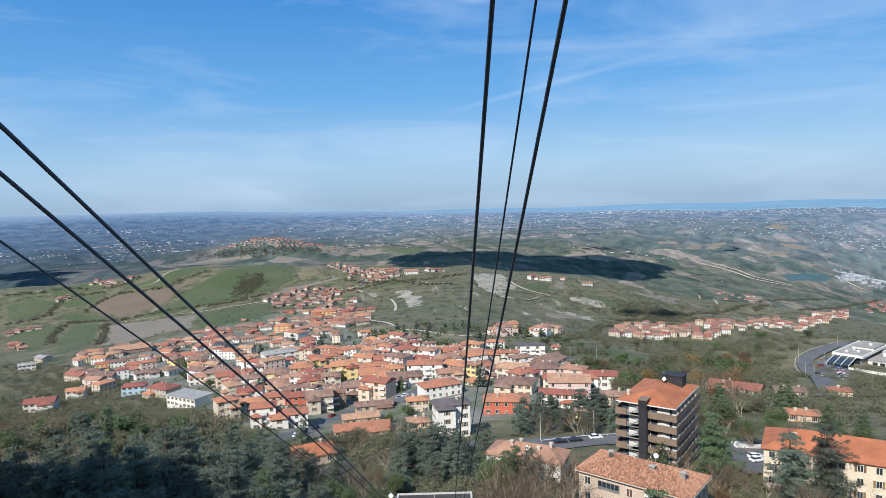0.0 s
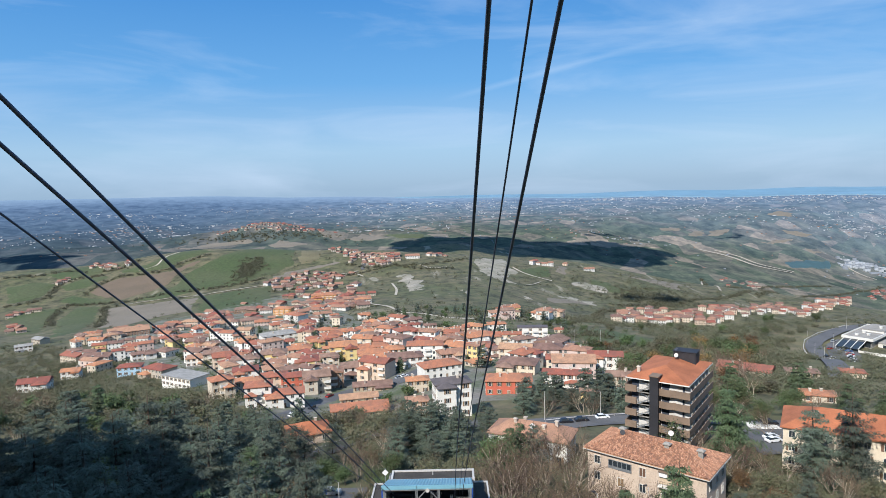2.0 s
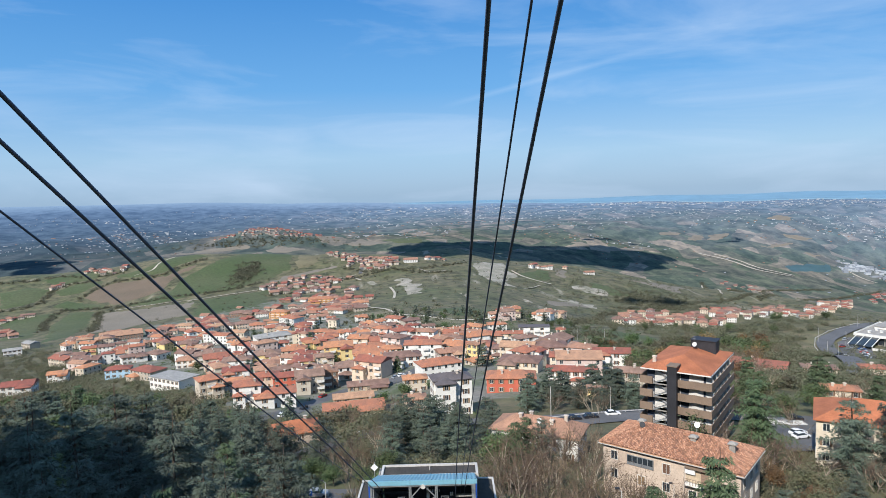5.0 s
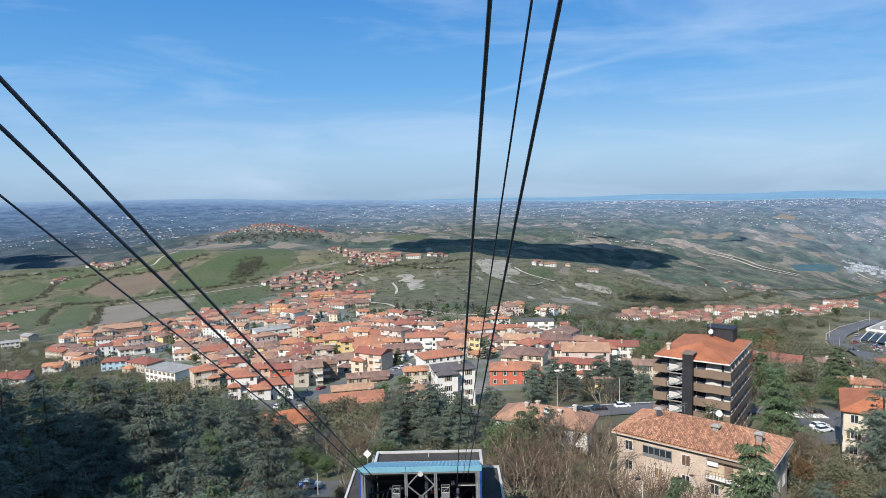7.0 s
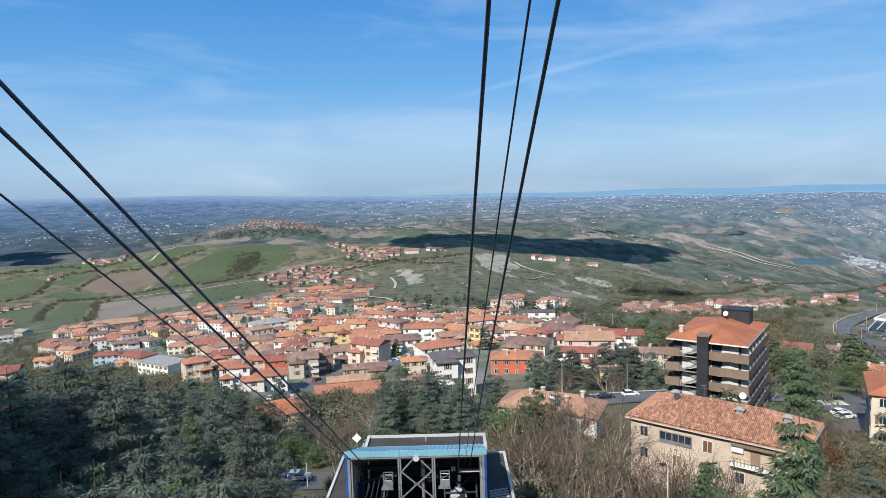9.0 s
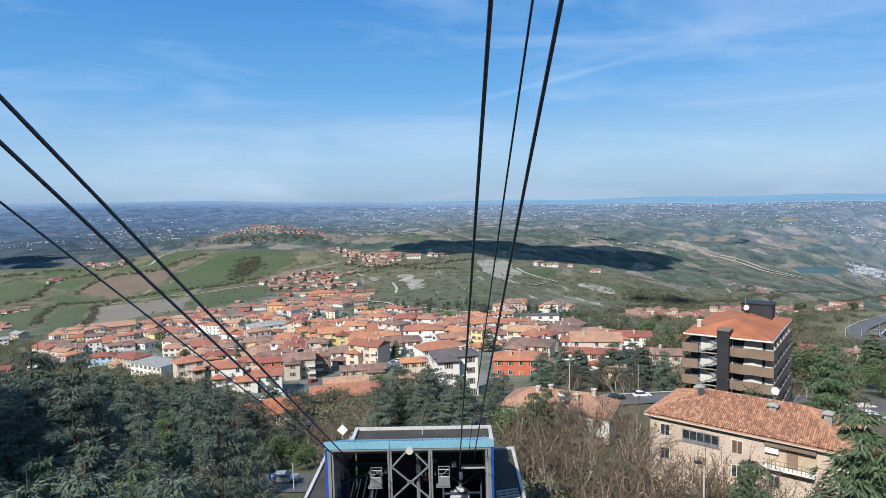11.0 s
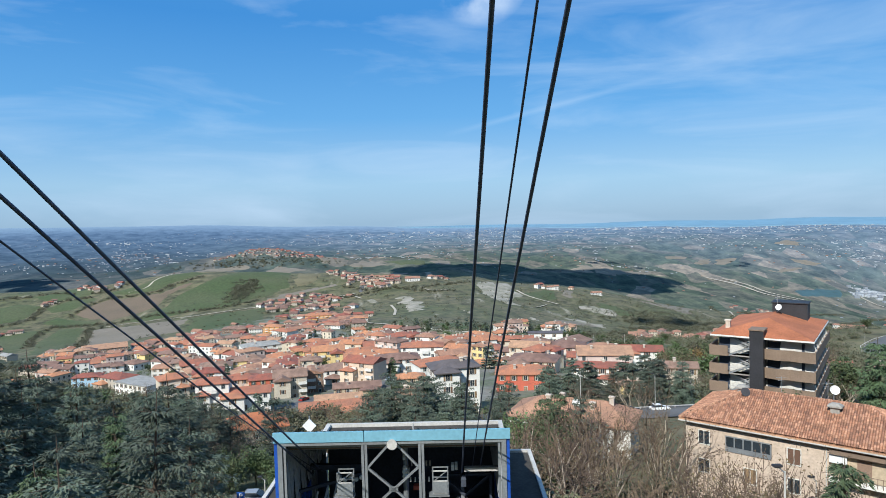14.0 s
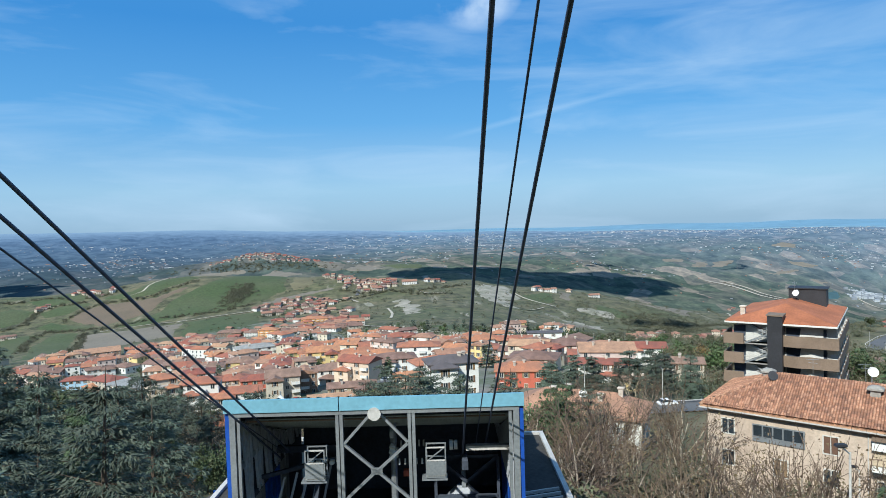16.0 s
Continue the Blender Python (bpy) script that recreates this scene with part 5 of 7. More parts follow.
    part("column", Shape().rod((0.35, 4.2, 1.5), (0.35, 4.2, 7.8), 0.16, 0.16, 10), M_STEEL, st)
    for k in range(6):
        part("bracket", Shape().box(0.6 + k * 0.22, 5.0, 6.2, 0.68 + k * 0.22, 5.1, 6.5), M_COPING, st)
    part("stair_side", Shape().add([(-3.4, 1.0, 1.5), (-3.4, 4.5, 5.5), (-3.4, 4.5, 5.1), (-3.4, 1.4, 1.5), (-3.2, 1.0, 1.5), (-3.2, 4.5, 5.5), (-3.2, 4.5, 5.1), (-3.2, 1.4, 1.5)], [(0, 1, 2, 3), (7, 6, 5, 4), (0, 4, 5, 1), (2, 6, 7, 3), (1, 5, 6, 2), (0, 3, 7, 4)]), M_SHADE_DARK, st)
    # rear building with flat felt roof and pale parapet
    part("rear_wall", Shape().box(-5.7, 11.7, gz - 3, 6.5, 11.95, 6.2), M_CONCRETE, st)
    for q in ((-6.2, 8.35, gz - 3, -5.95, 11.95, 6.2), (6.1, 8.35, gz - 3, 6.5, 11.7, 6.2)):
        part("rear_side_wall", Shape().box(*q), M_CONCRETE, st)
    part("rear_ceiling", Shape().box(-5.95, 8.35, 6.2, 6.1, 11.7, 6.34), M_SHADE_DARK, st)
    part("flat_roof", Shape().box(-5.5, 8.6, 6.35, 6.3, 11.7, 6.4), M_FELT, st, "dark felt roof")
    for q in ((-5.8, 8.35, 6.2, 6.6, 8.6, 6.8), (-5.8, 11.7, 6.2, 6.6, 11.95, 6.62), (-5.8, 8.6, 6.2, -5.5, 11.7, 6.62), (6.3, 8.6, 6.2, 6.6, 11.7, 6.62)):
        part("parapet", Shape().box(*q), M_COPING, st)
    part("vent_pipe", Shape().rod((0.4, 10.6, 6.4), (0.4, 10.6, 7.0), 0.05), M_COPING, st)
    # low side wings
    for x0, x1, y0 in ((6.1, 8.75, 0.5), (-8.75, -6.1, -1.5)):
        part("wing", Shape().box(x0, y0, gz - 4, x1, 13.2, 3.85), M_CONCRETE, st)
        part("wing_roof", Shape().box(x0 + (0 if x0 > 0 else 0.25), y0, 3.85, x1 - (0.25 if x0 > 0 else 0), 12.95, 3.92), M_FELT, st, "dark felt roof of a low wing")
        xe = (x1 - 0.25, x1) if x0 > 0 else (x0, x0 + 0.25)
        part("coping", Shape().box(xe[0], y0, 3.8, xe[1], 13.2, 4.08), M_COPING, st)
        part("coping", Shape().box(x0 if x0 > 0 else x0 + 0.25, 12.95, 3.8, x1 - 0.25 if x0 > 0 else x1, 13.2, 4.08), M_COPING, st)
    # pale slanted bars lying across the near end of the eastern wing
    for k in range(6):
        part("skylight_bar", Shape().bar((6.5, 2.0 + k * 0.5, 3.98), (8.3, 2.5 + k * 0.5, 3.98), 0.16, 0.08), M_COPING, st)
    return st


station()

sign = thing("diamond_sign", pose(-9.2, 10.6, 0), "white diamond-shaped sign board on a thin post", "sign")
part("board", Shape().add([(x, y, z) for y in (-0.04, 0.04) for x, z in ((-0.47, 6.95), (0, 6.46), (0.47, 6.95), (0, 7.44))], [(0, 1, 2, 3), (7, 6, 5, 4), (0, 4, 5, 1), (1, 5, 6, 2), (2, 6, 7, 3), (3, 7, 4, 0)]), M_DISH, sign)
part("post", Shape().rod((0, 0.08, 3.9), (0, 0.08, 7.6), 0.05), M_STEEL, sign)


# ---- ropes ----
def rope(x, law, radius, y_from=-130.0, y_to=6.0):
    cu = bpy.data.curves.new("rope", "CURVE")
    cu.dimensions, cu.bevel_depth, cu.bevel_resolution = "3D", radius, 2
    sp = cu.splines.new("POLY")
    ys = np.linspace(y_from, y_to, 160)
    sp.points.add(len(ys) - 1)
    for p, y in zip(sp.points, ys):
        p.co = (x, y, law(y), 1)
    ob = new("rope", cu)
    ob.data.materials.append(M_ROPE)
    return tagged(ob, "taut dark steel rope running down to the station", "rope", "cable car ropes")


def hung(over, end):
    """Height of a rope that runs over the car's path and bends to its saddle."""
    return lambda y: 3.58 - 0.51487 * y + 0.000685 * y * y + over + min(max((y + 45) / 45, 0), 1.1) ** 2 * (end - 3.58 - over)


rope(0.84, hung(8.75, 8.6), 0.040)
rope(1.48, hung(8.75, 9.2), 0.022)
rope(1.92, hung(8.75, 9.2), 0.040)
rope(-7.5, lambda y: 9.328 - 0.61202 * y + 0.00006 * y * y + 0.00000265 * y ** 3, 0.042)
rope(-8.1, lambda y: 9.151 - 0.61178 * y + 0.0000131 * y * y + 0.00000231 * y ** 3, 0.042)
rope(-7.8, lambda y: 8.967 - 0.54939 * y + 0.000843 * y * y + 0.00000558 * y ** 3, 0.022)


# ---- the hotel ----
def hotel():
    ho = thing("hotel", pose(45.5, 74.6, 0, 0, 0, -36), "five-storey hotel with brown balcony bands and orange tiled roof", "hotel")
    W, D, g = 14.4, 22.4, -20.0
    white, step = M_HOTEL, 3.05
    part("wall", Shape().box(1.0, 1.4, g, 13.3, 21.4, 0.2), white, ho)
    tops = [-1.45 - step * k for k in range(6)]
    for k, zt in enumerate(tops):
        zb = zt - 1.5
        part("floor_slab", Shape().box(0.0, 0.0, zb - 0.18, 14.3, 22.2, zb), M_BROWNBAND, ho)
        # dark panels added for the shade in the recesses behind the balconies
        part("recess", Shape().box(8.0, 1.3, zb, 13.4, 1.42, zb + 2.5), M_SHADE_DARK, ho)
        part("curtain_wall", Shape().add([(9.6, 1.2, zb + 0.05), (12.9, 1.2, zb + 0.05), (12.9, 1.2, zb + 2.75), (10.0, 1.2, zb + 2.75), (9.6, 1.28, zb + 0.05), (12.9, 1.28, zb + 0.05), (12.9, 1.28, zb + 2.75), (10.0, 1.28, zb + 2.75)], [(0, 1, 2, 3), (7, 6, 5, 4), (0, 4, 5, 1), (1, 5, 6, 2), (2, 6, 7, 3), (3, 7, 4, 0)]), white, ho)
        part("recess", Shape().box(0.6, 1.32, zb, 2.3, 1.44, zb + 2.5), M_SHADE_DARK, ho)
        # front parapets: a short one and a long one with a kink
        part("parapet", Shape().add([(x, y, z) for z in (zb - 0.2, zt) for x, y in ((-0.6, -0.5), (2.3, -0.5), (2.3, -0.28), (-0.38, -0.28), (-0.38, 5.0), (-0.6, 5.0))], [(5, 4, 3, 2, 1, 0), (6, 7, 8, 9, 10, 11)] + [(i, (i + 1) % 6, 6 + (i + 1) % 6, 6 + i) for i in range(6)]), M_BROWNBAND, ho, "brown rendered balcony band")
        pts = [(7.8, -0.2), (9.6, -0.5), (11.4, -0.05), (12.6, -0.3), (15.0, -0.3), (15.0, 22.6), (14.78, 22.6), (14.78, -0.08), (12.6, -0.08), (11.4, 0.17), (9.6, -0.28), (7.8, 0.02)]
        m = len(pts)
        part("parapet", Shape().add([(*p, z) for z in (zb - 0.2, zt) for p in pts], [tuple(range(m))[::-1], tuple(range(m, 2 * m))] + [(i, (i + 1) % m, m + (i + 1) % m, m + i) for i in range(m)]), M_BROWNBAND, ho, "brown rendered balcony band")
        # east side: glazed bays parted by slanting white fins
        for j in range(6):
            y = 2.2 + j * 3.4
            part("side_panel", Shape().box(13.3, y - 0.9, zb, 13.5, y + 0.1, zb + 2.6), white, ho)
            part("side_window", Shape().box(13.25, y, zb, 13.42, y + 2.3, zb + 2.35), M_GLASS, ho)
            part("fin", Shape().add([(13.3, y - 0.75, zb), (15.0, y - 0.75, zt), (14.4, y - 0.75, zb + 2.85), (13.3, y - 0.75, zb + 2.85), (13.3, y - 0.4, zb), (15.0, y - 0.4, zt), (14.4, y - 0.4, zb + 2.85), (13.3, y - 0.4, zb + 2.85)], [(0, 1, 2, 3), (7, 6, 5, 4), (0, 4, 5, 1), (1, 5, 6, 2), (2, 6, 7, 3), (3, 7, 4, 0)]), white, ho)
        # outside stair: landing, flight, railings
        part("landing", Shape().box(2.4, -0.3, zb - 0.16, 5.7, 1.4, zb), M_CONCRETE, ho)
        fl = Shape()
        fl.add([(2.5, -0.35, zb + 0.1), (5.6, -0.35, zb + 1.6), (5.6, -0.35, zb + 1.35), (2.5, -0.35, zb - 0.15), (2.5, 0.5, zb + 0.1), (5.6, 0.5, zb + 1.6), (5.6, 0.5, zb + 1.35), (2.5, 0.5, zb - 0.15)], [(3, 2, 1, 0), (4, 5, 6, 7), (0, 1, 5, 4), (1, 2, 6, 5), (2, 3, 7, 6), (3, 0, 4, 7)])
        part("stair_flight", fl, M_STEEL, ho)
        back = Shape().add([(5.6, 0.55, zb + 1.6), (2.5, 0.55, zb + 3.1), (2.5, 0.55, zb + 2.85), (5.6, 0.55, zb + 1.35), (5.6, 1.35, zb + 1.6), (2.5, 1.35, zb + 3.1), (2.5, 1.35, zb + 2.85), (5.6, 1.35, zb + 1.35)], [(0, 1, 2, 3), (7, 6, 5, 4), (0, 4, 5, 1), (1, 5, 6, 2), (2, 6, 7, 3), (3, 7, 4, 0)])
        part("stair_flight", back, M_STEEL, ho)
        part("railing", bars(*[((2.5, -0.4, zb + 0.1 + q), (5.6, -0.4, zb + 1.6 + q)) for q in (0.35, 0.65, 0.98)], *[((2.5 + i * 0.62, -0.4, zb + 0.1 + i * 0.3), (2.5 + i * 0.62, -0.4, zb + 1.1 + i * 0.3)) for i in range(6)], ((2.4, -0.42, zb + 1.0), (5.7, -0.42, zb + 1.0)), w=0.055, h=0.055), M_COPING, ho)
    part("lift_tower", Shape().box(5.75, -1.3, g, 7.8, 1.6, 1.55), M_TOWER, ho, "dark clad lift tower")
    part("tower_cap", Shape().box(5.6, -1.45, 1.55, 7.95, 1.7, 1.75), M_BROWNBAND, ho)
    # hipped roof with pale fascia, higher on the west
    roof = part("roof", roof_shape(W, D, 2.0, "hip", 0.35, 0.12), M_ORANGE_ROOF, ho, "orange tiled hipped roof")
    roof.location = (W / 2, D / 2, 0.55)
    for q in ((-0.4, -0.45, 0.08, 14.8, -0.36, 0.34), (-0.45, -0.4, 0.08, -0.36, 22.8, 0.34), (14.76, -0.4, 0.08, 14.85, 22.8, 0.34)):
        part("gutter", Shape().box(*q), M_TRIM, ho)
    c = part("chimney", CHIM, None, ho)
    c.location = (1.6, 3.4, 1.5)
    ob = part("plant_room", Shape().box(6.6, 15.6, 0.8, 12.2, 19.5, 4.1), M_TOWER, ho, "dark plant room above the roof")
    part("plant_room_rim", Shape().box(6.4, 15.4, 4.1, 12.4, 19.7, 4.25), M_TOWER, ho)
    part("mast", bars(((7.6, 14.4, 2.6), (7.6, 14.4, 5.6)), ((7.2, 14.4, 5.2), (8.0, 14.4, 5.2)), ((7.3, 14.4, 4.8), (7.9, 14.4, 4.8)), w=0.06, h=0.06), M_STEEL, ho)
    dish(7.9, 13.6, 3.6, 0.55, ho)


def dish(x, y, z, r, parent=None, label=""):
    """A satellite dish: a shallow bowl facing the camera's side, with its arm."""
    s = Shape()
    n = 18
    ax = Vector((-0.25, -0.9, 0.35)).normalized()
    u = ax.orthogonal().normalized()
    w = ax.cross(u)
    for rr, back in ((0.0, 0.16), (0.5, 0.11), (0.85, 0.03), (1.0, -0.02)):
        for k in range(n):
            a = 2 * math.pi * k / n
            s.v.append(tuple(Vector((x, y, z)) + (u * math.cos(a) + w * math.sin(a)) * r * rr - ax * back * r * 2))
    s.f = [(i * n + k, i * n + (k + 1) % n, (i + 1) * n + (k + 1) % n, (i + 1) * n + k) for i in range(3) for k in range(n)]
    s.m = [0] * len(s.f)
    if parent:
        return part("satellite_dish", s, M_DISH, parent, "white satellite dish", smooth=True)
    t = thing("satellite_dish", pose(0, 0, 0), label or "white satellite dish on a pole", "dish")
    part("bowl", s, M_DISH, t, smooth=True)
    part("pole", Shape().rod((x, y + 0.2, z - 2.0), (x, y + 0.2, z), 0.05), M_STEEL, t)
    return t


hotel()


# ---- the cream house with the long tiled roof ----
def tiled_hip(w, d, rise, pitch=0.23):
    """Rows of half-round tiles running up the four slopes of a hipped roof centred on the parent."""
    a, b = w / 2, d / 2
    r = a - b
    rows = []
    n = int(w / pitch)
    for k in range(n + 1):
        x = -a + k * w / n
        top = 1.0 if abs(x) <= r else (a - abs(x)) / b
        if top > 0.05:
            rows.append(((x, -b, 0), (x, -b + b * top, rise * top)))
    n = int(d / pitch)
    for k in range(1, n):
        y = -b + k * d / n
        top = 1 - abs(y) / b
        if top > 0.05:
            rows += [((-a, y, 0), (-a + b * top, y, rise * top)), ((a, y, 0), (a - b * top, y, rise * top))]
    for p, q in rows:
        s = Shape()
        p, q = Vector(p), Vector(q)
        m = max(2, int((q - p).length / 0.4))
        for i in range(m):
            s.rod(p.lerp(q, i / m) - Vector((0, 0, 0.05)), p.lerp(q, (i + 1) / m) - Vector((0, 0, 0.05)), 0.136 + 0.012 * ((i * 7 + len(rows)) % 3 == 0), 0.116, 6, caps=False)
        yield s


def cream_house():
    L, R = Vector((26.5, 39.7)), Vector((44.6, 24.5))
    d = (R - L).normalized()
    back = Vector((-d.y, d.x))
    w, dep = (R - L).length, 12.4
    c = (L + R) / 2 + back * dep / 2
    turn = math.degrees(math.atan2(d.y, d.x))
    h = thing("house", pose(c.x, c.y, -2.6, 0, 0, turn), "long cream-plastered house with weathered clay tile roof", "house")
    hw, hd, g = w / 2 - 0.6, dep / 2 - 0.6, -12.5
    part("wall", Shape().box(-hw, -hd, g, hw, hd, 0.05), M_OLD_PLASTER, h)
    roof = part("roof", roof_shape(w - 1.0, dep - 1.0, 2.5, "hip", 0.5, 0.12), ROOFS["tan"], h, "weathered clay tile roof")
    roof.location.z = 0.2
    for s in tiled_hip(w, dep, 2.75):
        part("tile_course", s, M_TILE, roof, smooth=True)
    part("gutter", Shape().box(-w / 2, -dep / 2 - 0.1, -0.22, w / 2, -dep / 2, -0.1), M_COPING, h)
    part("gutter", Shape().box(w / 2, -dep / 2, -0.22, w / 2 + 0.1, dep / 2, -0.1), M_COPING, h)
    part("gutter", Shape().box(-w / 2 - 0.1, -dep / 2, -0.22, -w / 2, dep / 2, -0.1), M_COPING, h)
    cap = Shape().bar((-(w - dep) / 2, 0, 2.78), ((w - dep) / 2, 0, 2.78), 0.3, 0.2)
    part("ridge", cap, ROOFS["tan"], h)
    for sx in (-1, 1):
        for sy in (-1, 1):
            part("hip_cap", Shape().bar((sx * (w - dep) / 2, 0, 2.8), (sx * w / 2, sy * dep / 2, 0.12), 0.26, 0.16), ROOFS["tan"], h)

    def on_front(mesh, x, z, name="window", lab=""):
        ob = part(name, mesh, None, h, lab)
        ob.location = (x, -hd, z)

    on_front(WIN, -9.2, -2.6)
    veranda = part("veranda", Shape().box(-6.9, -hd - 0.12, -2.9, -2.3, -hd + 0.02, -1.2), M_STEEL, h, "glazed veranda with five grey panes")
    for k in range(5):
        part("pane", Shape().box(-6.8 + k * 0.9, -hd - 0.15, -2.35, -6.05 + k * 0.9, -hd - 0.1, -1.3), M_GLASS, veranda)
    on_front(WIN_BROWN, -0.2, -2.9, "window", "window with closed brown shutters")
    on_front(WIN, -0.2, -5.9)
    on_front(WIN, -9.2, -5.8)
    on_front(WIN_BROWN, -4.4, -6.0)
    part("balcony_recess", Shape().box(3.0, -hd - 0.04, -3.3, 8.4, -hd + 0.05, -0.75), WALLS["tan"], h)
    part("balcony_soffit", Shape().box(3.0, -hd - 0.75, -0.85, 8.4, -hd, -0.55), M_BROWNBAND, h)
    part("roller_blind_box", Shape().box(3.0, -hd - 0.5, -1.75, 4.5, -hd - 0.05, -0.85), M_DISH, h, "pale roller blind box")
    part("balcony_door", Shape().box(5.3, -hd - 0.1, -3.25, 6.5, -hd - 0.03, -1.1), WALLS["brown"], h)
    part("balcony_floor", Shape().box(3.0, -hd - 1.1, -3.5, 8.4, -hd + 0.02, -3.3), M_TRIM, h)
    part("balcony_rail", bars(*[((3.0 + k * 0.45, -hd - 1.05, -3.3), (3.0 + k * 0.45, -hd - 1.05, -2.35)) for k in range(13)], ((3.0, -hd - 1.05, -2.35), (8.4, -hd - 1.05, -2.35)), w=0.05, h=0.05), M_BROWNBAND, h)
    part("downpipe", Shape().rod((2.7, -hd - 0.08, -9.5), (2.7, -hd - 0.08, -0.2), 0.06), M_COPING, h)
    on_front(WIN_BROWN, 8.9, -6.2)
    on_front(WIN, 4.0, -6.1)
    for y in (-3.6, 0.2, 3.4):
        for z in (-2.9, -6.0):
            ob = part("window", WIN_BROWN if y < 0 else WIN, None, h)
            ob.matrix_local = pose(0, 0, 0, 0, 0, 90) @ pose(y, -hw, z)
    for x, y in ((2.9, -1.7), (8.8, -1.2), (-6.8, 0.6)):
        ob = part("chimney", rings((0.42, 0.36, -1.4), (0.42, 0.36, 0.75), (0.68, 0.58, 0.8), (0.68, 0.58, 0.95), (0.3, 0.25, 1.2)), M_CONCRETE, h)
        ob.location = (x, y, 1.9)
    part("dark_dish", Shape().rod((-6.0, -1.3, 2.75), (-5.9, -1.45, 2.85), 0.18, 0.5, 16), M_TOWER, h, "dark satellite dish")
    for x, y, z in ((-2.6, 0.4, 2.7), (1.9, 0.4, 2.7)):
        part("aerial", bars(((x, y, z), (x, y, z + 2.0)), ((x - 0.6, y, z + 1.8), (x + 0.5, y, z + 1.9)), ((x - 0.4, y, z + 1.5), (x + 0.4, y, z + 1.5)), w=0.035, h=0.035), M_STEEL, h)


def tile_material():
    """Old clay tiles: every tile of its own shade, with lichen and dust."""
    m = material("old_clay_tiles", (0.44, 0.245, 0.155), 0.9, 0.35, 0.9, 7, second=(0.34, 0.185, 0.12))
    n, l = m.node_tree.nodes, m.node_tree.links
    hsv = next(q for q in n if q.bl_idname == "ShaderNodeHueSaturation")
    tone = n.new("ShaderNodeValToRGB")
    e = tone.color_ramp.elements
    e[0].color, e[1].color = (0.58, 0.54, 0.54, 1), (1.42, 1.38, 1.30, 1)
    for p, c in ((0.3, (0.80, 0.72, 0.68, 1)), (0.6, (1.05, 0.92, 0.82, 1)), (0.85, (1.15, 1.15, 1.15, 1))):
        el = e.new(p)
        el.color = c
    mul = n.new("ShaderNodeMix")
    mul.data_type, mul.blend_type = "RGBA", "MULTIPLY"
    mul.inputs["Factor"].default_value = 1.0
    pair, chance = n.new("ShaderNodeCombineXYZ"), n.new("ShaderNodeTexWhiteNoise")
    l.new(n.new("ShaderNodeNewGeometry").outputs["Random Per Island"], pair.inputs["X"])
    l.new(n.new("ShaderNodeObjectInfo").outputs["Random"], pair.inputs["Y"])
    l.new(pair.outputs["Vector"], chance.inputs["Vector"])
    l.new(chance.outputs["Value"], tone.inputs["Fac"])
    l.new(hsv.outputs["Color"], mul.inputs["A"])
    l.new(tone.outputs["Color"], mul.inputs["B"])
    l.new(mul.outputs["Result"], n["Principled BSDF"].inputs["Base Color"])
    return m


M_TILE = tile_material()
WIN_BROWN = window_mesh("window_closed", 1.15, 1.6)
WIN_BROWN.materials[1] = M_SHUTTER
cream_house()
dish(42.3, 36.4, 1.1, 0.5, None, "white satellite dish on a pole beside a tiled roof")

# ---- other near houses ----
def big_house(x, y, w, d, eave, turn, wall, roof, label, shape="hip", rise=2.2, floors=2, chimneys=((0.2, 0.1),)):
    TAKEN.append((x, y, max(w, d) * 0.6))
    h = thing("house", pose(x, y, eave, 0, 0, turn), label, "house")
    g = ground_z(x, y) - eave - 2.5
    part("wall", Shape().box(-w / 2, -d / 2, g, w / 2, d / 2, 0.05), WALLS[wall], h)
    part("roof", roof_shape(w, d, rise, shape, 0.6), ROOFS[roof], h).location.z = 0.1
    if shape == "gable":
        part("gable", Shape().add([(sx * (w / 2 - 0.02), sy * d / 2, 0) for sx in (-1, 1) for sy in (-1, 1)] + [(sx * (w / 2 - 0.02), 0, rise - 0.2) for sx in (-1, 1)], [(0, 1, 4), (3, 2, 5), (0, 4, 5, 2), (1, 3, 5, 4)]), WALLS[wall], h)
    for cx, cy in chimneys:
        part("chimney", CHIM, None, h).location = (cx * w, cy * d, rise * (1 - 1.6 * abs(cy)))
    for side, span, off in ((0, w, d / 2), (90, d, w / 2), (270, d, w / 2)):
        n = max(2, int(span / 3.4))
        for fl in range(floors):
            for k in range(n):
                part("window", WIN_SH if (k + fl) % 2 else WIN, None, h).matrix_local = pose(0, 0, 0, 0, 0, side) @ pose(-span / 2 + (k + 0.5) * span / n, -off, -2.4 - fl * 3.0)
    return h


big_house(21.0, 71.5, 19.5, 9.0, -11.4, -25, "white", "tan", "white house with weathered tan tile roof and chimneys", chimneys=((0.32, 0.0), (0.18, -0.2), (-0.1, 0.1), (-0.2, -0.1)))
big_house(91.1, 53.8, 31.0, 14.0, -5.8, -31, "cream", "orange", "cream house with orange tile roof behind a cedar", rise=2.9, floors=3, chimneys=((-0.3, -0.2),))
dish(20.3, 66.0, -8.3, 0.6, None, "white satellite dish on a pole among trees")
big_house(-41.5, 105.0, 12.0, 9.5, -22.2, 20, "peach", "orange", "low peach house with orange tile roof below a wood", rise=2.0)


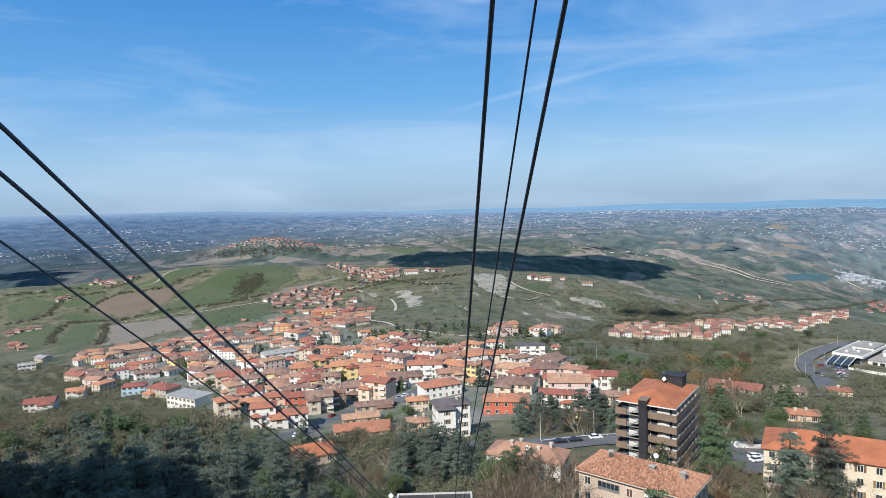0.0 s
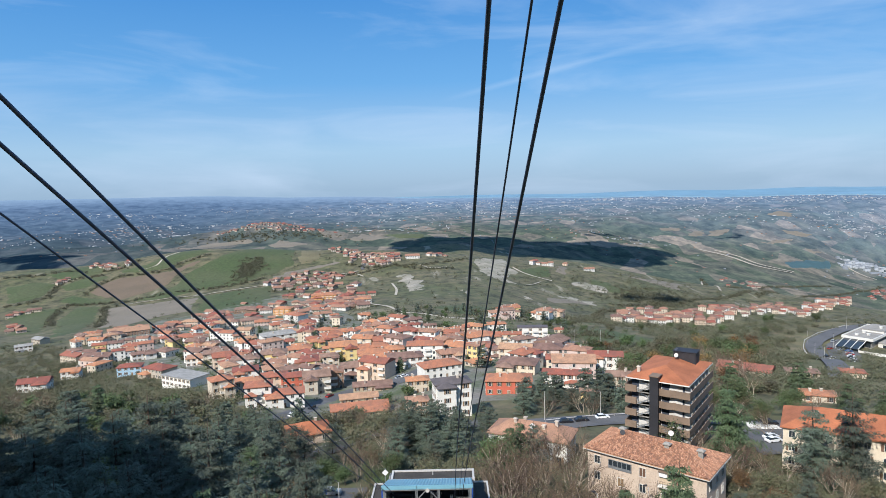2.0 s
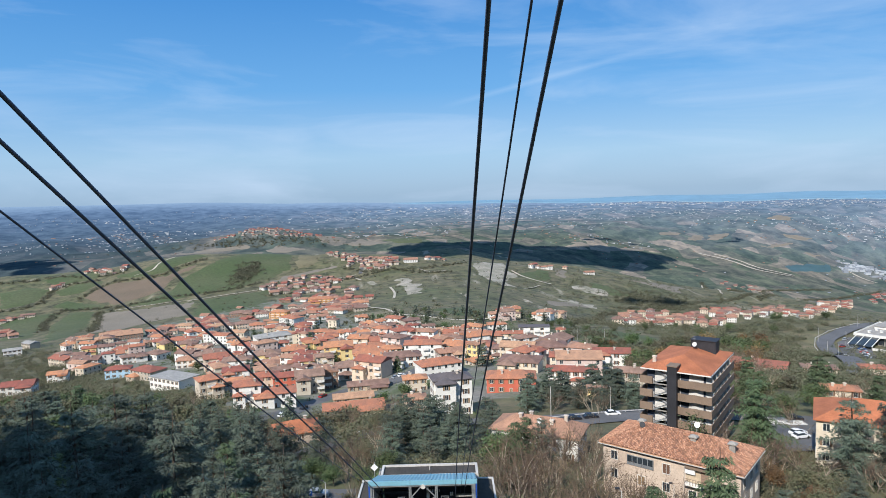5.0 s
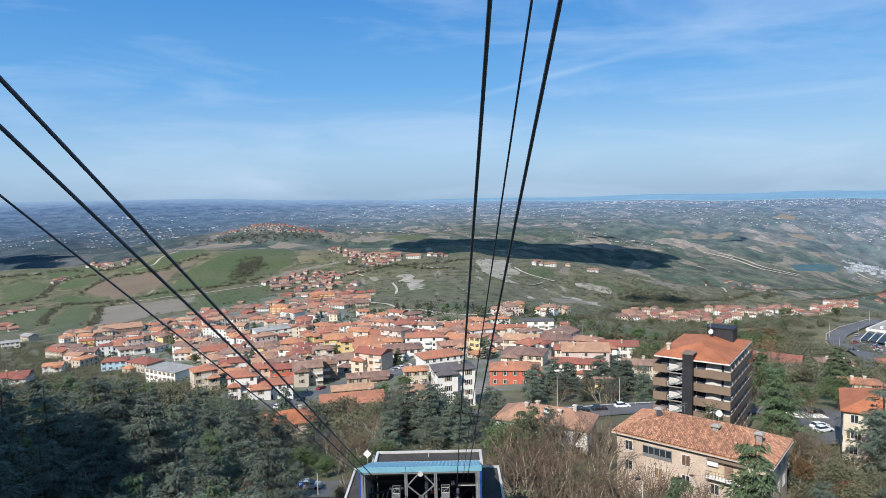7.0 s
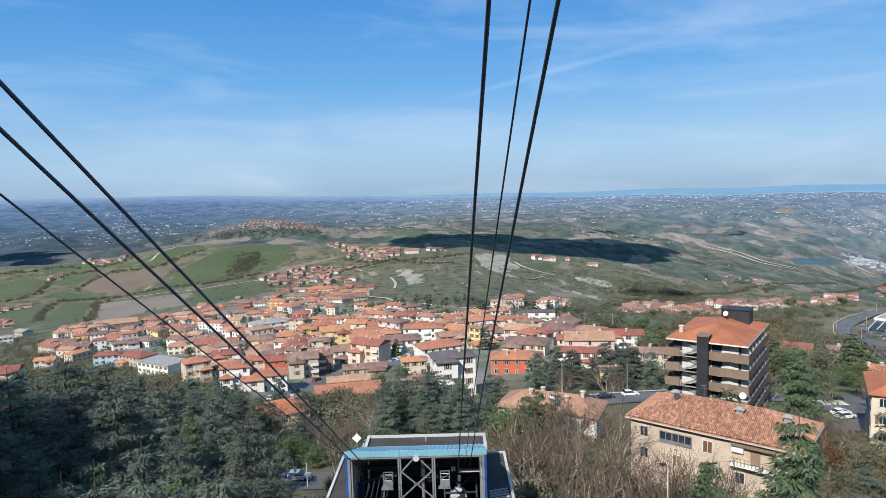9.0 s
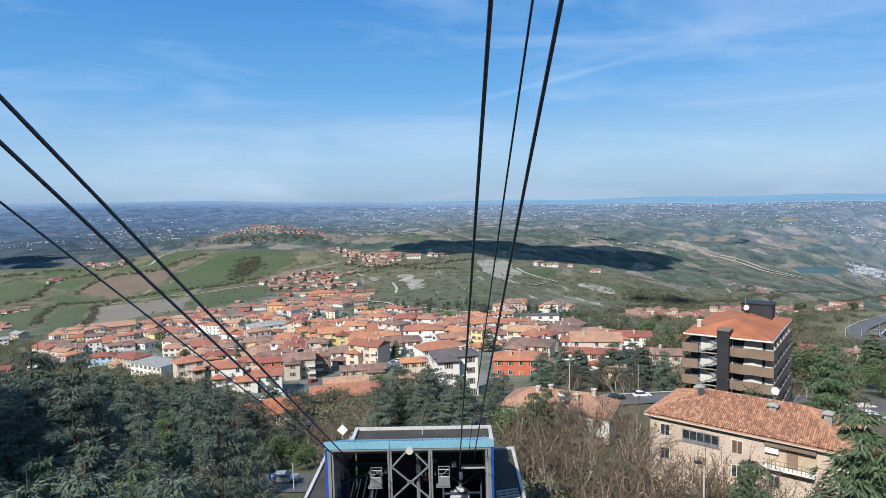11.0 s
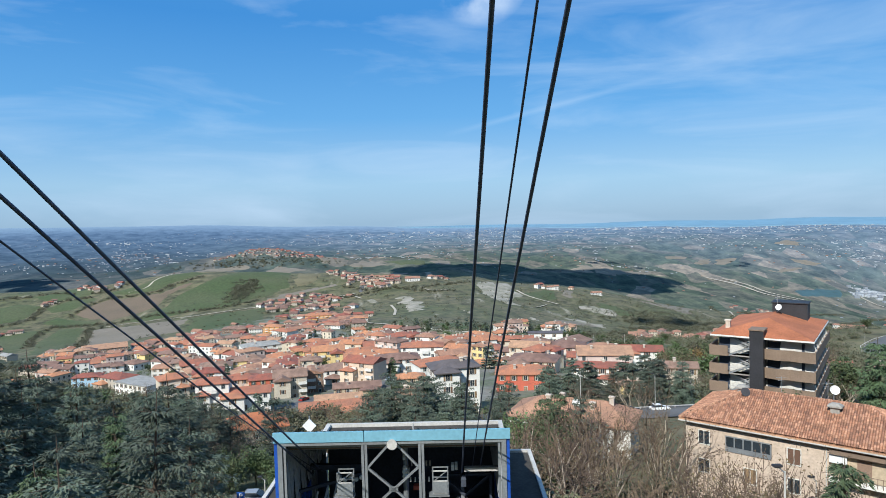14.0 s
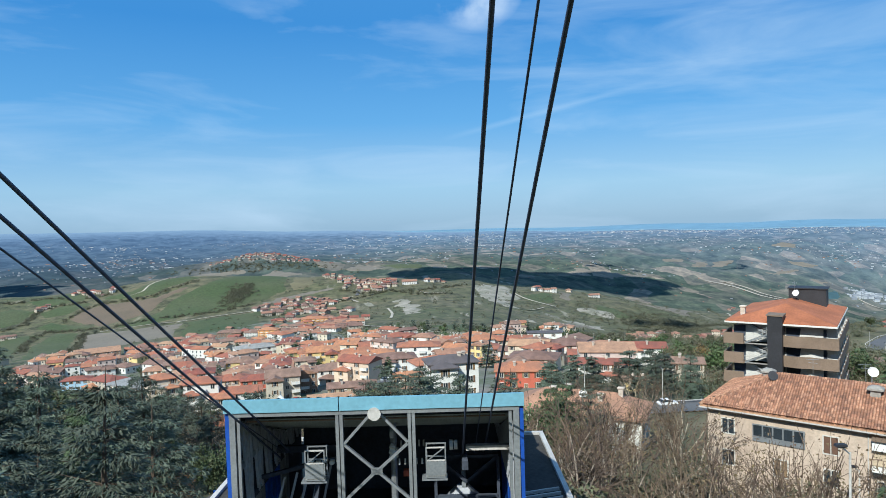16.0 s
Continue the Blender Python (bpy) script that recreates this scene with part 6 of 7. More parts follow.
# ---- the supermarket with its car park ----
def supermarket():
    t = thing("supermarket", pose(243, 299, -54, 0, 0, -52), "low supermarket with pale flat roof and dark glazed front", "shop")
    TAKEN.append((262, 308, 26))
    part("wall", Shape().box(1, 1.5, -3, 15, 40, 5.0), M_CONCRETE, t)
    part("flat_roof", Shape().box(0, 0, 5.0, 16, 42, 5.5), M_CONCRETE, t, "pale grey flat roof")
    for q in ((-0.5, -0.5, 4.6, 16.5, 0, 6.2), (-0.5, 0, 4.6, 0, 42.5, 6.2), (0, 42, 4.6, 16.5, 42.5, 6.2), (16, 0, 4.6, 16.5, 42, 6.2)):
        part("roof_rim", Shape().box(*q), M_TRIM, t, "white roof rim")
    part("roof_step", Shape().box(3, 22, 5.5, 15, 41, 6.8), M_TRIM, t)
    part("roof_step_cover", Shape().box(2.6, 21.6, 6.8, 15.4, 41.4, 7.0), M_CONCRETE, t)
    for x, y in ((5, 8), (10, 12), (6, 17), (11, 30)):
        part("roof_vent", rings((0.7, 0.7, 0), (0.7, 0.7, 0.9), (0.9, 0.9, 1.0), (0.9, 0.9, 1.2)), M_TRIM, t).location = (x, y, 5.5 if y < 22 else 7.0)
    # dark glazed canopy over the entrance, sloping to the car park
    part("canopy", Shape().add([(1, -13, 1.6), (13, -13, 1.6), (13, 0, 4.6), (1, 0, 4.6), (1, -13, 1.9), (13, -13, 1.9), (13, 0, 4.9), (1, 0, 4.9)], [(3, 2, 1, 0), (4, 5, 6, 7), (0, 1, 5, 4), (1, 2, 6, 5), (2, 3, 7, 6), (3, 0, 4, 7)]), M_GLASS, t, "dark glazed canopy")
    for x in (1, 5, 9, 13):
        part("canopy_rib", Shape().bar((x, -13.2, 1.95), (x, 0, 5.0), 0.35, 0.3), M_TRIM, t)
        part("canopy_post", Shape().rod((x, -12.6, -0.6), (x, -12.6, 1.8), 0.15), M_TRIM, t)
    for k in range(4):
        part("shop_window", Shape().box(1.6 + k * 3.4, 1.35, 0.4, 4.4 + k * 3.4, 1.55, 4.2), M_GLASS, t)
    # terraces of the lower wing
    part("wing", Shape().box(16.5, 8, -3, 44, 40, 2.4), M_TRIM, t)
    part("wing_roof", Shape().box(16.5, 7.6, 2.4, 44.4, 40.4, 2.8), M_CONCRETE, t)
    part("upper_wing", Shape().box(20, 22, 2.8, 44, 40, 5.6), M_TRIM, t)
    part("upper_wing_roof", Shape().box(19.6, 21.6, 5.6, 44.4, 40.4, 6.0), M_COPING, t)
    for k in range(6):
        part("wing_window", Shape().box(19 + k * 4, 7.85, -0.4, 21.6 + k * 4, 8.05, 1.6), M_GLASS, t)
    part("garden_wall", Shape().box(13, -12, -1.5, 34, -11.4, 1.0), M_TRIM, t)


supermarket()


# ---- trees ----
def leaf_mesh(name, centres, dirs, length, width, mat, rng, flat=0.5, corners=4):
    """Many small leaf blades: each a tapering blade from its foot, along its direction."""
    n = len(centres)
    c = np.array(centres, float)
    d = np.array(dirs, float)
    d /= np.linalg.norm(d, axis=1, keepdims=True) + 1e-9
    up = np.stack([rng.normal(0, flat, n), rng.normal(0, flat, n), np.ones(n)], 1)
    side = np.cross(d, up)
    side /= np.linalg.norm(side, axis=1, keepdims=True) + 1e-9
    ln = (length * rng.uniform(0.6, 1.35, n))[:, None]
    wd = (width * rng.uniform(0.6, 1.35, n))[:, None]
    ends = [c + d * ln + side * wd * 0.3, c + d * ln - side * wd * 0.3] if corners == 4 else [c + d * ln]
    v = np.stack([c - side * wd / 2, c + side * wd / 2, *ends], 1).reshape(-1, 3)
    me = bpy.data.meshes.new(name)
    me.vertices.add(corners * n)
    me.vertices.foreach_set("co", v.ravel())
    me.loops.add(corners * n)
    me.loops.foreach_set("vertex_index", np.arange(corners * n))
    me.polygons.add(n)
    me.polygons.foreach_set("loop_start", np.arange(0, corners * n, corners))
    me.update(calc_edges=True)
    me.materials.append(mat)
    return me


def conifer(seed, h, spread, levels, droop, mat, label, blades=17, blade=(0.46, 0.13)):
    """Trunk with whorls of level limbs, each carrying flat layered sprays of needles; limbs differ in length, so the outline is ragged."""
    rng = np.random.default_rng(seed)
    wood, cs, ds = Shape(), [], []
    wood.rod((0, 0, -1.5), (0, 0, h * 0.55), 0.3, 0.17, 8)
    wood.rod((0, 0, h * 0.55), (0.1, 0.05, h), 0.17, 0.02, 6)
    lean = rng.uniform(0, 2 * math.pi)
    for k in range(levels):
        f = 0.06 + 0.92 * (k + rng.uniform(-0.35, 0.35)) / levels
        z = h * f
        reach = spread * (1 - f) ** 0.68 * min(1, 0.62 + 2.2 * f) + 0.4
        for _ in range(8 if f < 0.75 else 5):
            a = rng.uniform(0, 2 * math.pi)
            L = reach * rng.uniform(0.5, 1.18) * (1 + 0.16 * math.cos(a - lean))
            rise = rng.uniform(0.0, 0.28) * L * (0.4 + f)
            tip = np.array([math.cos(a) * L, math.sin(a) * L, z + rise - droop * L * 0.25])
            root = np.array([0, 0, z])
            wood.rod(root, tip, 0.05 * (1.2 - f) + 0.015, 0.012, 4, caps=False)
            across = np.array([-math.sin(a), math.cos(a), 0])
            out = np.array([math.cos(a), math.sin(a), 0])
            steps = max(4, int(L / 0.42))
            for i in range(steps):
                u = (i + rng.uniform(0, 1)) / steps
                if u < 0.1:
                    continue
                p = root + (tip - root) * u + np.array([0, 0, 0.10 * L * math.sin(u * 3.1)])
                wide = 0.34 * L * (1.05 - u) + 0.25
                for _ in range(blades):
                    q = rng.uniform(-1, 1)
                    cs.append(p + across * q * wide + np.array([0, 0, rng.uniform(-0.30, 0.10) - droop * 0.4 * abs(q) * wide]))
                    ds.append(out * 0.6 + across * q * 1.1 + np.array([0, 0, -droop * 0.7 + rng.normal(-0.1, 0.25)]))
    t = thing("conifer_tree", pose(0, -300, -500), label, "tree", "conifers")
    part("trunk", wood, M_BARK, t)
    part("crown", leaf_mesh("crown", cs, ds, *blade, mat, rng, 0.6, corners=3), mat, t)
    return t


def branching(wood, rng, base, d, length, r, depth, ends, spread=0.6, sag=0.0):
    """A limb of bent pieces that forks into shorter ones; with sag its ends arch over."""
    r = max(r, 0.016)
    slot = 0 if depth > 1 else 1
    sides = 5 if depth > 1 else 3
    p, way = base, d.copy()
    knots = [p]
    n = 3 if depth > 1 else 2
    for k in range(n):
        way = way + rng.normal(0, 0.13, 3) + np.array([0, 0, 0.10 - sag * (k + 1) / n])
        way /= np.linalg.norm(way)
        q = p + way * length / n
        wood.rod(p, q, r * (1 - 0.4 * k / n), r * (1 - 0.4 * (k + 1) / n), sides, slot, caps=False)
        knots.append(q)
        p = q
    ends.append((p, way))
    if depth == 0:
        return
    for _ in range(4 if depth > 1 else 3):
        nd = way + rng.normal(0, spread, 3) + np.array([0, 0, 0.12 - sag * 0.6])
        nd /= np.linalg.norm(nd)
        at = knots[rng.integers(1, len(knots))]
        branching(wood, rng, at, nd, length * rng.uniform(0.5, 0.78), r * 0.55, depth - 1, ends, spread, sag * 1.25)


def deciduous(seed, h, leaves, mat, label, name, depth=3, spread=0.55, leaf=0.3, clump=0.8, stems=1, sag=0.0, thick=1.0):
    rng = np.random.default_rng(seed)
    wood, ends = Shape(), []
    for s in range(stems):
        x, y = (0, 0) if stems == 1 else rng.uniform(-0.7, 0.7, 2)
        lean = np.array([rng.normal(0, 0.12 + 0.2 * (stems > 1)), rng.normal(0, 0.12 + 0.2 * (stems > 1)), 1.0])
        lean /= np.linalg.norm(lean)
        base = np.array([x, y, -1.2])
        r = thick * h * 0.018 / (1 + 0.25 * (stems - 1))
        fork = base + lean * (h * rng.uniform(0.25, 0.42) + 1.2)
        wood.rod(base, fork, r * 1.3, r, 7)
        for _ in range(5 if stems == 1 else 4):
            nd = lean + rng.normal(0, spread, 3)
            nd[2] = abs(nd[2]) * 0.8 + 0.25
            nd /= np.linalg.norm(nd)
            branching(wood, rng, base + (fork - base) * rng.uniform(0.6, 1.0), nd, h * rng.uniform(0.28, 0.46), r * 0.72, depth, ends, spread, sag)
    t = thing(name, pose(0, -300, -500), label, "tree", name.replace("_", " ") + "s")
    bare = mat is M_AUTUMN or mat is M_DRY
    part("trunk", wood, [M_LIMB if bare else M_BARK, M_TWIG], t)
    if leaves:
        pts = np.array([e[0] for e in ends])
        pick = rng.integers(0, len(pts), leaves)
        cs = pts[pick] + rng.normal(0, clump, (leaves, 3)) * [1, 1, 0.7]
        ds = rng.normal(0, 1, (leaves, 3)) - [0, 0, 0.3]
        part("crown", leaf_mesh("crown", cs, ds, leaf * 1.1, leaf, mat, rng, 0.8, corners=3), mat, t)
    return t


M_DRY = leaf_material("dry_olive_leaves", (0.165, 0.122, 0.055), (0.12, 0.078, 0.046), 0.35)
CEDARS = [conifer(11 + k, 15.0, 5.6, 13, 0.3, M_CEDAR, "tall blue-green cedar with level layered limbs") for k in range(4)]
MOSSY = conifer(41, 13.0, 4.0, 15, 0.5, M_MOSS, "yellow-green mossy cedar among dark cedars")
FIRS = [conifer(31 + k, 13.0, 4.3, 17, 0.55, M_FIR, "dark green cedar with drooping limbs") for k in range(2)]
BARE = [deciduous(51 + k, 9.5 + k % 2, 420, M_DRY, "nearly bare brown tree with pale arching limbs", "bare_tree", depth=2, leaf=0.15, clump=0.35, stems=3, spread=0.42, sag=0.22 if k < 2 else 0.02, thick=0.85) for k in range(4)]
GREEN = [deciduous(71 + k, 8.0, 3400, M_LEAF, "leafy green broadleaf tree", "leafy_tree", depth=2, leaf=0.34, clump=0.75) for k in range(3)]
RUST = [deciduous(81 + k, 8.0, 2600, M_AUTUMN, "rust-coloured tree with thinning autumn leaves", "autumn_tree", depth=2, leaf=0.30, clump=0.75) for k in range(2)]
SCRUB = [deciduous(91 + k, 6.5, 2400, M_SCRUB, "dull green-brown small tree thinning in autumn", "small_tree", depth=2, leaf=0.32, clump=0.8, stems=3) for k in range(3)]
# lighter kinds for trees far off
FAR_KINDS = {}
for near, far in (
    (CEDARS, [conifer(111 + k, 15.0, 5.6, 9, 0.3, M_CEDAR, "tall blue-green cedar with level layered limbs", 5, (1.0, 0.5)) for k in range(2)]),
    (FIRS, [conifer(131, 13.0, 4.3, 10, 0.55, M_FIR, "dark green cedar with drooping limbs", 5, (1.0, 0.5))]),
    (GREEN, [deciduous(171 + k, 8.0, 950, M_LEAF, "leafy green broadleaf tree", "leafy_tree", depth=1, leaf=0.62, clump=0.95) for k in range(3)]),
    (RUST, [deciduous(181 + k, 8.0, 800, M_AUTUMN, "rust-coloured tree with thinning autumn leaves", "autumn_tree", depth=1, leaf=0.55, clump=0.9) for k in range(2)]),
    (SCRUB, [deciduous(191 + k, 6.5, 900, M_SCRUB, "dull green-brown small tree thinning in autumn", "small_tree", depth=1, leaf=0.55, clump=0.9, stems=3) for k in range(3)]),
):
    for k, t in enumerate(near):
        FAR_KINDS[t.name] = far[k % len(far)]
grove = random.Random(17)
STANDING = []
ROADSIDE = [(262, 330), (240, 316), (226, 302), (216, 285), (206, 258), (190, 225), (176, 205), (230, 270), (225, 250)]
BLOCKED = [(-35, 82, 6), (-31, 91, 6), (-26, 100, 6), (-18, 109, 6), (-10, 113, 6), (-24, 88, 8), (-19, 97, 7), (-29, 76, 7), (100, 345, 34), (92, 320, 20), (-14, 10, 6), (-17, 20, 5.5), (-20, 30, 5.5), (-22.5, 38, 5), *[(x - 4, y - 8, 24) for x, y in ROADSIDE], (-2.7, 6, 13), (-25, 46, 9), (-20, 42, 7), (36, 37, 9), (42, 32, 9), (31, 42, 8), (47, 34, 7), (58, 82, 12), (52, 74, 8), (64, 90, 9)]


def plant(kinds, x, y, size=1.0, gap=3.0, force=False):
    if not force and (any((x - a) ** 2 + (y - b) ** 2 < gap * gap for a, b in STANDING) or not free_spot(x, y, 1.0) or any((x - a) ** 2 + (y - b) ** 2 < r * r for a, b, r in BLOCKED)):
        return False
    STANDING.append((x, y))
    s = size * grove.uniform(0.85, 1.15)
    kind = grove.choice(kinds)
    if y > 125:
        kind = FAR_KINDS.get(kind.name, kind)
    t = copy_thing(kind, pose(x, y, ground_z(x, y), grove.uniform(-3, 3), grove.uniform(-3, 3), grove.uniform(0, 360)))
    t.scale = (s * grove.uniform(0.9, 1.15), s * grove.uniform(0.9, 1.15), s)
    return True


def stand(count, kinds, x0, x1, y0, y1, size, gap, keep=None):
    made = tries = 0
    while made < count and tries < count * 30:
        tries += 1
        x, y = grove.uniform(x0, x1), grove.uniform(y0, y1)
        if (keep is None or keep(x, y)) and plant(kinds, x, y, size, gap):
            made += 1


# single trees that stand out
for kinds, x, y, s in ((FIRS, 65.5, 62, 1.4), (CEDARS, 76, 47, 1.3), (CEDARS, 83, 45, 1.25), (FIRS, 30.8, 2.5, 1.22), (FIRS, 25.7, 8.5, 0.95), (CEDARS, 44, 12, 0.72), (BARE, 26.5, 31, 1.0), (BARE, 30.5, 27.5, 0.9), (BARE, 23, 36, 1.05), (BARE, 34, 24, 0.85), (GREEN, 51.0, 58.5, 1.0), (RUST, -30.5, 45, 0.62), (GREEN, -22.5, 54.5, 0.55), (SCRUB, -32, 40, 0.85), (CEDARS, -31, 34, 0.8), (SCRUB, -17.5, 38.5, 0.45), (BARE, -27, 37, 0.5), (CEDARS, 61, 24, 0.6), (FIRS, 14.2, 56, 1.05), (FIRS, 16.5, 60, 1.0), (GREEN, 12.5, 58, 1.2), (CEDARS, 20, 61, 0.85), (CEDARS, -12.8, 77, 0.85), (CEDARS, -7, 83, 0.85), (CEDARS, 8, 66, 0.8), (CEDARS, 3, 74, 0.82), (CEDARS, -4, 80, 0.85), (CEDARS, -10, 84, 0.9), (CEDARS, 11, 80, 0.72), (CEDARS, -2, 90, 0.8)):
    plant(kinds, x, y, s, force=True)
plant([MOSSY], -62.0, 30.0, 1.25, force=True)
for x, y, size in ((-62, 63, 1.32), (-39.5, 21, 1.25), (-48, 49, 1.15), (-71, 85, 1.05), (-82, 76, 1.15), (-86, 61, 1.2), (-54, 58, 1.1), (-100, 72, 1.2)):
    plant(CEDARS, x, y, size, force=True)
# the dark wood west of the station
stand(26, CEDARS, -112, -46, 2, 66, 1.36, 6.0)
stand(50, CEDARS, -95, -17, -22, 62, 1.0, 5.2, lambda x, y: y > -25 + 0.3 * (-x - 17) and x < -15 - 0.12 * (y + 20) and not (-34 < x < -14 and 38 < y < 62))
stand(16, FIRS, -100, -20, -22, 60, 0.95, 4.2, lambda x, y: not (-34 < x < -14 and 38 < y < 62))
stand(14, CEDARS, -60, -26, 62, 98, 0.75, 5.0)
stand(34, BARE, -70, -14, 20, 95, 0.8, 3.5)
stand(12, GREEN, -40, -12, 22, 75, 0.6, 3.5)
# behind the station and towards the red house
stand(12, CEDARS, -16, 16, 58, 104, 0.72, 4.5)
stand(12, SCRUB, -18, 18, 40, 105, 0.8, 3.5)
stand(14, BARE + SCRUB, -40, -2, 112, 150, 0.8, 3.5)
stand(16, CEDARS, 20, 60, 116, 152, 0.72, 5.0)
stand(9, BARE, 20, 70, 112, 150, 0.8, 4.0)
# bare trees east of the station and before the cream house
stand(19, BARE, 9, 30, 14, 62, 1.1, 4.0)
stand(6, SCRUB, 9, 28, 18, 60, 0.9, 3.5)
stand(9, BARE, 18, 48, 2, 24, 0.85, 3.6, lambda x, y: y < 36 - 0.75 * (x - 26) - 8)
stand(8, BARE, 9, 24, 0, 18, 0.85, 3.6)
stand(14, RUST + SCRUB, 44, 80, 8, 40, 0.62, 3.2)
stand(8, SCRUB, 30, 60, 0, 22, 0.7, 3.2)
stand(40, SCRUB + GREEN + BARE + FIRS, 62, 125, 62, 140, 0.85, 4.2)
stand(12, BARE, 56, 100, 20, 62, 0.85, 4.0)
# slopes and woods round the town
stand(120, SCRUB + SCRUB + BARE + GREEN, -270, -48, 70, 300, 0.95, 5.5, lambda x, y: y < 92 - 0.8 * x and y > 20 - 0.25 * x)
stand(14, CEDARS + FIRS, -190, -55, 90, 220, 0.8, 7.0, lambda x, y: y < 80 - 0.8 * x)
stand(70, SCRUB + RUST + BARE + GREEN, 72, 200, 95, 300, 1.1, 5.5, lambda x, y: x < 40 + y * 0.52)
stand(30, GREEN + SCRUB, 90, 330, 200, 480, 0.85, 8.0, lambda x, y: x < 60 + y * 0.62)
stand(100, GREEN + GREEN + SCRUB + CEDARS + FIRS, -300, 100, 130, 620, 0.72, 5.0, lambda x, y: y > 190 - 0.8 * x or x > -60)


def clumps(name, spots, label, mat, seed, size=4.0, blades=14, blade=1.0):
    """Far hedges and woods: thousands of ragged clumps in one mesh."""
    rng = np.random.default_rng(seed)
    n = len(spots)
    xy = np.array(spots, float)
    z = height(xy[:, 0], xy[:, 1])
    base = np.repeat(np.c_[xy, z], blades, 0)
    k = n * blades
    s = np.repeat(size * rng.uniform(0.6, 1.4, n), blades)
    off = rng.normal(0, 0.42, (k, 3)) * s[:, None]
    off[:, 2] = np.abs(off[:, 2]) * 0.9 + 0.1 * s
    d = rng.normal(0, 1, (k, 3))
    me = leaf_mesh(name, base + off, d, blade * 1.1, blade, mat, rng, 0.9, corners=3)
    tagged(new(name, me), label, "woodland", kind="stuff")


rs = np.random.default_rng(3)


def along(points, step, jitter):
    out = []
    for (ax, ay), (bx, by) in zip(points, points[1:]):
        n = max(1, int(math.hypot(bx - ax, by - ay) / step))
        for i in range(n):
            out.append((ax + (bx - ax) * i / n + rs.normal(0, jitter), ay + (by - ay) * i / n + rs.normal(0, jitter)))
    return out


def scattered(count, cx, cy, sx, sy):
    return [(cx + a * sx, cy + b * sy) for a, b in rs.normal(0, 1, (count, 2))]


hedges = []
hedges += along([(-704, 1156), (-705, 1205), (-682, 1252), (-622, 1252), (-579, 1255), (-554, 1306), (-520, 1338)], 4, 4.0)
hedges += along([(-591, 1068), (-557, 1084), (-510, 1099), (-466, 1104), (-410, 1128), (-359, 1176)], 4, 4.0)
hedges += along([(-823, 1100), (-791, 1116), (-770, 1142), (-801, 1232), (-777, 1263), (-722, 1272)], 4, 4.0)
hedges += along([(-627, 910), (-683, 1017), (-701, 1088), (-600, 1075)], 4, 4.0)
hedges += along([(-508, 839), (-608, 1047), (-586, 1047)], 4, 4.0)
hedges += along([(-410, 1196), (-430, 1303), (-402, 1315), (-383, 1231), (-395, 1186)], 4, 4.0)
hedges += along([(-135, 749), (-98, 754)], 4, 4.0)
hedges += along([(-248, 1182), (-204, 1189), (-160, 1206), (-105, 1240), (-46, 1241)], 4, 4.0)
hedges += along([(-204, 1274), (-164, 1240), (-105, 1230)], 4, 4.0)
hedges += along([(-93, 1237), (-22, 1186), (23, 1195)], 4, 4.0)
hedges += along([(-309, 1069), (-294, 1095), (-249, 1075)], 4, 4.0)
hedges += along([(-82, 563), (-47, 487), (-20, 446), (3, 426)], 4, 4.0)
hedges += along([(46, 581), (78, 663), (121, 678), (142, 616)], 4, 4.0)
hedges += along([(117, 496), (242, 889), (293, 978)], 4, 4.0)
hedges += along([(83, 350), (101, 362), (112, 332)], 4, 4.0)
hedges += along([(298, 998), (372, 1043), (440, 1090), (537, 1167), (705, 1347)], 4, 4.0)
hedges += along([(823, 1910), (690, 1397), (982, 1836), (1182, 1970), (1299, 2010)], 4, 4.0)
hedges += along([(683, 1278), (1060, 1759), (1284, 1899), (1551, 2125)], 4, 4.0)
hedges += along([(315, 959), (402, 1043), (460, 1088)], 4, 4.0)
hedges += along([(-46, 1231), (13, 1277), (51, 1313)], 4, 4.0)
hedges += along([(-949, 1287), (-882, 1296), (-839, 1329), (-772, 1297)], 4, 4.0)
hedges += along([(-741, 1296), (-696, 1306), (-684, 1360)], 4, 4.0)
clumps("hedge_trees", hedges, "dark hedgerows and small trees between fields", M_FARWOOD, 5, 4.6, 90, 1.0)
woods = scattered(420, 420, 640, 110, 110) + scattered(300, 520, 860, 120, 90) + scattered(260, 330, 480, 60, 70) + scattered(260, 420, 1180, 160, 90) + scattered(200, 700, 1050, 130, 130) + scattered(160, 250, 620, 60, 60)
near_wood = [(x, y) for x, y in scattered(520, 118, 190, 30, 60) + scattered(420, 190, 330, 50, 60) + scattered(260, 150, 260, 40, 50) + scattered(300, 300, 470, 60, 60) + scattered(260, 178, 232, 22, 30) if free_spot(x, y, 3) and all((x - a + 4) ** 2 + (y - b + 8) ** 2 > 15 ** 2 for a, b in ROADSIDE) and y > 112 and not inside(x, y, MEADOW)]
clumps("thicket", near_wood, "dense brown and green thicket on a slope", M_FARWOOD, 12, 3.8, 190, 0.5)
slope_wood = [(x, y) for x, y in scattered(620, -110, 165, 45, 38) + scattered(560, -170, 215, 45, 34) + scattered(420, -215, 268, 30, 30) + scattered(380, -250, 310, 40, 36) + scattered(300, -300, 360, 40, 40) + scattered(420, -420, 540, 80, 60) + scattered(260, -330, 470, 50, 40) + scattered(240, -22, 122, 14, 14) if free_spot(x, y, 4) and y < (128 - 0.8 * x if x > -260 else 240 - 0.8 * x)]
foot = np.random.default_rng(21)
town_foot = [(-340, 453), (-289, 456), (-159, 287), (-107, 190), (-188, 252), (-265, 338)]
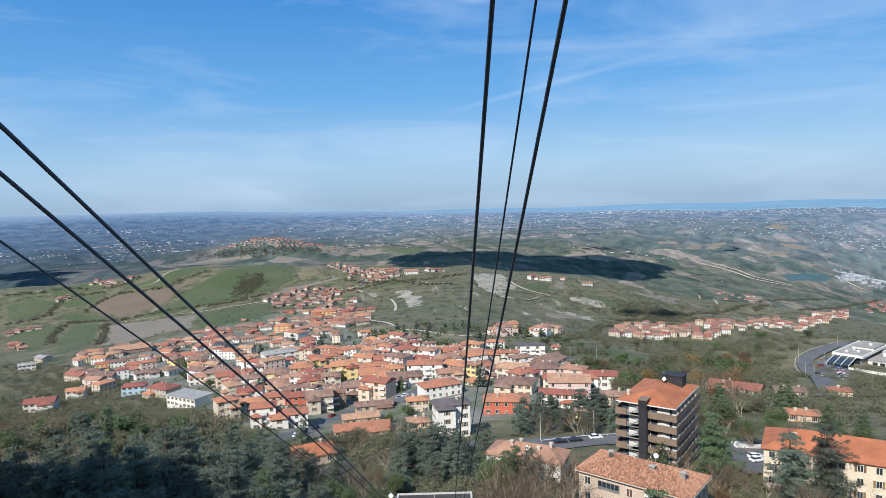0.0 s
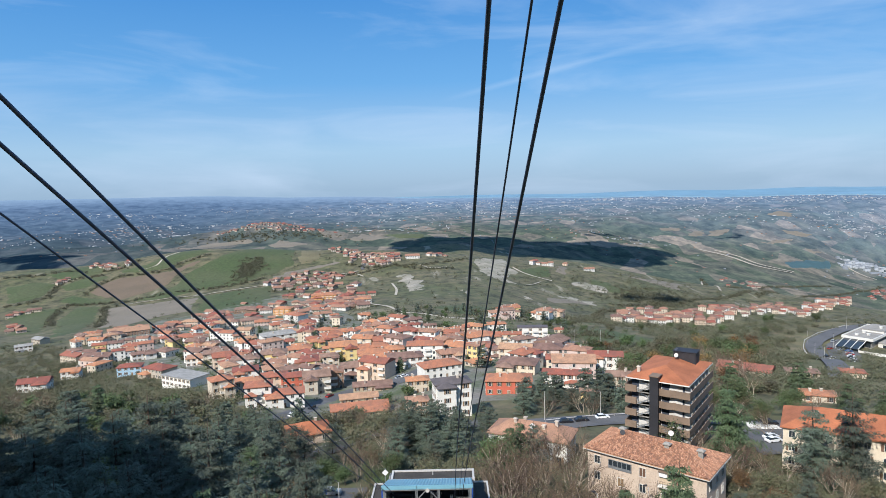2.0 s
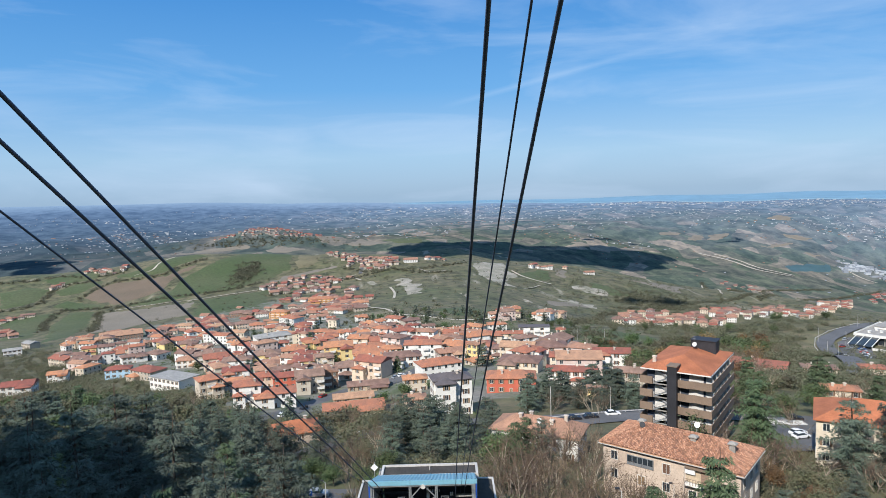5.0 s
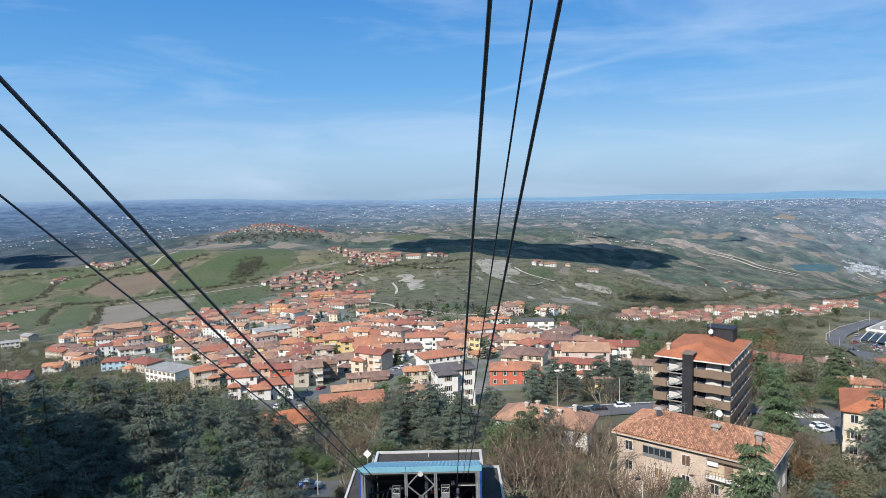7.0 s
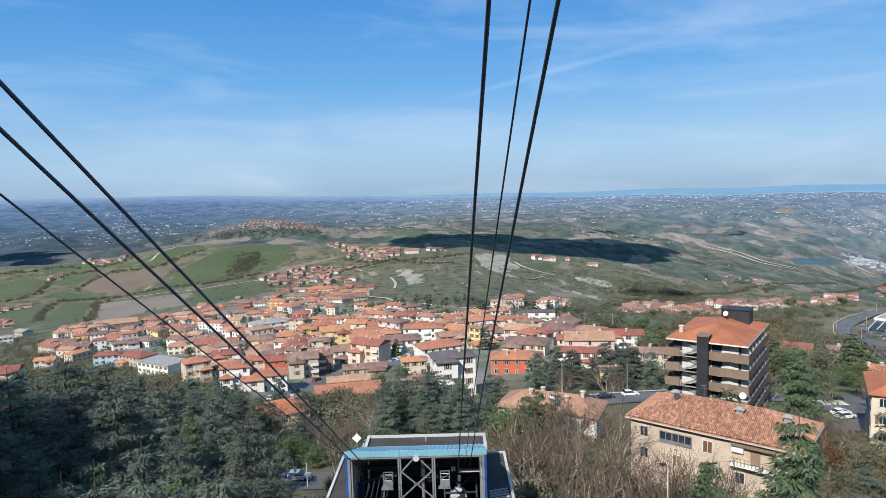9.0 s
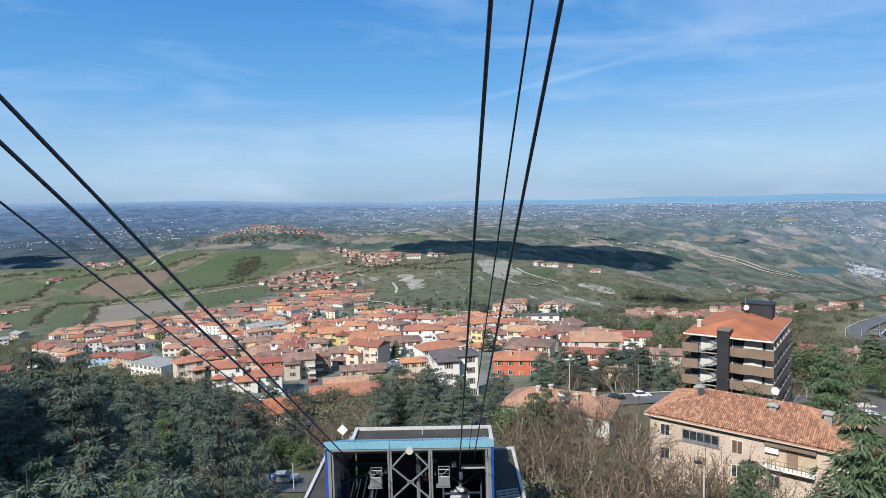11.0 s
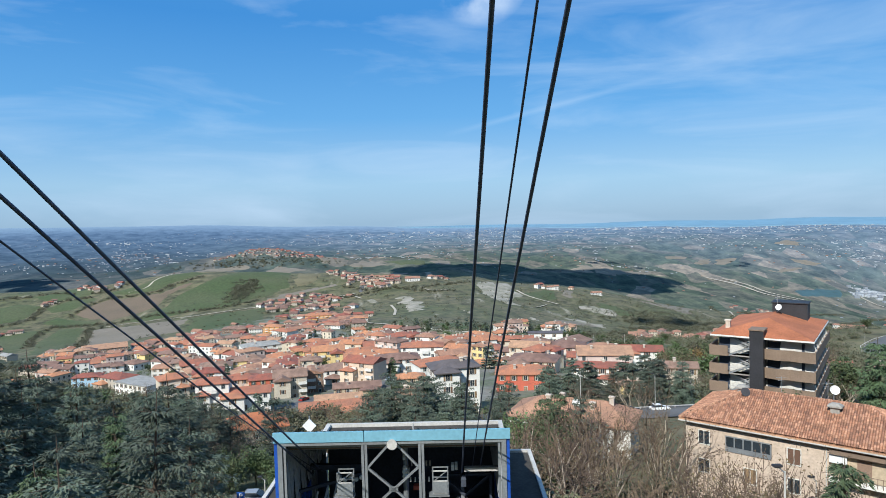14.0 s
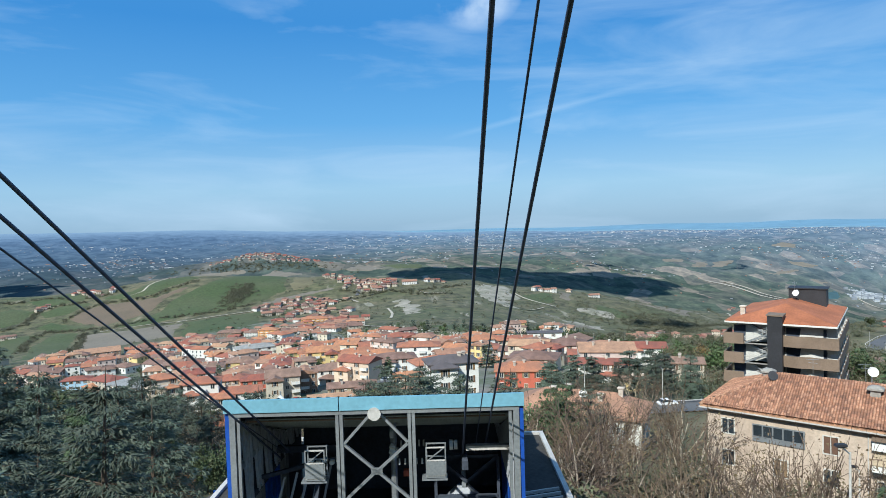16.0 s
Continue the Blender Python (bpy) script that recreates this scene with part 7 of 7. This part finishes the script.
slope_wood += [(x, y) for x, y in zip(foot.uniform(-340, -107, 2600), foot.uniform(190, 456, 2600)) if inside(x, y, town_foot) and free_spot(x, y, 3)]
clumps("hillside_shrubs", slope_wood, "green and brown shrubs on a slope below houses", M_SCRUB, 13, 3.2, 90, 0.5)
clumps("wood_trees", [(x, y) for x, y in woods if free_spot(x, y, 3) and not inside(x, y, MEADOW)], "mixed green and brown wood on a valley slope", M_FARWOOD, 6, 6.0, 44, 1.2)
far_wood = scattered(260, -640, 2215, 150, 28) + scattered(240, 392, 1095, 45, 38) + scattered(170, -405, 1245, 12, 34)
clumps("far_wood_edge", far_wood, "dark wood in a fold of the hills", M_FARWOOD, 15, 6.0, 90, 1.2)
slope = scattered(170, -20, 1120, 260, 190) + scattered(150, 330, 1150, 200, 190) + scattered(160, -150, 640, 140, 90) + scattered(120, -260, 1020, 130, 140) + scattered(200, 120, 560, 120, 60)
clumps("scrub_bushes", [(x, y) for x, y in slope if free_spot(x, y, 3) and not inside(x, y, MEADOW)], "scattered bushes on dry hillsides", M_FARWOOD, 7, 4.0, 30, 1.1)
town_green = [p for p in scattered(700, -110, 380, 110, 130) + scattered(250, 60, 330, 60, 70) if free_spot(p[0], p[1], 2)]
town_green += [(x, y) for x, y in zip(foot.normal(400, 90, 150), foot.normal(970, 60, 150)) if free_spot(x, y, 2)]
clumps("garden_shrubs", town_green, "green garden shrubs and hedges among town houses", M_LEAF, 8, 2.8, 40, 0.6)
under = [p for p in scattered(260, -45, 30, 28, 36) + scattered(240, 26, 30, 18, 22) + scattered(260, 52, 22, 13, 12) + scattered(120, 66, 50, 10, 10) + scattered(200, -120, 150, 60, 50) if math.hypot(p[0] + 2.7, p[1] - 6) > 12 and math.hypot(p[0] + 24, p[1] - 46) > 10]
clumps("undergrowth", under, "brown and green undergrowth below trees", M_SCRUB, 9, 1.8, 70, 0.3)


# ---- far houses on the plain and on the hill ----
def far_specks(count, seed, name, mat, size, rmin, rmax, lo=-38, hi=38, flat=0.5):
    rng = np.random.default_rng(seed)
    s = Shape()
    for _ in range(count):
        r = rmin + (rmax - rmin) * rng.uniform() ** 0.8
        a = math.radians(rng.uniform(lo, hi))
        x, y = r * math.sin(a), r * math.cos(a) - 150
        z = ground_z(x, y)
        w, d, h = size * rng.uniform(0.5, 1.8), size * rng.uniform(0.5, 1.2), size * flat * rng.uniform(0.6, 1.2)
        s.box(x - w / 2, y - d / 2, z - 1, x + w / 2, y + d / 2, z + h)
    tagged(new(name, s.mesh(name, mat)), "tiny far-off buildings strewn over a plain", "buildings", kind="stuff")


def plain_towns(count, seed, name, mats, size, lo, hi, rmin, rmax, spread=(1.6, 60)):
    """Towns on the plain: clusters of long low blocks, drawn out across the view."""
    rng = np.random.default_rng(seed)
    s = Shape()
    for _ in range(count):
        r0, a0 = rng.uniform(rmin, rmax), rng.uniform(lo, hi)
        for _ in range(rng.integers(8, 40)):
            r, a = r0 + rng.normal(0, spread[1]), math.radians(a0 + rng.normal(0, spread[0]))
            if not 2200 < r < 4850:
                continue
            x, y = r * math.sin(a), r * math.cos(a) - 150
            z = ground_z(x, y)
            w, d, h = size * rng.gamma(2.0, 0.6), size * rng.uniform(0.4, 1.0), size * rng.uniform(0.35, 0.7)
            s.box(x - w / 2, y - d / 2, z - 2, x + w / 2, y + d / 2, z + h, int(rng.integers(0, len(mats))))
    tagged(new(name, s.mesh(name, *mats)), "pale far-off buildings of towns on a plain", "buildings", kind="stuff")


# wall colours turned blue-grey, with the distance haze put into them
M_HAZEWALL = material("hazed_grey_walls", (0.27, 0.29, 0.32), 0.9, 0.2, 0.05)
M_HAZEWALL2 = material("hazed_pale_walls", (0.44, 0.46, 0.48), 0.9, 0.2, 0.05)
far_specks(380, 21, "plain_buildings", M_HAZEWALL, 4.2, 2300, 4600)
far_specks(160, 22, "plain_roofs", ROOFS["brown"], 5.0, 2200, 3400)
plain_towns(24, 31, "plain_town_near", [M_HAZEWALL, M_HAZEWALL2, ROOFS["brown"]], 5.0, -30, 36, 2700, 3600)
plain_towns(52, 32, "plain_town_middle", [M_HAZEWALL, M_HAZEWALL2, M_HAZEWALL], 5.2, -10, 38, 3500, 4300, (2.2, 60))
plain_towns(30, 33, "plain_town_far", [M_HAZEWALL2, M_HAZEWALL], 6.5, -6, 38, 4200, 4600, (3.0, 50))
plain_towns(16, 34, "plain_town_west", [M_HAZEWALL, M_HAZEWALL, M_HAZEWALL2], 5.0, -34, -12, 2500, 4300)
plain_towns(3, 35, "valley_works", [M_HAZEWALL2, M_HAZEWALL], 12.0, 31.5, 34.5, 2950, 3080, (0.7, 30))
plain_towns(5, 36, "river_works", [M_HAZEWALL2, M_HAZEWALL], 7.0, -23, -17, 3080, 3250, (1.2, 30))


# ---- cars ----
def car(x, y, turn, paint, label):
    """A hatchback: body, glass house and wheels, on the ground."""
    lift = 0.16 if x < 0 and y < 60 else 0.95 if x < 0 else 0.52
    c = thing("car", pose(x, y, ground_z(x, y) + lift, 0, 0, turn), label, "car", "parked cars")
    b = Shape()
    prof = [(-2.1, 0.35), (-2.15, 0.75), (-1.9, 0.95), (-1.5, 1.0), (0.75, 1.0), (1.9, 0.85), (2.1, 0.6), (2.1, 0.35)]
    m = len(prof)
    b.add([(px, sy * 0.85, pz) for sy in (-1, 1) for px, pz in prof], [tuple(range(m)), tuple(range(2 * m - 1, m - 1, -1))] + [(i, m + i, m + (i + 1) % m, (i + 1) % m) for i in range(m)])
    body = part("body", b, paint, c)
    g = Shape()
    top = [(-1.75, 0.99), (-1.35, 1.45), (0.1, 1.48), (0.95, 0.99)]
    g.add([(px, sy * (0.8 if k in (0, 3) else 0.66), pz) for sy in (-1, 1) for k, (px, pz) in enumerate(top)], [(0, 1, 2, 3), (7, 6, 5, 4), (0, 4, 5, 1), (2, 6, 7, 3)])
    part("glazing", g, M_GLASS, c)
    part("roof", Shape().add([(px, sy * 0.67, pz) for pz in (1.45, 1.5) for px, sy in ((-1.4, -1), (0.15, -1), (0.15, 1), (-1.4, 1))], [(0, 3, 2, 1), (4, 5, 6, 7), (0, 1, 5, 4), (1, 2, 6, 5), (2, 3, 7, 6), (3, 0, 4, 7)]), paint, c)
    for wx in (-1.3, 1.3):
        for wy in (-0.8, 0.8):
            part("wheel", Shape().rod((wx, wy - 0.1, 0.3), (wx, wy + 0.1, 0.3), 0.32, 0.32, 12), M_RUBBER, c)


P_WHITE = material("car_white", (0.75, 0.75, 0.75), 0.25, 0.04)
P_BLACK = material("car_black", (0.02, 0.02, 0.025), 0.2, 0.1)
P_SILVER = material("car_silver", (0.42, 0.43, 0.45), 0.3, 0.05, metal=0.4)
P_RED = material("car_red", (0.30, 0.03, 0.025), 0.25, 0.05)
P_BLUE = material("car_blue", (0.04, 0.09, 0.25), 0.25, 0.05)
for x, y, turn, p, word in ((47.5, 107.5, 8, P_WHITE, "white"), (40.5, 104.5, 8, P_BLACK, "black"), (35.5, 103.0, 8, P_BLACK, "black"), (83.5, 77.0, 15, P_WHITE, "white"), (84.5, 80.0, 15, P_WHITE, "white"), (91.5, 94.0, -10, P_BLACK, "black"), (-24.5, 48.0, 0, P_SILVER, "silver"), (-53.0, 202.0, 60, P_RED, "red"), (-20.0, 223.5, 40, P_WHITE, "white"), (-22.5, 222.0, 40, P_SILVER, "silver"), (-56.0, 178.0, 75, P_BLACK, "black"), (-60.0, 160.0, 78, P_WHITE, "white"), (-40.0, 209.0, 35, P_SILVER, "silver")):
    car(x, y, turn, p, f"{word} parked hatchback on grey asphalt")
for k in range(16):
    p, word = ((P_WHITE, "white"), (P_BLACK, "black"), (P_RED, "red"), (P_SILVER, "silver"), (P_BLUE, "dark blue"))[(0, 1, 3, 1, 0, 2, 3, 4)[k % 8]]
    if k < 8:
        cx, cy = ((218, 268), (217, 272), (233, 285), (220, 263), (228, 265), (229, 288), (240, 303), (208, 271))[k]
    else:
        cx, cy = 224 + (k - 8) * 1.7, 258 + (k - 8) * 3.4
    car(cx, cy, (38 if k < 8 else -30) + grove.uniform(-8, 8), p, f"{word} car in an open car park")


# ---- paving near by ----
def paving(poly, lift=0.5):
    bm = bmesh.new()
    bm.faces.new([bm.verts.new((x, y, 0)) for x, y in poly])
    bmesh.ops.triangulate(bm, faces=bm.faces[:])
    for _ in range(6):
        e = [q for q in bm.edges if q.calc_length() > 5]
        if not e:
            break
        bmesh.ops.subdivide_edges(bm, edges=e, cuts=1)
        bmesh.ops.triangulate(bm, faces=[f for f in bm.faces if len(f.verts) > 3])
    for v in bm.verts:
        v.co.z = ground_z(v.co.x, v.co.y) + lift
    for f in bm.faces:
        f.normal_update()
        if f.normal.z < 0:
            f.normal_flip()
    me = bpy.data.meshes.new("pavement")
    bm.to_mesh(me)
    bm.free()
    me.materials.append(M_ASPHALT)
    return tagged(new("pavement", me), "grey asphalt car park beside a road", "pavement", kind="structure")


paving([(-30, 43), (-18, 42), (-17, 52), (-29, 53)], 0.12)
paving([(75, 66), (90, 68), (97, 98), (84, 100), (78, 88)])
paving([(232, 298), (246, 309), (251, 306), (238, 274), (226, 252), (212, 256), (217, 268)])
for k in range(7):
    a = ribbon([(84 + k * 0.2, 90.5 + k * 1.1), (92 + k * 0.2, 89.0 + k * 1.1)], 0.5, 0.65)
    tagged(new("crossing_stripe", a.mesh("crossing_stripe", M_PAINT)), "white painted crossing stripe", "marking", kind="structure")


# ---- lamps, signs, posts ----
def lamp_post(x, y, top, label="pale steel lamp post with one arm"):
    t = thing("street_lamp", pose(x, y, 0), label, "street lamp", "street lamps")
    part("pole", Shape().rod((0, 0, ground_z(x, y) - 0.3), (0, 0, top), 0.09, 0.06, 8), M_COPING, t)
    part("arm", Shape().rod((0, 0, top - 0.1), (-0.5, -0.1, top + 0.35), 0.04, 0.04, 6), M_STEEL, t)
    part("lamp", rings((0.12, 0.1, 0), (0.3, 0.16, 0.08), (0.26, 0.14, 0.2)), M_TOWER, t).location = (-0.55, -0.1, top + 0.3)


lamp_post(35.3, 36.0 - 8.0, -5.2)
lamp_post(21.3, 7.7, 4.2)
lamp_post(-22.2, 44.0, -10.3)
lamp_post(30.0, 108.0, -14.0)
lamp_post(48.0, 112.0, -16.0)
for x, y in ((222, 300), (209, 270), (196, 240), (232, 290), (268, 334), (100, 318), (84, 322), (66, 300)):
    lamp_post(x, y, ground_z(x, y) + 9)

park = thing("parking_sign", pose(-25.0, 43.5, ground_z(-25.0, 43.5)), "blue square parking sign with a white letter", "sign")
part("post", Shape().rod((0, 0, -0.3), (0, 0, 2.4), 0.04), M_STEEL, park)
plate = part("plate", Shape().box(-0.5, -0.06, 1.6, 0.5, -0.02, 2.6), material("sign_blue", (0.02, 0.10, 0.42), 0.5, 0.1), park)
txt = bpy.data.curves.new("letter", "FONT")
txt.body, txt.size, txt.extrude, txt.align_x, txt.align_y = "P", 0.9, 0.004, "CENTER", "CENTER"
letter = new("letter", txt)
letter.data.materials.append(M_DISH)
letter.parent = plate
letter.matrix_local = pose(0, -0.075, 2.1, 90, 0, 0)


def guard_rail(points, lift=0.5):
    """Road barrier: posts with two rails."""
    t = thing("guard_rail", pose(0, 0, 0), "grey steel guard rail along a road bend", "guard rail")
    pts = [Vector((x, y, ground_z(x, y) + lift)) for x, y in points]
    for a, b in zip(pts, pts[1:]):
        n = max(1, int((b - a).length / 4))
        for i in range(n):
            p, q = a.lerp(b, i / n), a.lerp(b, (i + 1) / n)
            part("post", Shape().rod(p - Vector((0, 0, 0.8)), p + Vector((0, 0, 0.75)), 0.07, 0.07, 5), M_COPING, t)
            part("rail", Shape().bar(p + Vector((0, 0, 0.6)), q + Vector((0, 0, 0.6)), 0.08, 0.3), M_COPING, t)


guard_rail([(-36, 88), (-30, 100), (-23, 109), (-16, 116), (-4, 118)])
guard_rail([(310, 360), (273, 344), (242, 323), (225, 308), (214, 290), (206, 270), (197, 250), (184, 226)])
guard_rail([(30, 106), (44, 110), (60, 111)])
tagged(new("road", ribbon([(-42, 50), (-39, 68), (-35, 82), (-27, 99), (-18, 109), (-6, 113), (20, 106), (40, 108), (62, 109), (82, 98), (100, 92)], 7, 0.4).mesh("road", M_ASPHALT)), "grey asphalt road winding below a wood", "road", kind="structure")
